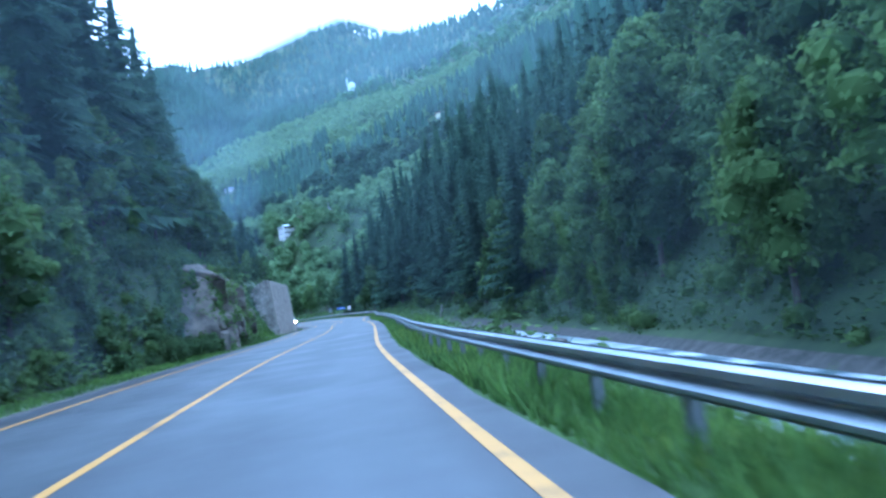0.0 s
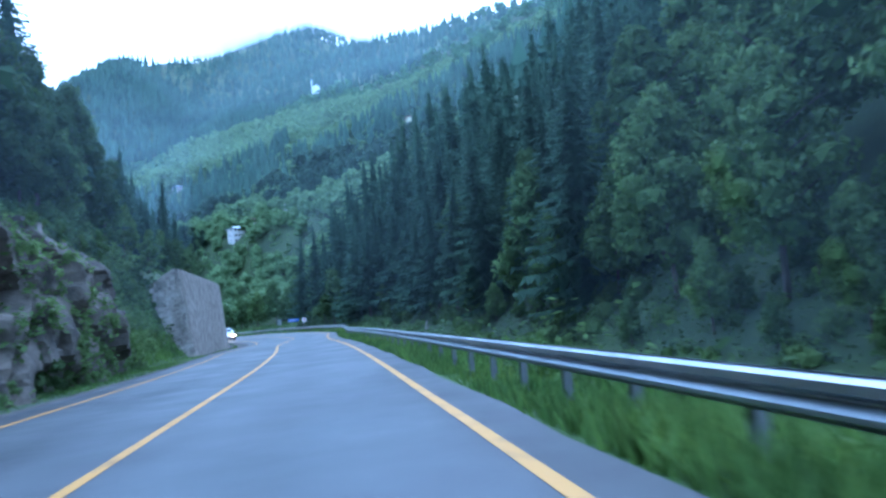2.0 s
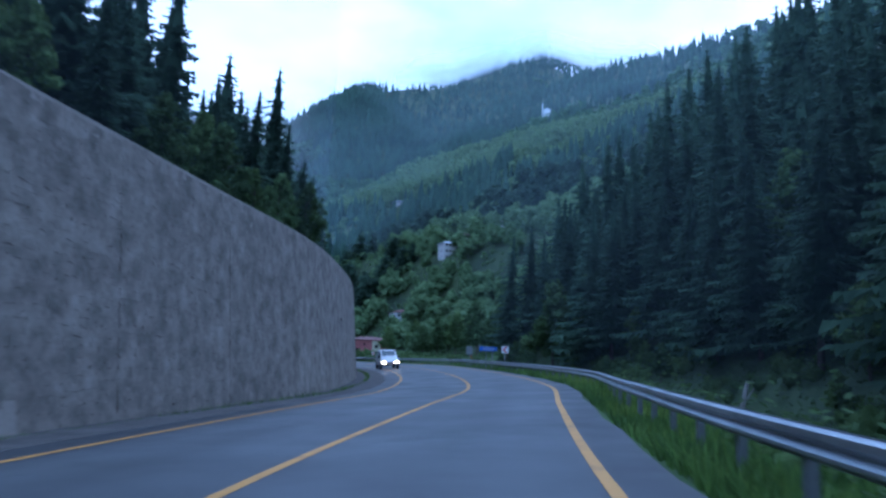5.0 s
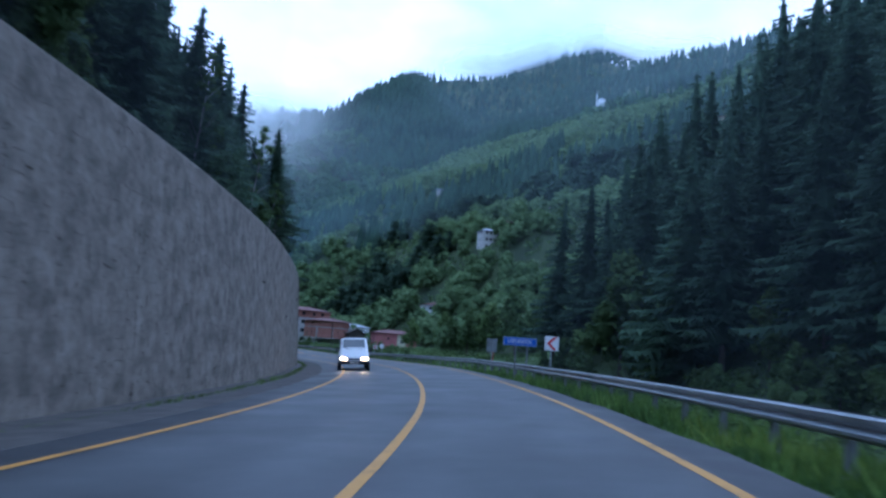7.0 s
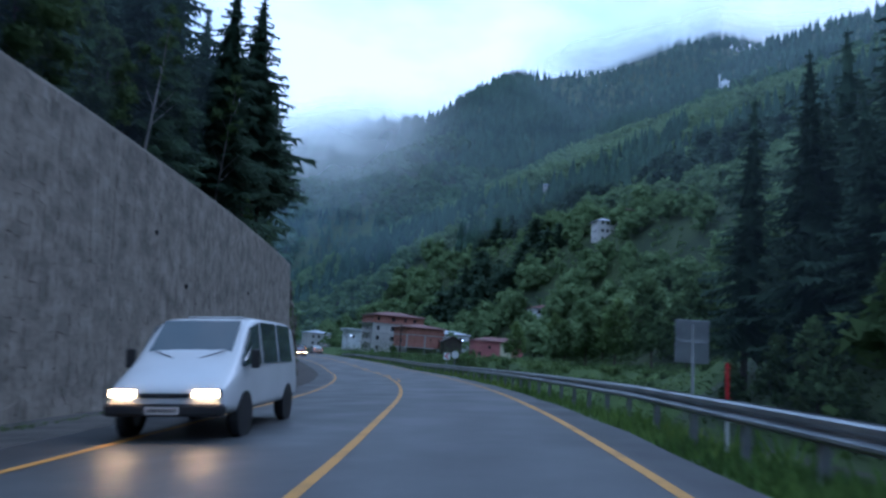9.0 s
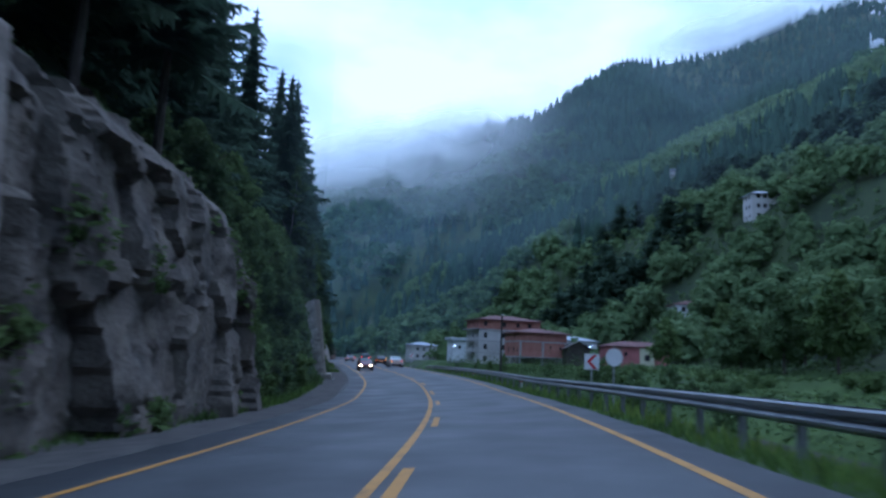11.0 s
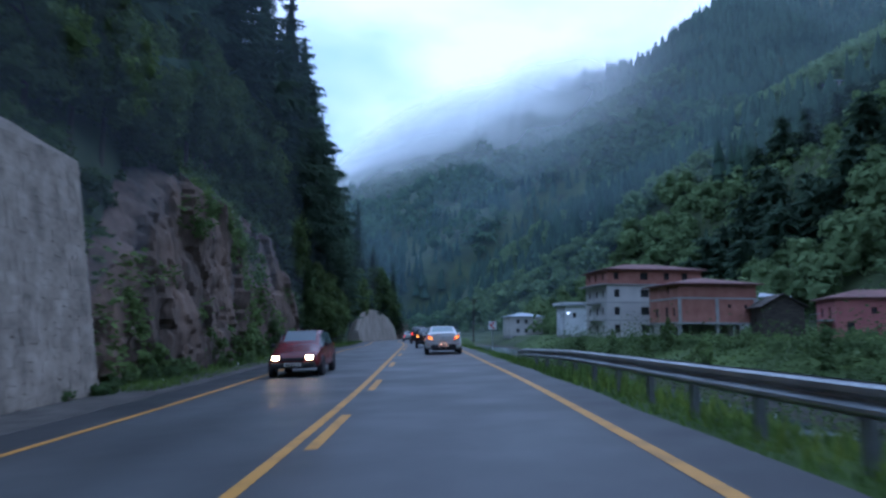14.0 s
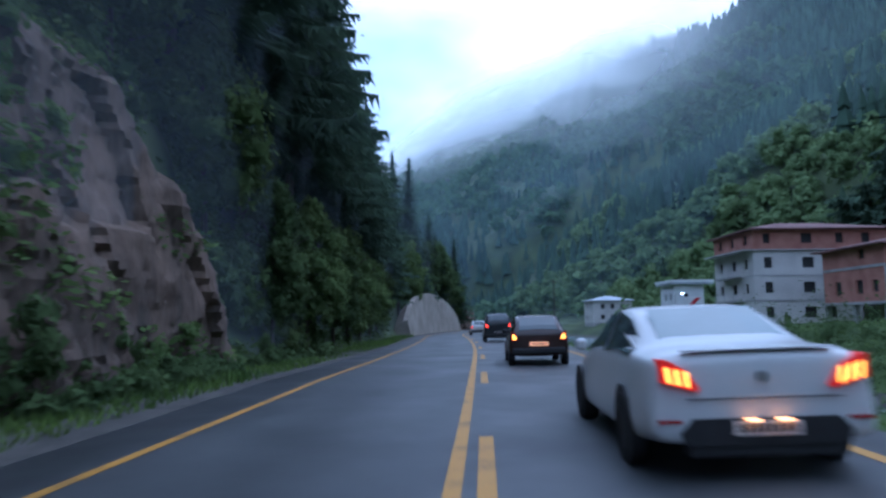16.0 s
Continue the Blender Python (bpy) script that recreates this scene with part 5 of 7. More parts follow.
thicket(150, 284, 304, -19, -8.4, 0.5, 1.2, 100, 0.14, M_LEAF, "leafy scrub on the slope past the brown rock", 127)
thicket(60, 284, 304, -16, -8.2, 0.4, 0.9, 100, 0.13, M_LEAF2, "fresh green scrub on the slope past the brown rock", 128)

# ---- guard rail ----


def rail_off(s):
    return 5.35 + 0.10 * float(smooth(90, 140, s)) - 0.15 * float(smooth(180, 235, s))


def rail_top(s):
    return float(np.interp(s, [0, 60, 110, 150, 185, 235, 258, 266, 271], [0.575, 0.663, 0.698, 0.733, 0.733, 0.69, 0.60, 0.45, 0.10]))


RAIL_END = 267.6
PROFILE = [(0.0, 0.0), (0.012, -0.012), (-0.065, -0.046), (-0.056, -0.108), (0.012, -0.152), (0.012, -0.166), (-0.070, -0.224), (-0.066, -0.262), (0.012, -0.296), (0.0, -0.312)]
rail = empty("guard_rail", None, "galvanised steel guard rail along the river side", "guard rail")
s_beam = 0.0
while s_beam < RAIL_END:
    s_next = min(s_beam + 4.0, RAIL_END)
    ss = np.linspace(s_beam - 0.12, s_next, 5)
    rows = []
    for side_i in (0, 1):
        for po, pz in PROFILE:
            offs = np.array([rail_off(v) for v in ss]) + po + 0.004 * side_i
            x, y = plan(ss, offs)
            rows.append(np.c_[x, y, np.array([float(deck(v, 5.0)) + rail_top(v) for v in ss]) + pz + 0.002 * (int(s_beam / 4) % 2)])
    v = np.stack(rows, 1)
    c = len(PROFILE)
    f = []
    for i in range(4):
        for j in range(c - 1):
            f.append((i * 2 * c + j, i * 2 * c + j + 1, (i + 1) * 2 * c + j + 1, (i + 1) * 2 * c + j))
            f.append((i * 2 * c + c + j, (i + 1) * 2 * c + c + j, (i + 1) * 2 * c + c + j + 1, i * 2 * c + c + j + 1))
    link_mesh("beam", v.reshape(-1, 3), f, M_STEEL, rail)
    s_beam = s_next
post_me = None
for s in np.arange(2, RAIL_END - 2, 2.0):
    x, y = (float(q) for q in plan(s, rail_off(s) + 0.10))
    tx, ty = (float(q) for q in way(s))
    m = pose(x, y, float(deck(s, 5.0)) + rail_top(s) - 0.02, 0, 0, math.degrees(math.atan2(-tx, ty)))
    if post_me is None:
        bm = bmesh.new()
        box(bm, -0.05, -0.06, -1.5, -0.044, 0.06, 0)
        box(bm, -0.044, -0.06, -1.5, 0.05, -0.054, 0)
        box(bm, -0.044, 0.054, -1.5, 0.05, 0.06, 0)
        box(bm, -0.09, -0.05, -0.28, -0.052, 0.05, -0.03)
        ob = part("post", bm, M_RAILPOST, rail)
        post_me = ob.data
    else:
        ob = new("post", post_me)
        ob.parent = rail
    ob.matrix_world = m

# ---- vehicles ----


def loft(stations):
    """Rings of a car's shell from its rear to its nose. A station is y, bottom, belt, top, and half widths at sill, flank, belt and roof edge."""
    rings = []
    for y, zb, zs_, zt, wb, wm, ws, wt in stations:
        zm = zb + 0.42 * (zs_ - zb)
        ze = zt - 0.035 if zt - zs_ > 0.15 else zs_ + 0.6 * (zt - zs_)
        half = [(wb, zb), (wm, zb + 0.10), (wm + 0.012, zm), ((wm + ws) / 2 + 0.008, (zm + zs_) / 2), (ws, zs_), (ws * 0.45 + wt * 0.55, zs_ * 0.45 + ze * 0.55), (wt, ze), (wt * 0.86, (ze + zt) / 2 + 0.012), (wt * 0.45, zt)]
        rings.append([(x, y, z) for x, z in half] + [(0, y, zt + 0.004)] + [(-x, y, z) for x, z in reversed(half)])
    return rings


def shell(rings):
    bm = bmesh.new()
    vs = [[bm.verts.new(p) for p in r] for r in rings]
    n = len(rings[0])
    for a, b in zip(vs[:-1], vs[1:]):
        for j in range(n - 1):
            bm.faces.new((a[j], a[j + 1], b[j + 1], b[j]))
        bm.faces.new((a[n - 1], a[0], b[0], b[n - 1]))
    bm.faces.new(list(reversed(vs[0])))
    bm.faces.new(vs[-1])
    bmesh.ops.recalc_face_normals(bm, faces=bm.faces)
    return bm


def panel(rings, i0, i1, j0, j1, inset=0.06, lift=0.006):
    """A pane that follows the shell between stations i0..i1 and ring places j0..j1, drawn in at its edges."""
    g = [[Vector(rings[i][j]) for j in range(j0, j1 + 1)] for i in range(i0, i1 + 1)]
    c = sum((p for r in g for p in r), Vector()) / sum(len(r) for r in g)
    bm = bmesh.new()
    rows = []
    for r in g:
        row = []
        for p in r:
            d = c - p
            q = p + d * min(0.3, inset / max(d.length, 0.01))
            row.append(bm.verts.new(q))
        rows.append(row)
    for a, b in zip(rows[:-1], rows[1:]):
        for k in range(len(a) - 1):
            bm.faces.new((a[k], a[k + 1], b[k + 1], b[k]))
    bmesh.ops.recalc_face_normals(bm, faces=bm.faces)
    f = next(iter(bm.faces))
    mid = Vector((0, c.y, c.z - 0.5))
    if f.normal.dot(c - mid) < 0:
        bmesh.ops.reverse_faces(bm, faces=bm.faces)
    bmesh.ops.solidify(bm, geom=list(bm.faces), thickness=-lift)
    return bm


def wheel(car, x, y, r, wide=0.2):
    t = empty("wheel")
    t.parent = car
    bm = bmesh.new()
    prof = [(r * 0.62, -wide / 2), (r * 0.93, -wide / 2), (r, -wide * 0.36), (r, wide * 0.36), (r * 0.93, wide / 2), (r * 0.62, wide / 2)]
    segs = 22
    ring = [[bm.verts.new((w, rr * math.cos(k / segs * 6.2832), rr * math.sin(k / segs * 6.2832))) for rr, w in prof] for k in range(segs)]
    for k in range(segs):
        a, b = ring[k], ring[(k + 1) % segs]
        for j in range(len(prof) - 1):
            bm.faces.new((a[j], a[j + 1], b[j + 1], b[j]))
    bmesh.ops.recalc_face_normals(bm, faces=bm.faces)
    part("tyre", bm, M_TYRE, t, shade=False)
    bm = bmesh.new()
    bmesh.ops.create_cone(bm, cap_ends=True, segments=22, radius1=r * 0.63, radius2=r * 0.63, depth=wide * 0.7, matrix=Euler((0, math.pi / 2, 0)).to_matrix().to_4x4())
    for k in range(5):
        a = k / 5 * 6.2832
        m = Euler((a, 0, 0)).to_matrix().to_4x4()
        box(bm, -wide * 0.42, -0.03, 0.04, wide * 0.42, 0.03, r * 0.6, m)
    part("rim", bm, M_RIM, t)
    t.location = (x, y, r)
    return t


def bars(car, name, count, x0, x1, y, z0, z1, material, toward):
    """A number plate's writing as plain bars."""
    step = (x1 - x0) / count
    for k in range(count):
        part(name, boxed(x0 + k * step + step * 0.15, min(y, y + toward), z0, x0 + (k + 1) * step - step * 0.15, max(y, y + toward), z1), material, car)


def poly_prism(pts, y0, y1):
    """A prism over a polygon of x, z corners between two depths."""
    bm = bmesh.new()
    a = [bm.verts.new((x, y0, z)) for x, z in pts]
    b = [bm.verts.new((x, y1, z)) for x, z in pts]
    bm.faces.new(a), bm.faces.new(list(reversed(b)))
    n = len(pts)
    for k in range(n):
        bm.faces.new((a[k], b[k], b[(k + 1) % n], a[(k + 1) % n]))
    bmesh.ops.recalc_face_normals(bm, faces=bm.faces)
    return bm


def body_of(car, rings, material, name="body"):
    ob = part(name, shell(rings), material, car, shade=True)
    mod = ob.modifiers.new("round", "SUBSURF")
    mod.levels = mod.render_levels = 2
    return ob


# white saloon
saloon = empty("car", road_pose(274.74, 2.50), "white four-door saloon car with lit claw-shaped tail lamps", "car")
st = [(0.0, 0.34, 0.86, 0.95, 0.74, 0.80, 0.74, 0.66), (0.05, 0.28, 0.92, 1.02, 0.80, 0.88, 0.82, 0.74), (0.22, 0.26, 0.95, 1.065, 0.84, 0.915, 0.86, 0.76), (0.62, 0.22, 0.965, 1.06, 0.86, 0.925, 0.87, 0.74),
      (0.86, 0.20, 0.975, 1.10, 0.86, 0.925, 0.865, 0.70), (1.55, 0.20, 0.965, 1.40, 0.86, 0.925, 0.86, 0.62), (2.2, 0.20, 0.95, 1.455, 0.86, 0.925, 0.855, 0.63), (2.9, 0.20, 0.935, 1.40, 0.86, 0.92, 0.85, 0.62),
      (3.62, 0.20, 0.90, 1.02, 0.86, 0.915, 0.84, 0.68), (4.3, 0.22, 0.80, 0.88, 0.84, 0.90, 0.80, 0.66), (4.62, 0.25, 0.70, 0.76, 0.78, 0.84, 0.72, 0.58), (4.79, 0.32, 0.60, 0.64, 0.60, 0.66, 0.58, 0.46)]
rings = loft(st)
body_of(saloon, rings, M_WHITECAR)
part("rear_window", panel(rings, 4, 5, 7, 11, 0.03, 0.012), M_SKYGLASS, saloon, "rear window with the sky's pale reflection in its colour")
part("windscreen", panel(rings, 7, 8, 7, 11, 0.04, 0.012), M_GLASS, saloon)
for j0, j1 in ((4, 6), (12, 14)):
    part("side_window", panel(rings, 4, 6, j0, j1, 0.07, 0.012), M_GLASS, saloon)
    part("side_window", panel(rings, 6, 8, j0, j1, 0.07, 0.012), M_GLASS, saloon)
part("bumper_insert", poly_prism([(-0.62, 0.30), (0.62, 0.30), (0.66, 0.40), (0.56, 0.505), (-0.56, 0.505), (-0.66, 0.40)], -0.025, 0.12), M_PLASTIC, saloon, "black lower bumper insert")
part("lower_valance", boxed(-0.60, 0.0, 0.20, 0.60, 0.3, 0.32, bevel=0.02), M_PLASTIC, saloon)
part("boot_lip", boxed(-0.60, 0.02, 1.034, 0.60, 0.12, 1.050, bevel=0.007), M_WHITECAR, saloon)
part("boot_seam", boxed(-0.60, -0.022, 0.655, 0.60, -0.012, 0.665), M_PLASTIC, saloon)
for sx in (-1, 1):
    lamp = part("tail_lamp", poly_prism([(sx * 0.50, 0.745), (sx * 0.53, 0.72), (sx * 0.80, 0.80), (sx * 0.80, 0.985), (sx * 0.735, 0.975), (sx * 0.60, 0.89)], -0.03, 0.16), M_LITRED, saloon, "red tail lamp with three glowing claws")
    for k in range(3):
        x = 0.58 + 0.073 * k
        part("light_claw", poly_prism([(sx * x, 0.755 + 0.018 * k), (sx * (x + 0.026), 0.765 + 0.018 * k), (sx * (x + 0.040), 0.89 + 0.018 * k), (sx * (x + 0.014), 0.88 + 0.018 * k)], -0.042, -0.028), M_TAIL, lamp)
    part("reflector", boxed(sx * 0.74 - 0.09, -0.0, 0.475, sx * 0.74 + 0.09, 0.10, 0.50), M_REDLENS, saloon)
    part("door_mirror", boxed(sx * 0.90 - 0.07 + sx * 0.06, 3.2, 0.93, sx * 0.90 + 0.07 + sx * 0.06, 3.36, 1.08, bevel=0.04), M_WHITECAR, saloon)
    for y in (0.95, 3.80):
        part("wheel_arch", tube(bmesh.new(), (sx * 0.80, y, 0.335), (sx * 0.938, y, 0.335), 0.385, 0.38, 24), M_PLASTIC, saloon)
        wheel(saloon, sx * 0.845, y, 0.325, 0.215)
plate = part("number_plate", boxed(-0.26, -0.045, 0.375, 0.26, -0.027, 0.485), M_PLATE, saloon, "pale number plate lit by warm lamps")
bars(plate, "plate_mark", 8, -0.23, 0.23, -0.046, 0.395, 0.465, M_PLASTIC, -0.002)
for sx in (-1, 1):
    part("plate_lamp", boxed(sx * 0.12 - 0.05, -0.105, 0.494, sx * 0.12 + 0.05, -0.05, 0.506), M_PLATELAMP, saloon, "small warm plate lamp")
part("badge", tube(bmesh.new(), (0, -0.026, 0.83), (0, -0.005, 0.83), 0.045, 0.05, 10), M_RIM, saloon, "small chrome badge")


def hatchback(name, m, paint, label, length, wide, high, lit, lens, boxy=0.0, front=False):
    """A small hatchback or estate; lit lamps at the rear, or at the front when it comes the other way."""
    car = empty(name, m, label, "car")
    w, h, L = wide / 2, high, length
    b = 0.62 * h
    sta = [(0.0, 0.36, b * 0.92, b * 0.98, w * 0.84, w * 0.90, w * 0.86, w * 0.78), (0.06, 0.28, b, b * 1.1 + boxy * 0.1, w * 0.92, w * 0.985, w * 0.93, w * 0.82), (0.18, 0.25, b * 1.02, b * 1.25 + boxy * 0.2, w * 0.93, w, w * 0.94, w * 0.79),
           (0.62 - 0.3 * boxy, 0.22, b * 1.02, h * 0.965, w * 0.93, w, w * 0.94, w * 0.73), (1.3, 0.22, b * 1.0, h, w * 0.93, w, w * 0.94, w * 0.75), (L * 0.55, 0.22, b * 0.98, h * 0.985, w * 0.93, w, w * 0.93, w * 0.74),
           (L * 0.74, 0.22, b * 0.95, b * 1.08, w * 0.93, w * 0.99, w * 0.92, w * 0.78), (L * 0.9, 0.24, b * 0.83, b * 0.90, w * 0.9, w * 0.97, w * 0.88, w * 0.74), (L * 0.97, 0.27, b * 0.72, b * 0.78, w * 0.86, w * 0.92, w * 0.82, w * 0.68), (L, 0.32, b * 0.6, b * 0.64, w * 0.7, w * 0.76, w * 0.68, w * 0.56)]
    rg = loft(sta)
    body_of(car, rg, paint)
    part("rear_window", panel(rg, 1, 3, 7, 11, 0.05, 0.014), M_GLASS, car)
    part("windscreen", panel(rg, 5, 6, 7, 11, 0.05, 0.014), M_GLASS, car)
    for j0, j1 in ((4, 6), (12, 14)):
        part("side_window", panel(rg, 3, 4, j0, j1, 0.06, 0.014), M_GLASS, car)
        part("side_window", panel(rg, 4, 6, j0, j1, 0.06, 0.014), M_GLASS, car)
    part("rear_bumper", boxed(-w * 0.9, -0.03, 0.33, w * 0.9, 0.2, 0.50, bevel=0.04), M_PLASTIC, car)
    part("front_bumper", boxed(-w * 0.82, L - 0.16, 0.30, w * 0.82, L + 0.03, 0.46, bevel=0.04), M_PLASTIC, car)
    part("grille", boxed(-w * 0.42, L - 0.10, 0.50, w * 0.42, L + 0.005, 0.58), M_PLASTIC, car)
    for sx in (-1, 1):
        lamp = part("tail_lamp", poly_prism([(sx * w * 0.70, b * 0.80), (sx * w * 0.92, b * 0.78), (sx * w * 0.92, b * 1.08), (sx * w * 0.78, b * 1.02)], -0.012, 0.16), M_REDLENS, car)
        if not front:
            part("lit_lens", poly_prism([(sx * w * 0.74, b * 0.84), (sx * w * 0.88, b * 0.83), (sx * w * 0.88, b * 1.0), (sx * w * 0.79, b * 0.97)], -0.022, -0.010), lit, lamp)
        head = part("headlamp", boxed(sx * w * 0.62 - 0.14, L - 0.12, 0.52, sx * w * 0.62 + 0.14, L + 0.006, 0.655, bevel=0.02), M_GLASS, car)
        if front:
            part("lit_lens", boxed(sx * w * 0.62 - 0.10, L - 0.01, 0.545, sx * w * 0.62 + 0.10, L + 0.016, 0.64), M_HEAD, head)
        part("door_mirror", boxed(sx * (w + 0.03) - 0.07, L * 0.66, b * 1.0, sx * (w + 0.03) + 0.07, L * 0.66 + 0.13, b * 1.0 + 0.12, bevel=0.03), M_PLASTIC, car)
        for y in (0.62, L - 0.78):
            part("wheel_arch", tube(bmesh.new(), (sx * (w - 0.12), y, 0.30), (sx * (w + 0.012), y, 0.30), 0.345, 0.34, 20), M_PLASTIC, car)
            wheel(car, sx * (w - 0.075), y, 0.29, 0.18)
    at = (L + 0.034, L + 0.046) if front else (-0.05, -0.034)
    zt = (0.34, 0.44) if front else (0.56, 0.66)
    # with lens set the plate itself glows, as no plate lamp is built
    pl = part("number_plate", boxed(-0.25, at[0], zt[0], 0.25, at[1], zt[1]), M_PLATEGLOW if lens else M_PLATE, car)
    bars(pl, "plate_mark", 7, -0.22, 0.22, at[1] if front else at[0], zt[0] + 0.02, zt[1] - 0.02, M_PLASTIC, 0.002 if front else -0.002)
    return car


hatchback("car", road_pose(288.5, 1.85), M_BROWNCAR, "dark brown hatchback with lit orange tail lamps", 3.85, 1.66, 1.43, M_TAIL, True)
hatchback("car", road_pose(313.0, 1.7), M_DARKCAR, "dark grey van-like car with lit red tail lamps", 4.2, 1.75, 1.82, M_BRAKE, False, boxy=0.9)
hatchback("car", road_pose(338.0, 1.6), M_WHITECAR, "small white car with lit red tail lamps", 3.9, 1.66, 1.42, M_BRAKE, False)
hatchback("car", road_pose(260.6, -2.45, back=True) @ pose(0, -4.1, 0), M_REDCAR, "maroon hatchback with lit headlamps coming along the road", 3.9, 1.62, 1.43, M_TAIL, False, boxy=0.45, front=True)

# white minibus with lit headlamps
van = empty("minibus", road_pose(160.9, -2.95, back=True) @ pose(0, -4.9, 0), "white minibus with lit headlamps and a dark grille", "van")
W = 0.985
st = [(0.0, 0.40, 1.08, 1.80, 0.88, 0.93, 0.92, 0.80), (0.06, 0.36, 1.10, 1.96, 0.92, W, 0.97, 0.84), (0.5, 0.34, 1.12, 2.0, 0.92, W, 0.975, 0.85), (1.7, 0.34, 1.12, 2.01, 0.92, W, 0.975, 0.85), (2.9, 0.34, 1.12, 2.0, 0.92, W, 0.975, 0.85),
      (3.35, 0.34, 1.11, 1.93, 0.92, W, 0.97, 0.82), (4.08, 0.34, 1.08, 1.22, 0.92, W, 0.95, 0.86), (4.55, 0.36, 0.90, 1.0, 0.90, 0.96, 0.92, 0.82), (4.82, 0.40, 0.78, 0.84, 0.86, 0.92, 0.88, 0.76), (4.9, 0.44, 0.70, 0.74, 0.78, 0.84, 0.80, 0.66)]
rg = loft(st)
body_of(van, rg, M_WHITECAR)
part("windscreen", panel(rg, 5, 6, 7, 11, 0.03, 0.014), M_GLASS, van, "wide sloping windscreen")
part("rear_window", panel(rg, 0, 1, 6, 12, 0.10, 0.014), M_GLASS, van)
for j0, j1 in ((4, 6), (12, 14)):
    for i0 in (2, 3, 4):
        part("side_window", panel(rg, i0, i0 + 1 + (i0 == 4), j0, j1, 0.09, 0.014), M_GLASS, van)
part("front_bumper", boxed(-0.92, 4.70, 0.38, 0.92, 4.96, 0.58, bevel=0.05), M_PLASTIC, van)
part("grille", boxed(-0.40, 4.72, 0.665, 0.40, 4.925, 0.735, bevel=0.01), M_PLASTIC, van)
part("roof_rib", boxed(-0.5, 0.6, 2.0, 0.5, 2.8, 2.03, bevel=0.01), M_WHITECAR, van)
for sx in (-1, 1):
    hd = part("headlamp", boxed(sx * 0.65 - 0.22, 4.66, 0.66, sx * 0.65 + 0.22, 4.90, 0.80, bevel=0.03), M_GLASS, van)
    part("lit_lens", boxed(sx * 0.65 - 0.19, 4.88, 0.68, sx * 0.65 + 0.19, 4.915, 0.785), M_HEAD, hd)
    part("door_mirror", boxed(sx * 1.08 - 0.07, 3.7, 1.1, sx * 1.08 + 0.07, 3.82, 1.42, bevel=0.03), M_PLASTIC, van)
    part("wiper", tube(bmesh.new(), (sx * 0.15, 4.1, 1.24), (sx * 0.62, 3.95, 1.40), 0.012, 0.008, 5), M_PLASTIC, van)
    for y in (0.95, 3.95):
        part("wheel_arch", tube(bmesh.new(), (sx * 0.86, y, 0.34), (sx * 1.0, y, 0.34), 0.40, 0.395, 22), M_PLASTIC, van)
        wheel(van, sx * 0.89, y, 0.335, 0.21)
pl = part("number_plate", boxed(-0.26, 4.955, 0.42, 0.26, 4.972, 0.53), M_PLATE, van)
bars(pl, "plate_mark", 7, -0.23, 0.23, 4.972, 0.445, 0.505, M_PLASTIC, 0.002)

# ---- signs ----


def lettering(name, text, size, material, parent, m):
    cu = bpy.data.curves.new(name, "FONT")
    cu.body, cu.size, cu.align_x, cu.align_y, cu.extrude = text, size, "CENTER", "CENTER", 0.002
    tmp = bpy.data.objects.new(name, cu)
    scene.collection.objects.link(tmp)
    bpy.context.view_layer.update()
    me = bpy.data.meshes.new_from_object(tmp.evaluated_get(bpy.context.evaluated_depsgraph_get()))
    bpy.data.objects.remove(tmp)
    me.materials.clear()
    me.materials.append(material)
    ob = new(name, me)
    ob.parent, ob.matrix_local = parent, m
    return ob


FACE = Euler((math.pi / 2, 0, 0)).to_matrix().to_4x4()
# blue town sign: the face looks back along the road (-y of its own frame)
gx0, gy0 = -16.98, 128.9
sign = empty("town_sign", pose(gx0, gy0, -1.5, 0, 0, 19), "blue town name sign on two grey posts", "road sign")
board = part("board", boxed(-0.86, -0.015, 1.90, 0.86, 0.015, 2.32, bevel=0.01), M_SIGNBLUE, sign, "blue board with white letters")
part("border", boxed(-0.83, -0.019, 2.280, 0.83, -0.016, 2.292), M_SIGNWHITE, board)
part("border", boxed(-0.83, -0.019, 1.928, 0.83, -0.016, 1.940), M_SIGNWHITE, board)
part("border", boxed(-0.83, -0.019, 1.940, -0.818, -0.016, 2.280), M_SIGNWHITE, board)
part("border", boxed(0.818, -0.019, 1.940, 0.83, -0.016, 2.280), M_SIGNWHITE, board)
lettering("lettering", "UZUNGÖL", 0.26, M_SIGNWHITE, board, Matrix.Translation((0, -0.019, 2.11)) @ FACE)
for px in (-0.20, 0.40):
    part("post", boxed(px - 0.035, 0.02, -0.8, px + 0.035, 0.10, 2.25), M_RAILPOST, sign)


def chevron_sign(x, y, z, turn, label, size=0.62, high=1.75):
    sg = empty("chevron_sign", pose(x, y, z, 0, 0, turn), label, "road sign")
    h = size / 2
    bd = part("board", boxed(-h, -0.012, high - h, h, 0.012, high + h, bevel=0.006), M_SIGNWHITE, sg)
    bm = poly_prism([(-h * 0.72, high), (h * 0.25, high + h * 0.9), (h * 0.72, high + h * 0.9), (-h * 0.22, high), (h * 0.72, high - h * 0.9), (h * 0.25, high - h * 0.9)], -0.018, -0.013)
    bmesh.ops.triangulate(bm, faces=bm.faces)
    part("arrow", bm, M_SIGNRED, bd, "red chevron pointing round the bend")
    part("post", tube(bmesh.new(), (0, 0.05, -0.9), (0, 0.05, high + h * 0.8), 0.035, 0.035, 8), M_POST, sg)
    return sg


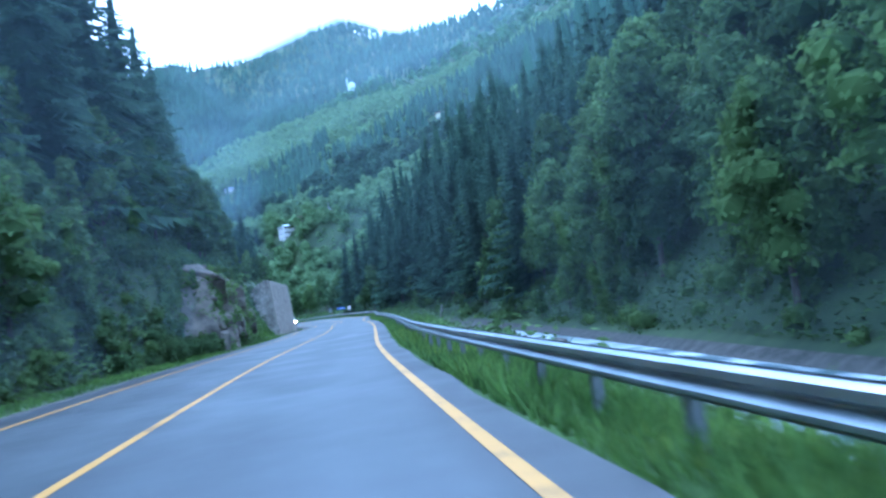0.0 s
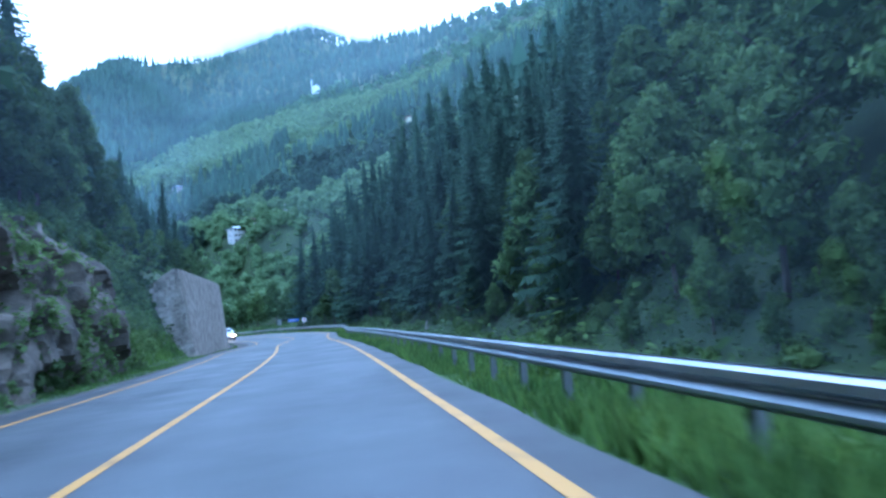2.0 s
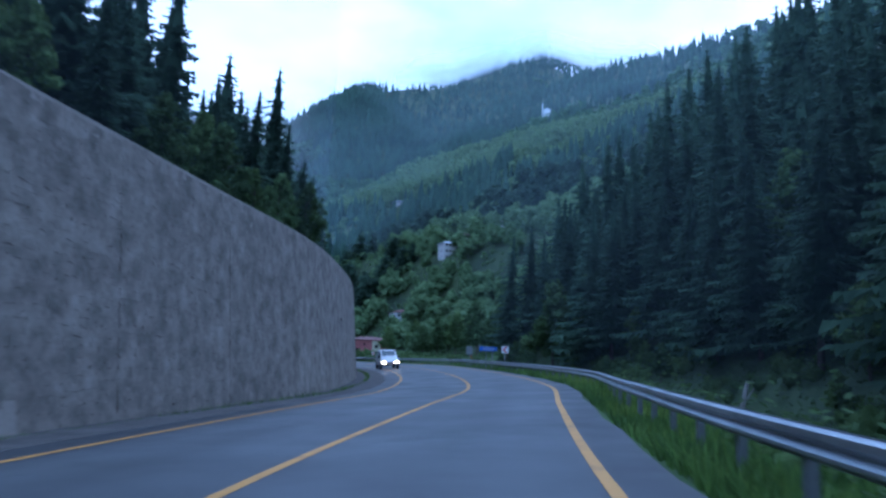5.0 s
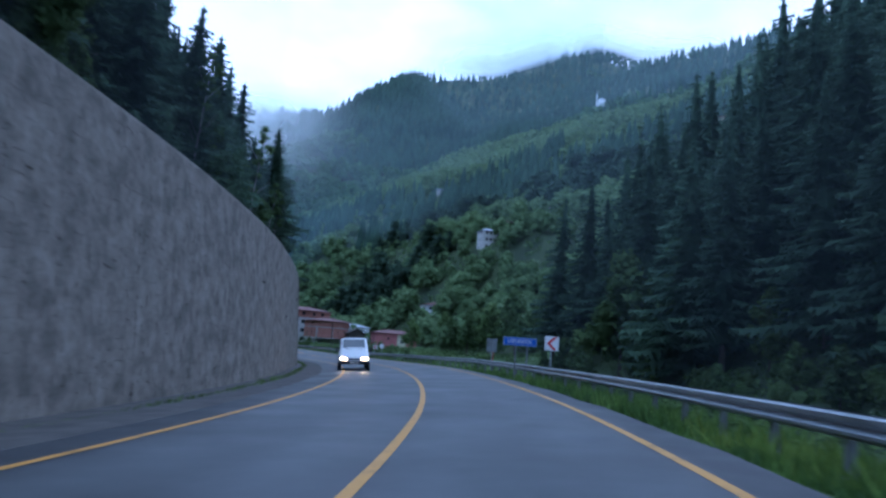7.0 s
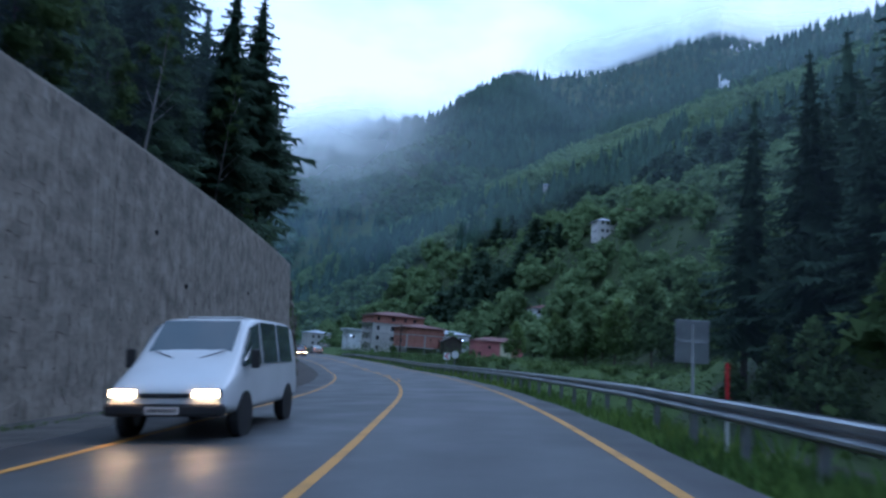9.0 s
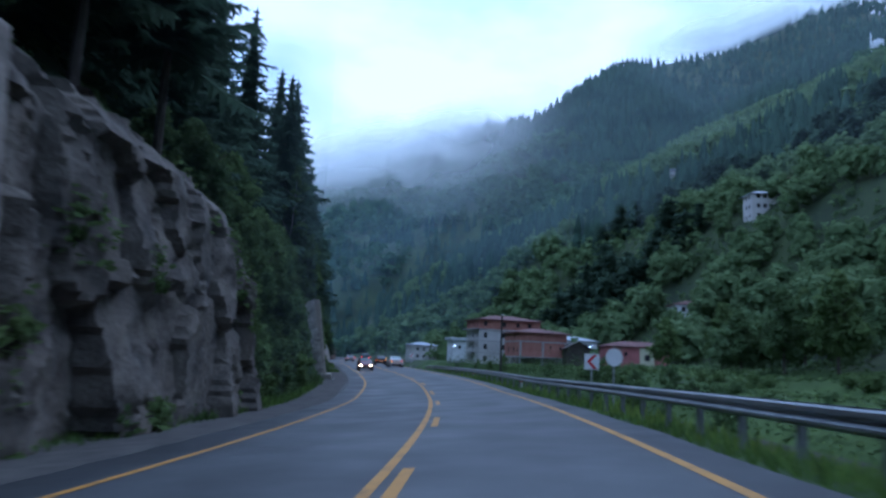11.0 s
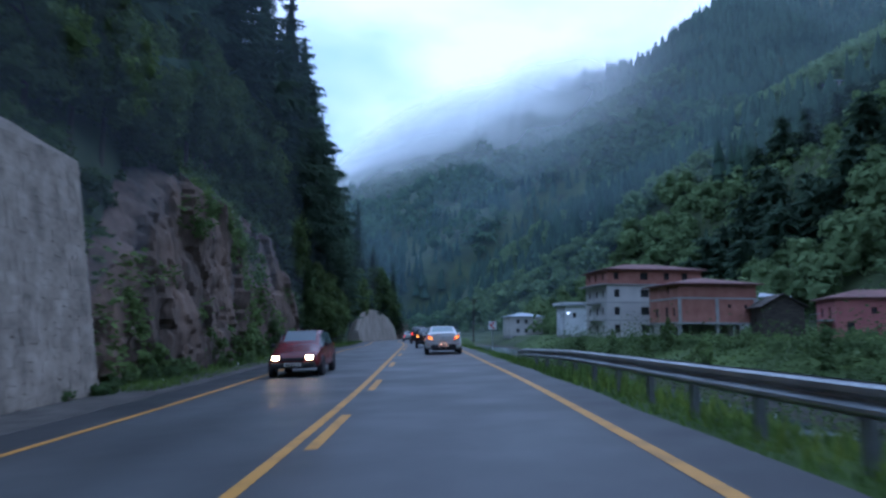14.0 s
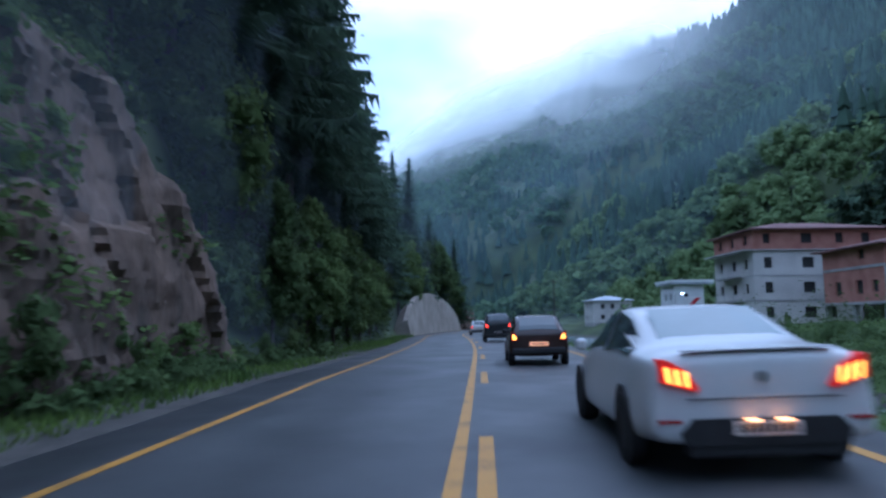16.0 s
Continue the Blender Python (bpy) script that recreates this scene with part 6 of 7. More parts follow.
chevron_sign(-14.7, 123.9, -1.22, 20, "white square sign with a red chevron on a post")
x, y = (float(v) for v in plan(212, 6.4))
chevron_sign(x, y, float(ground(212, 6.4)), 44, "white square sign with a red chevron near a bend")
x, y = (float(v) for v in plan(290, 6.6))
chevron_sign(x, y, float(ground(290, 6.6)), 50, "white square sign with a red chevron by the verge", 0.6, 1.9)


def sign_back(s, off, wide, tall, high, turn, label):
    x, y = (float(v) for v in plan(s, off))
    sg = empty("road_sign", pose(x, y, float(ground(s, off)), 0, 0, turn), label, "road sign")
    part("board", boxed(-wide / 2, -0.012, high - tall / 2, wide / 2, 0.012, high + tall / 2, bevel=0.006), M_STEEL, sg)
    part("bracket", boxed(-wide * 0.4, -0.035, high - 0.03, wide * 0.4, -0.013, high + 0.03), M_POST, sg)
    part("post", tube(bmesh.new(), (0, -0.06, -0.8), (0, -0.06, high + tall * 0.4), 0.035, 0.035, 8), M_POST, sg)


sign_back(165.3, 6.7, 0.76, 0.94, 2.15, 28, "grey back of a square road sign on a post")
rs = empty("round_sign", None, "round white road sign seen on a post", "road sign")
x, y = (float(v) for v in plan(209, 6.5))
rs.matrix_world = pose(x, y, float(ground(209, 6.5)), 0, 0, 44)
part("disc", tube(bmesh.new(), (0, -0.012, 1.9), (0, 0.012, 1.9), 0.32, 0.32, 24), M_SIGNWHITE, rs)
part("post", tube(bmesh.new(), (0, 0.05, -0.8), (0, 0.05, 2.1), 0.035, 0.035, 8), M_POST, rs)
for s in (228.0, 246.0):
    x, y = (float(v) for v in plan(s, 6.3))
    mk = empty("marker_post", pose(x, y, float(ground(s, 6.3)), 0, 0, 30), "slim white marker post with a red band", "marker post", "marker posts")
    part("shaft", boxed(-0.05, -0.04, -0.2, 0.05, 0.04, 0.62, bevel=0.01), M_SIGNWHITE, mk)
    part("band", boxed(-0.052, -0.042, 0.42, 0.052, 0.042, 0.54), M_SIGNRED, mk)

x, y = (float(v) for v in plan(161.5, 5.9))
pole = empty("snow_pole", pose(x, y, float(ground(161.5, 5.9)), 0, 0, 0), "thin roadside pole, red above and white below", "marker pole")
part("shaft", tube(bmesh.new(), (0, 0, -0.4), (0, 0, 0.75), 0.026, 0.026, 8), M_SIGNWHITE, pole)
part("red_top", tube(bmesh.new(), (0, 0, 0.75), (0, 0, 1.5), 0.027, 0.025, 8), M_SIGNRED, pole, "red upper half")

# ---- houses ----


def facade(bm, panes, frame_m, W, H, wins, depth=0.22):
    """A wall W x H in the plane x, z of frame_m (outside is -y) with true openings; the panes' rectangles are collected."""
    xs = sorted({0.0, W, *[w[0] for w in wins], *[w[2] for w in wins]})
    zs_ = sorted({0.0, H, *[w[1] for w in wins], *[w[3] for w in wins]})

    def vert(x, y, z):
        return bm.verts.new(frame_m @ Vector((x, y, z)))

    for a, b in zip(xs[:-1], xs[1:]):
        for c, d in zip(zs_[:-1], zs_[1:]):
            mx, mz = (a + b) / 2, (c + d) / 2
            if any(w[0] < mx < w[2] and w[1] < mz < w[3] for w in wins):
                continue
            bm.faces.new((vert(a, 0, c), vert(b, 0, c), vert(b, 0, d), vert(a, 0, d)))
    for x0, z0, x1, z1 in wins:
        for p, q in (((x0, z0), (x1, z0)), ((x1, z0), (x1, z1)), ((x1, z1), (x0, z1)), ((x0, z1), (x0, z0))):
            bm.faces.new((vert(p[0], 0, p[1]), vert(q[0], 0, q[1]), vert(q[0], depth, q[1]), vert(p[0], depth, p[1])))
        panes.append((frame_m, x0, z0, x1, z1, depth))


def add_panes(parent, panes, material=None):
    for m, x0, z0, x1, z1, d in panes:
        # the room's darkness is painted on this backing board
        w = part("window", boxed(x0 - 0.02, d - 0.02, z0 - 0.02, x1 + 0.02, d + 0.02, z1 + 0.02, m), material or M_INSHADE, parent)


def block(parent, name, W, D, z0, z1, material, front, left, right=(), back=()):
    """A storey or more as a box with openings; front along x at y=0, left at x=0."""
    bm, panes = bmesh.new(), []
    H = z1 - z0
    facade(bm, panes, Matrix.Translation((0, 0, z0)), W, H, front)
    facade(bm, panes, Matrix.Translation((0, D, z0)) @ pose(0, 0, 0, 0, 0, -90), D, H, left)
    facade(bm, panes, Matrix.Translation((W, 0, z0)) @ pose(0, 0, 0, 0, 0, 90), D, H, right)
    facade(bm, panes, Matrix.Translation((W, D, z0)) @ pose(0, 0, 0, 0, 0, 180), W, H, back)
    ob = part(name, bm, material, parent)
    add_panes(parent, panes)
    return ob


def hip_roof(parent, W, D, z, rise, over, material, thick=0.14):
    bm = bmesh.new()
    a = [(-over, -over), (W + over, -over), (W + over, D + over), (-over, D + over)]
    lo = [bm.verts.new((x, y, z)) for x, y in a]
    up = [bm.verts.new((x, y, z + thick)) for x, y in a]
    k = min(W, D) / 2
    r = [bm.verts.new((k, D / 2, z + rise)), bm.verts.new((max(W - k, k + 0.1), D / 2, z + rise))]
    bm.faces.new(list(reversed(lo)))
    for i in range(4):
        bm.faces.new((lo[i], lo[(i + 1) % 4], up[(i + 1) % 4], up[i]))
    bm.faces.new((up[0], up[1], r[1], r[0])), bm.faces.new((up[1], up[2], r[1])), bm.faces.new((up[2], up[3], r[0], r[1])), bm.faces.new((up[3], up[0], r[0]))
    return part("roof", bm, material, parent)


def gable_roof(parent, W, D, z, rise, over, material, thick=0.12):
    bm = bmesh.new()
    pts = [(-over, z - over * 0.25), (D / 2, z + rise), (D + over, z - over * 0.25), (D + over, z - over * 0.25 + thick), (D / 2, z + rise + thick), (-over, z - over * 0.25 + thick)]
    a = [bm.verts.new((-over, y, q)) for y, q in pts]
    b = [bm.verts.new((W + over, y, q)) for y, q in pts]
    for i in range(6):
        j = (i + 1) % 6
        bm.faces.new((a[i], a[j], b[j], b[i]))
    for q in (a, b):
        bm.faces.new((q[0], q[1], q[4], q[5])), bm.faces.new((q[1], q[2], q[3], q[4]))
    bmesh.ops.recalc_face_normals(bm, faces=bm.faces)
    part("roof", bm, material, parent)
    bm = bmesh.new()
    for x in (0.0, W):
        v = [bm.verts.new(p) for p in ((x, 0, z), (x, D, z), (x, D / 2, z + rise))]
        bm.faces.new(v)
    part("gable", bm, M_BRICK if material is M_ROOF else M_DARKWOOD, parent)


HOUSE_TURN = 40.0
# grey and red apartment house
A0 = (-126.3, 298.5)
apart_m = pose(A0[0], A0[1], -1.6, 0, 0, HOUSE_TURN + 10)
flat_a = empty("apartment_house", apart_m, "unfinished grey-rendered apartment house with red brick top floor", "house")
WA, DA = 16.0, 11.0
win = lambda x, z, w=1.0, h=1.15: (x, z, x + w, z + h)  # noqa: E731
front = [win(x, 0.9 + 2.85 * f, w, 1.25) for f in range(3) for x, w in ((1.2, 0.9), (5.6, 1.4), (8.6, 0.7), (12.2, 1.3))]
left = [win(x, 0.9 + 2.85 * f, w) for f in range(3) for x, w in ((1.5, 1.0), (5.0, 1.3), (8.5, 0.9))]
block(flat_a, "wall", WA, DA, 0, 8.6, M_RENDER, front, left, left, [])
block(flat_a, "brick_storey", WA, DA, 8.75, 11.0, M_BRICK, [win(x, 0.7, w) for x, w in ((1.2, 0.8), (5.6, 1.3), (9.6, 0.9), (12.6, 1.0))], [win(x, 0.7) for x in (1.5, 5.0, 8.5)])
for z in (2.80, 5.65):
    part("floor_band", boxed(-0.06, -0.06, z, WA + 0.06, -0.003, z + 0.16), M_CONCRETE, flat_a)
    part("floor_band", boxed(-0.06, -0.003, z, -0.003, DA, z + 0.16), M_CONCRETE, flat_a)
part("slab", boxed(-1.3, -0.25, 8.6, WA + 0.1, DA + 0.1, 8.75), M_CONCRETE, flat_a, "pale concrete slab")
for z in (2.8, 5.65):
    bal = part("balcony", boxed(-1.25, 3.0, z, -0.06, 8.5, z + 0.15), M_CONCRETE, flat_a)
    for yy in (3.05, 5.7, 8.4):
        part("rail_post", boxed(-1.22, yy, z + 0.15, -1.17, yy + 0.05, z + 1.0), M_POST, bal)
    part("hand_rail", boxed(-1.23, 3.0, z + 1.0, -1.16, 8.5, z + 1.05), M_POST, bal)
part("plinth", boxed(0.05, 0.05, -1.5, WA - 0.05, DA, 0.0), M_CONCRETE, flat_a)
hip_roof(flat_a, WA, DA, 11.0, 1.5, 0.7, M_ROOF)
# red brick house on columns
B0 = (-111.2, 291.8)
flat_b = empty("brick_house", pose(B0[0], B0[1], -2.35, 0, 0, HOUSE_TURN + 10), "unfinished red brick house raised on concrete columns", "house")
WB, DB = 11.4, 10.0
block(flat_b, "wall", WB, DB, 3.1, 6.3, M_BRICK, [win(7.2, 2.0, 0.5, 0.5), win(9.6, 2.0, 0.5, 0.5)], [win(2.0, 0.8, 1.1, 1.3), win(5.5, 0.8, 1.1, 1.3), win(8.0, 0.9, 0.9, 1.1)])
block(flat_b, "upper_wall", WB, DB, 6.55, 8.35, M_BRICK, [], [win(6.2, 0.7, 0.9, 0.9)])
part("slab", boxed(-0.5, -0.4, 2.85, WB + 0.2, DB + 0.1, 3.1), M_CONCRETE, flat_b, "pale concrete floor slab")
part("beam", boxed(-0.08, -0.08, 6.3, WB + 0.08, DB + 0.05, 6.55), M_CONCRETE, flat_b)
for cx, cy in ((0.0, 0.0), (5.4, 0.0), (11.0, 0.0), (0.0, 4.8), (0.0, 9.6), (5.4, 4.8), (11.0, 4.8)):
    part("column", boxed(cx - 0.05, cy - 0.05, -2.0, cx + 0.4, cy + 0.4, 2.85), M_CONCRETE, flat_b)
for cx in (0.0, 5.4, 11.0):
    part("wall_pier", boxed(cx - 0.04, -0.06, 3.1, cx + 0.42, -0.003, 6.3), M_CONCRETE, flat_b)
part("back_wall", boxed(3.0, 6.5, -1.5, WB, 6.8, 2.85), M_RENDER, flat_b)
part("light_panel", boxed(1.5, 5.8, 0.4, 2.9, 5.9, 2.4), M_WHITEWALL, flat_b)
hip_roof(flat_b, WB, DB, 8.35, 1.3, 0.8, M_ROOF)
# pink house with a cream bay
pink = empty("pink_house", pose(-92.9, 296.3, -1.6, 0, 0, 32), "long pink plastered house with a cream middle bay", "house")
block(pink, "wall", 13.5, 7.5, 0, 5.2, M_PINK, [win(1.2, 1.2, 0.9, 1.1), win(4.0, 3.3, 0.7, 0.8)], [win(1.6, 3.0, 1.2, 1.2), win(4.8, 3.0, 1.0, 1.2), win(2.0, 0.8, 1.2, 1.2)])
part("bay", boxed(7.2, -0.35, 0.2, 10.2, -0.003, 5.0), M_CREAM, pink, "cream plastered bay")
part("window", boxed(8.2, -0.372, 2.4, 9.3, -0.353, 3.6), M_INSHADE, pink)
part("balcony", boxed(-1.4, 1.0, 2.4, -0.003, 6.0, 2.6), M_CONCRETE, pink)
part("hand_rail", boxed(-1.4, 1.0, 3.3, -1.32, 6.0, 3.38), M_POST, pink)
part("plinth", boxed(0.05, 0.05, -1.8, 13.4, 7.4, 0), M_CONCRETE, pink)
hip_roof(pink, 13.5, 7.5, 5.2, 1.3, 0.6, M_ROOF)
# dark shed
shed = empty("timber_shed", pose(-104.3, 299.2, -0.5, 0, 0, -55), "dark timber shed with a pitched roof", "shed")
block(shed, "wall", 6.0, 5.0, -1.2, 3.2, M_DARKWOOD, [win(2.0, 2.1, 1.0, 1.0)], [])
gable_roof(shed, 6.0, 5.0, 3.2, 1.6, 0.5, M_DARKWOOD)
# white house
hut = empty("white_house", pose(-152.6, 325.4, -1.1, 0, 0, 50), "small white house with a flat grey sheet roof", "house")
block(hut, "wall", 5.0, 7.0, 0, 6.2, M_WHITEWALL, [win(1.6, 3.6, 0.8, 1.1)], [win(2.0, 3.6, 1.0, 1.1), win(4.6, 3.6, 1.0, 1.1)])
part("roof", boxed(-0.7, -0.7, 6.2, 6.5, 7.6, 6.5), M_GREYROOF, hut)
part("roof_edge", boxed(-0.75, -0.75, 6.5, 6.55, 7.65, 6.95), M_WHITEWALL, hut)
part("plinth", boxed(0.05, 0.05, -1.5, 4.95, 6.9, 0), M_CONCRETE, hut)


def land(x, y):
    """Height of the ground at world x, y."""
    tail = [(-400.0, LINE_P[0] - 400 * LINE_T[0])] + [(float(LINE_S[k]), LINE_P[k]) for k in range(0, len(LINE_S), 4)] + [(END + k, LINE_P[-1] + k * LINE_T[-1]) for k in range(10, 1400, 10)]
    p = np.array([q for _, q in tail])
    k = int(((p - (x, y)) ** 2).sum(1).argmin())
    s = tail[k][0]
    tx, ty = (float(v) for v in way(s))
    e = np.array((x, y)) - p[k]
    return float(ground(s + float(e @ (tx, ty)), float(e[0] * ty - e[1] * tx)))


def small_house(x, y, z, turn, W, D, H, wall, roof, label, rise=1.4, floors=2):
    z = land(x, y) + 1.0 if z > 2 else z
    hs = empty("house", pose(x, y, z, 0, 0, turn), label, "house")
    ws = [win(W * k / 4 - 0.5, 0.9 + 2.7 * f, 1.0, 1.2) for f in range(floors) for k in (1, 2, 3)]
    wd = [win(D * k / 3 - 0.5, 0.9 + 2.7 * f, 1.0, 1.2) for f in range(floors) for k in (1, 2)]
    block(hs, "wall", W, D, 0, H, wall, ws, wd, wd, ws)
    part("plinth", boxed(0.05, 0.05, -4.0, W - 0.05, D - 0.05, 0), M_CONCRETE, hs)
    hip_roof(hs, W, D, H, rise, 0.6, roof)
    return hs


small_house(-198, 363, -1.5, 52, 10, 9, 5.6, M_RENDER, M_GREYROOF, "pale village house with a grey roof", 1.4, 2)
small_house(-118, 322, 0.0, 42, 12, 9, 5.6, M_WHITEWALL, M_GREYROOF, "white house with a grey sheet roof behind trees", 1.3, 2)
small_house(-74, 352, 42.0, 35, 7, 6, 7.5, M_RENDER, M_GREYROOF, "tall pale house among trees on the hillside", 1.5, 3)
small_house(-67, 356, 44.0, 30, 5, 5, 4.6, M_RENDER, M_ROOF, "pale house beside trees on the hillside", 1.4, 2)
small_house(-143, 500, 86.0, 35, 7, 5, 4.4, M_RENDER, M_GREYROOF, "pale hillside village house", 1.4, 2)
small_house(-160, 505, 86.0, 20, 6, 6, 4.6, M_WHITEWALL, M_GREYROOF, "white hillside village house", 1.4, 2)
small_house(-126, 515, 93.0, 30, 7, 6, 4.6, M_RENDER, M_GREYROOF, "grey hillside village house", 1.4, 2)
small_house(18, 420, 112.0, 10, 12, 6, 3.0, M_CREAM, M_ROOF, "low cream house beside a clearing", 1.6, 1)
small_house(-48, 352, 45.0, 20, 8, 7, 5.2, M_RENDER, M_ROOF, "small grey hillside house under trees", 1.4, 2)
small_house(-90, 335, 12.0, 30, 9, 8, 5.4, M_WHITEWALL, M_ROOF, "house half hidden by trees", 1.4, 2)

mosque = empty("mosque", pose(-57, 693, land(-57, 693) + 7, 0, 0, 10) @ Matrix.Scale(0.68, 4), "small white hillside mosque with one slender minaret", "mosque")
part("prayer_hall", boxed(-4.5, -4, -8, 4.5, 4, 4.6, bevel=0.2), M_WHITEWALL, mosque)
bm = bmesh.new()
bmesh.ops.create_uvsphere(bm, u_segments=16, v_segments=8, radius=3.0, matrix=Matrix.Translation((0, 0, 4.6)))
part("dome", bm, M_GREYROOF, mosque)
part("minaret", tube(bmesh.new(), (-6.2, 0, -8), (-6.2, 0, 13), 0.9, 0.7, 10), M_WHITEWALL, mosque)
part("gallery", tube(bmesh.new(), (-6.2, 0, 9.6), (-6.2, 0, 10.3), 1.15, 1.25, 10), M_WHITEWALL, mosque)
part("spire", tube(bmesh.new(), (-6.2, 0, 13), (-6.2, 0, 16.5), 0.75, 0.04, 10), M_GREYROOF, mosque)

# ---- lamps, poles, clutter ----


def street_lamp(x, y, z, high, label="slim street lamp with a lit cool white head"):
    z = land(x, y) + 0.5 if z > 2 else z
    lp = empty("street_lamp", pose(x, y, z, 0, 0, 40), label, "street lamp", "lit street lamps")
    part("pole", tube(bmesh.new(), (0, 0, -1.5), (0, 0, high), 0.07, 0.045, 8), M_POST, lp)
    part("arm", tube(bmesh.new(), (0, 0, high - 0.05), (0.9, 0, high + 0.15), 0.035, 0.03, 6), M_POST, lp)
    hd = part("lamp_head", boxed(0.75, -0.12, high + 0.10, 1.35, 0.12, high + 0.2, bevel=0.03), M_POST, lp)
    part("lit_lens", boxed(0.8, -0.1, high + 0.04, 1.3, 0.1, high + 0.102), M_LAMP, hd)


street_lamp(-101.4, 305.2, -1.5, 5.2)
street_lamp(-148.0, 318.0, -1.8, 5.0)
street_lamp(-340, 627, 90, 6.0)
street_lamp(-374, 652, 89, 6.0)
street_lamp(-420, 600, 40, 6.0)
street_lamp(-689, 855, 70, 7.0)
street_lamp(-131, 505, 84, 6.0)
street_lamp(-146, 521, 94, 6.0)
street_lamp(-262, 466, 30, 6.0)
post_x, post_y = (float(v) for v in plan(238.2, 6.9))
near_post = empty("wooden_post", pose(post_x, post_y, float(ground(238.2, 6.9)), 0, 0, 20), "tall weathered brown wooden post behind the rail", "post")
part("shaft", tube(bmesh.new(), (0, 0, -0.6), (0, 0, 5.6), 0.09, 0.075, 10), M_DARKWOOD, near_post)
part("cap", tube(bmesh.new(), (0, 0, 5.6), (0, 0, 5.66), 0.09, 0.04, 10), M_POST, near_post)
for x, y, z, tall in ((-176.0, 322.0, -1.8, 9.0), (-64.0, 286.0, 0.5, 9.0)):
    up = empty("utility_pole", pose(x, y, z, 0, 0, 45), "weathered wooden utility pole with a crossarm", "utility pole", "utility poles")
    part("pole", tube(bmesh.new(), (0, 0, -1.2), (0, 0, tall), 0.16, 0.10, 8), M_DARKWOOD, up)
    part("crossarm", boxed(-0.8, -0.05, tall - 0.6, 0.8, 0.05, tall - 0.48), M_DARKWOOD, up)
    for k in (-0.7, 0.0, 0.7):
        part("insulator", tube(bmesh.new(), (k, 0, tall - 0.48), (k, 0, tall - 0.32), 0.04, 0.03, 6), M_SIGNWHITE, up)
stub = empty("broken_snag", pose(2.7, 116.3, float(ground(136, 19.5)), 0, 8, 0), "pale broken tree snag on the far river bank", "tree snag")
part("stem", tube(bmesh.new(), (0, 0, -1.0), (0.3, 0, 3.4), 0.30, 0.12, 7), M_PALEBARK, stub)
part("splinter", tube(bmesh.new(), (0.1, 0, 1.5), (0.8, 0.1, 3.0), 0.12, 0.03, 6), M_PALEBARK, stub)
lit_rng = random.Random(12)
for s, o in ((246.5, -6.6), (262, -6.7), (270, -6.5), (243, -6.2), (276, -6.6)):
    bm = bmesh.new()
    bmesh.ops.create_icosphere(bm, subdivisions=1, radius=0.09)
    for v in bm.verts:
        v.co = Vector((v.co.x * lit_rng.uniform(0.6, 1.8), v.co.y * lit_rng.uniform(0.6, 1.4), v.co.z * lit_rng.uniform(0.3, 0.8)))
    ob = part("litter", bm, M_LITTER)
    x, y = (float(v) for v in plan(s, o))
    ob.matrix_world = pose(x, y, float(ground(s, o)) + 0.03, 0, 0, lit_rng.uniform(0, 180))
    tagged(ob, "crumpled white litter on the road shoulder", "litter", "litter along the shoulder")
for k in range(60):
    s, o = lit_rng.uniform(-5, 230), lit_rng.uniform(9.8, 17.8)
    r = lit_rng.uniform(0.25, 0.8)
    bm = bmesh.new()
    bmesh.ops.create_icosphere(bm, subdivisions=2, radius=r)
    for v in bm.verts:
        v.co = v.co * (0.85 + 0.35 * noise.noise(v.co * 1.7 + Vector((k, 0, 0))))
        v.co.z *= 0.65
    ob = part("boulder", bm, M_ROCK)
    x, y = (float(v) for v in plan(s, o))
    ob.matrix_world = pose(x, y, float(np.interp(s, LEVEL_S, LEVEL_Z)) - 2.85, 0, 0, lit_rng.uniform(0, 360))
    tagged(ob, "grey river boulder in the white water", "boulder", "boulders in the river")

# drain holes of the second wall, then the first: plugs with inner shade painted near-black
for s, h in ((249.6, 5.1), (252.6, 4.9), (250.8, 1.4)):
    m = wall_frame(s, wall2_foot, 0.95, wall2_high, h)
    part("drain_hole", tube(bmesh.new(), m @ Vector((0, 0.056, 0)), m @ Vector((0, -0.085, 0)), 0.13, 0.13, 12), M_INSHADE, wall_2)
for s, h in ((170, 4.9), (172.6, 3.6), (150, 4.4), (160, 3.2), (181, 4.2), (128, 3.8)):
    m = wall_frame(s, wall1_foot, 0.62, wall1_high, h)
    part("drain_hole", tube(bmesh.new(), m @ Vector((0, 0.056, 0)), m @ Vector((0, -0.085, 0)), 0.07, 0.07, 10), M_INSHADE, wall_1)
lay_stones(wall_1, 97.8, 195, wall1_foot, 0.62, wall1_high, 116, 150, 71)
lay_stones(wall_2, 244.4, 257.9, wall2_foot, 0.95, wall2_high, 241, 260, 72)
end_stones(end_1, END_M, END_1, 73)
end_stones(end_2, road_pose(244.4, -6.85), END_2, 74)

# ---- mist ----


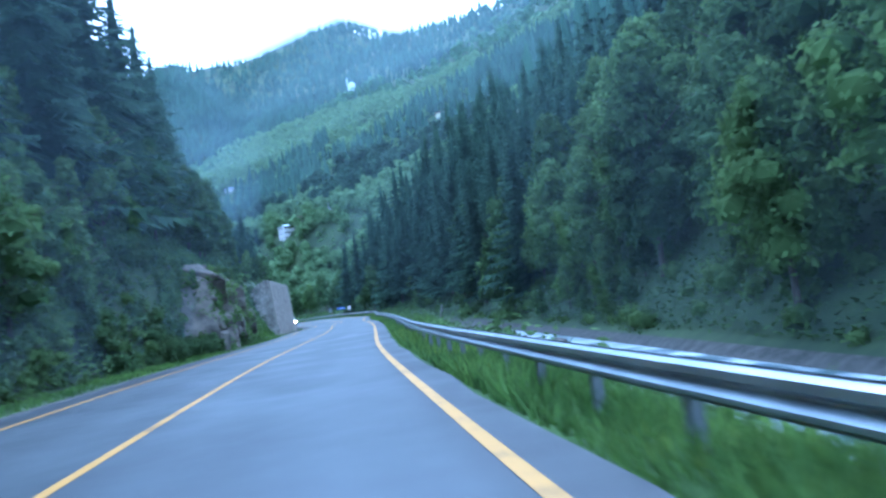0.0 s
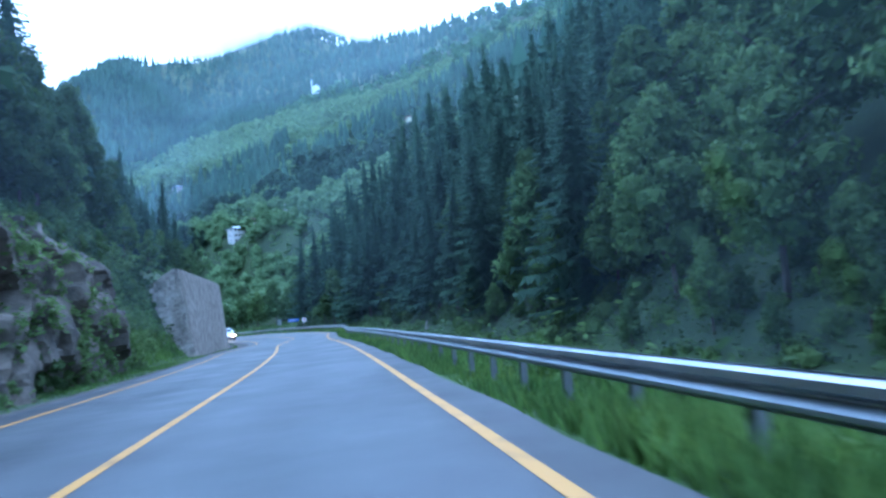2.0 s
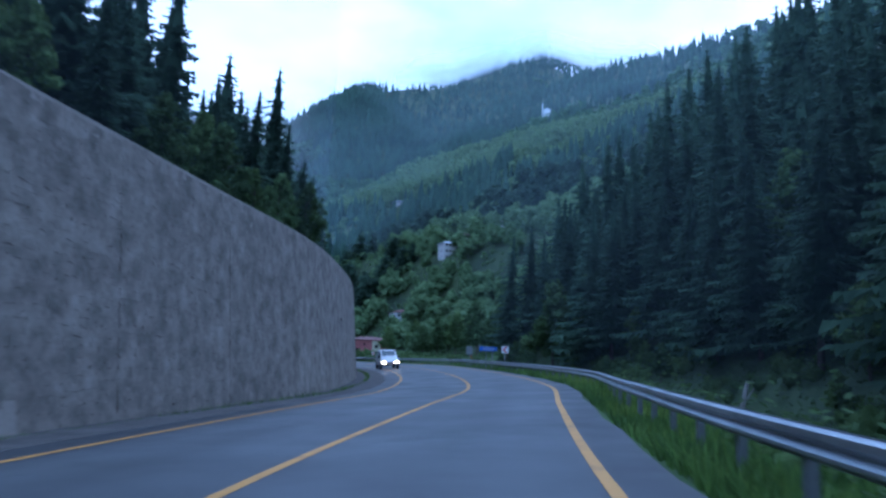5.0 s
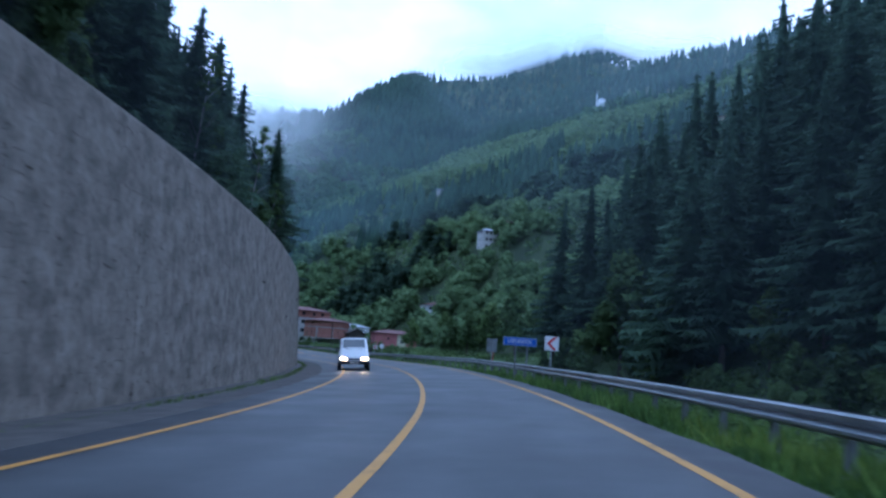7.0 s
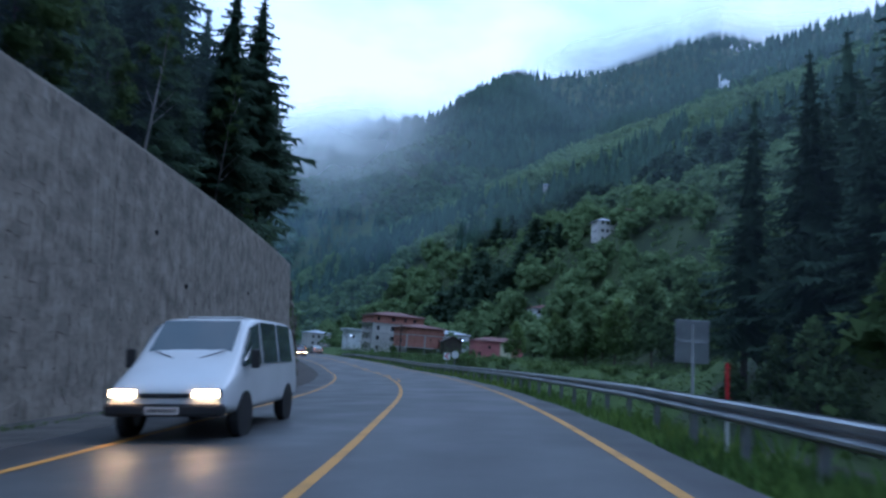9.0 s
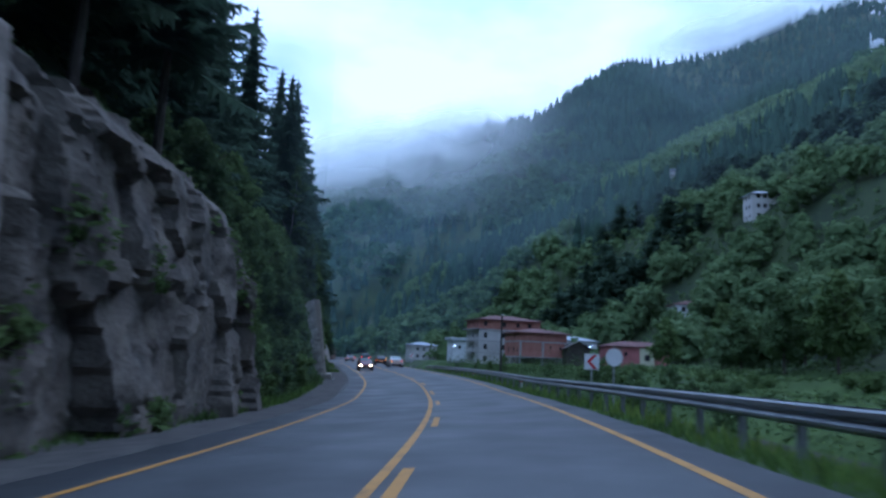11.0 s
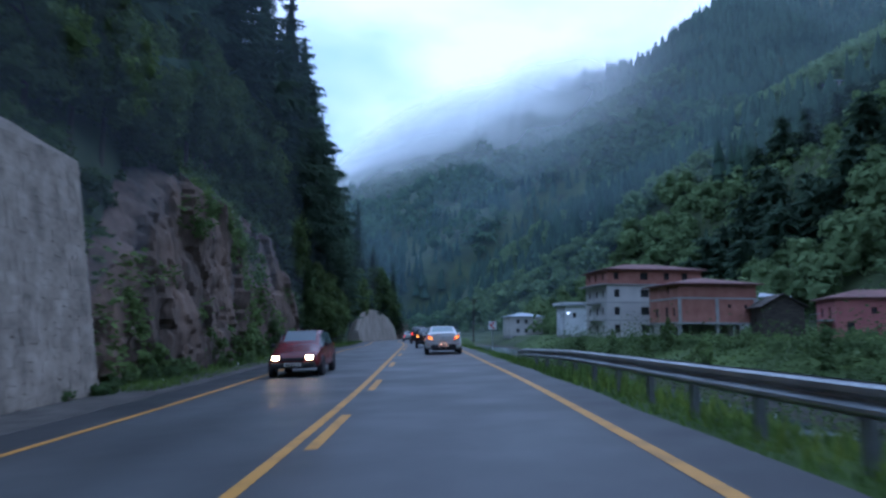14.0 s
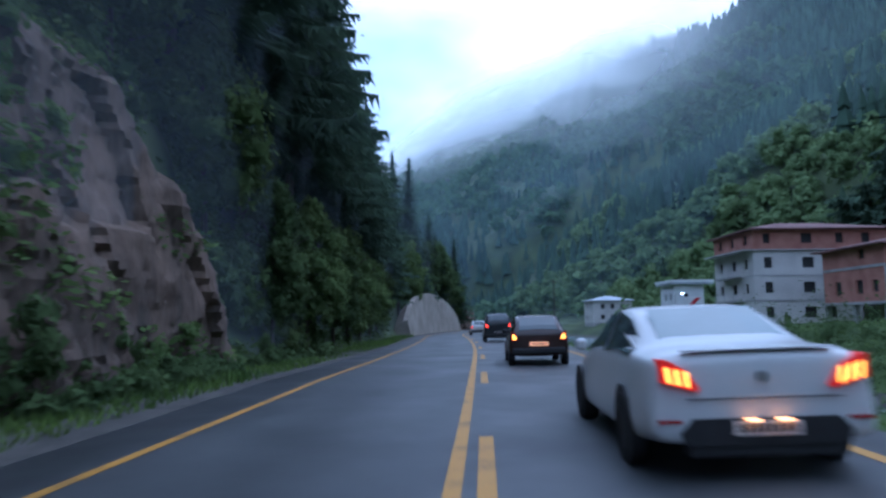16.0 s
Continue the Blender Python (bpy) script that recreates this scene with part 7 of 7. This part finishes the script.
def mist_material(name, amount, scale, low, high, tint=(0.72, 0.88, 1.0, 1)):
    m = bpy.data.materials.new(name)
    m.use_nodes = True
    n, k = m.node_tree.nodes, m.node_tree.links
    n.clear()
    out = n.new("ShaderNodeOutputMaterial")
    dif, tra, add, clear, mix = n.new("ShaderNodeBsdfDiffuse"), n.new("ShaderNodeBsdfTranslucent"), n.new("ShaderNodeMixShader"), n.new("ShaderNodeBsdfTransparent"), n.new("ShaderNodeMixShader")
    for node in (dif, tra):
        node.inputs[0].default_value = tint
    k.new(dif.outputs[0], add.inputs[1]), k.new(tra.outputs[0], add.inputs[2])
    at = n.new("ShaderNodeAttribute")
    at.attribute_name = "veil"
    co = n.new("ShaderNodeNewGeometry")
    nz = n.new("ShaderNodeTexNoise")
    nz.inputs["Scale"].default_value, nz.inputs["Detail"].default_value, nz.inputs["Roughness"].default_value = scale, 3.0, 0.5
    k.new(co.outputs["Position"], nz.inputs["Vector"])
    mr = n.new("ShaderNodeMapRange")
    mr.inputs["From Min"].default_value, mr.inputs["From Max"].default_value = low, high
    k.new(nz.outputs[0], mr.inputs["Value"])
    mul, mul2 = n.new("ShaderNodeMath"), n.new("ShaderNodeMath")
    mul.operation = mul2.operation = "MULTIPLY"
    mul2.inputs[1].default_value = amount
    k.new(at.outputs["Fac"], mul.inputs[0]), k.new(mr.outputs[0], mul.inputs[1]), k.new(mul.outputs[0], mul2.inputs[0])
    k.new(mul2.outputs[0], mix.inputs[0]), k.new(clear.outputs[0], mix.inputs[1]), k.new(add.outputs[0], mix.inputs[2])
    k.new(mix.outputs[0], out.inputs[0])
    return m


M_THIN = mist_material("thin_mist", 0.06, 0.006, 0.25, 0.62)
M_CLOUD = mist_material("cloud_mist", 0.94, 0.006, 0.14, 0.46, (0.98, 1.0, 0.99, 1))
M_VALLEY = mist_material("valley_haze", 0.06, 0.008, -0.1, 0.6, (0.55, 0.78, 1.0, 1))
# bluish lens glare over dark foliage, put into a sheet's colour
M_GLAREVEIL = mist_material("painted_glare_veil", 0.105, 0.02, -0.3, 0.6, (0.66, 0.82, 1.0, 1))


def mist_sheet(name, line, low, high, density, material, label, rows=14, cols=90, sway=18.0, seed=1):
    """A wavy veil of mist over a plan line, with a soft density that falls off towards its edges."""
    line = np.array(line, float)
    d = np.r_[0, np.cumsum(np.linalg.norm(np.diff(line[:, :2], axis=0), axis=1))]
    u = np.linspace(0, d[-1], cols)
    cx, cy = np.interp(u, d, line[:, 0]), np.interp(u, d, line[:, 1])
    lo, hi = (np.interp(u, np.linspace(0, d[-1], len(q)) if len(q) != len(d) else d, q) for q in (low, high))
    t = np.linspace(0, 1, rows)
    X = cx[:, None] + sway * wobble(u[:, None] * 0.02, t[None] * 3, 1.0, seed)
    Y = cy[:, None] + sway * wobble(u[:, None] * 0.02, t[None] * 3, 1.0, seed + 1)
    Z = lo[:, None] + (hi - lo)[:, None] * t[None]
    dens = density(u[:, None] / d[-1], t[None]) + 0 * X
    c = rows
    i, j = np.meshgrid(np.arange(cols - 1), np.arange(rows - 1), indexing="ij")
    a = (i * c + j).ravel()
    me = raw_mesh(name, np.c_[X.ravel(), Y.ravel(), Z.ravel()], np.c_[a, a + 1, a + c + 1, a + c], material)
    me.attributes.new("veil", "FLOAT", "POINT").data.foreach_set("value", dens.ravel().astype(np.float32))
    me.polygons.foreach_set("use_smooth", [True] * len(me.polygons))
    ob = new(name, me)
    ob.visible_shadow = False
    return tagged(ob, label, "mist", kind="stuff")


def ends(u, k=0.12):
    return smooth(0, k, u) * smooth(0, k, 1 - u)


def offset_line(s0, s1, off, n=24):
    ss = np.linspace(s0, s1, n)
    x, y = plan(ss, off + 0 * ss)
    return np.c_[x, y]


for off, top, seed in ((110, 150, 1), (220, 270, 2), (390, 420, 3)):
    mist_sheet("mist_veil", offset_line(150, 1500, off), [0, 0], [top, top * 0.8], lambda u, t: smooth(0, 0.1, u) * smooth(0, 0.25, 1 - t) * smooth(0, 0.08, t), M_THIN,
               "thin blue-white mist hanging in the valley", seed=seed)
# added veils beside the road that brighten the dark trees behind them
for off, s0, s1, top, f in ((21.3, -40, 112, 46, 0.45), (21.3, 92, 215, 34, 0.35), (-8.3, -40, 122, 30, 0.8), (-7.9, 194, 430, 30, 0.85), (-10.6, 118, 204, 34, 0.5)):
    mist_sheet("mist_veil", offset_line(s0, s1, off), [-3, -3], [top, top], lambda u, t, f=f: f * ends(u, 0.3) * smooth(0, 0.3, 1 - t), M_GLAREVEIL, "faint blue veil added to lift the darkness of the trees", sway=1.0, seed=50)
# haze across the valley's far end, its blue put into see-through sheets
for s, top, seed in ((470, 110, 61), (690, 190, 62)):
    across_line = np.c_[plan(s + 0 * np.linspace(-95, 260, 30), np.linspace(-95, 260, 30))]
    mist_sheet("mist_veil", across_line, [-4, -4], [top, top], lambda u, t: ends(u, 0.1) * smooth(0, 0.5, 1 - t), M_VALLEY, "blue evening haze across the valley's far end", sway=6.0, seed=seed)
R = np.array(RIDGE, float)
# a thick bank on the lower end of the ridge, thin rags about the peak
for k, near in enumerate((40, 110, 180, 250)):
    line = R[9:]
    z = line[:, 2]
    mist_sheet("cloud_bank", line[:, :2] + near * np.array([0.5, -0.87]), z - 62 - 0.50 * near, z + 56 - 0.5 * near, lambda u, t, k=k: (0.95, 0.8, 0.6, 0.32)[k] * smooth(0.05, 0.24, u) * smooth(0, 0.6, t) * smooth(0, 0.5, 1 - t), M_CLOUD,
               "white cloud bank clinging to the low end of the ridge", seed=10 + 3 * k, cols=110, sway=5.0)
for k, near in enumerate((14, -25)):
    line = R[3:10]
    z = line[:, 2] + (0, 12)[k]
    mist_sheet("cloud_bank", line[:, :2] + near * np.array([0.2, -0.98]), z - (22, 55)[k], z + (26, 60)[k], lambda u, t: ends(u, 0.2) * smooth(0, 0.5, t) * smooth(0, 0.5, 1 - t), M_CLOUD,
               "thin rags of cloud about the mountain peak", seed=40 + 3 * k, cols=140, sway=6.0)
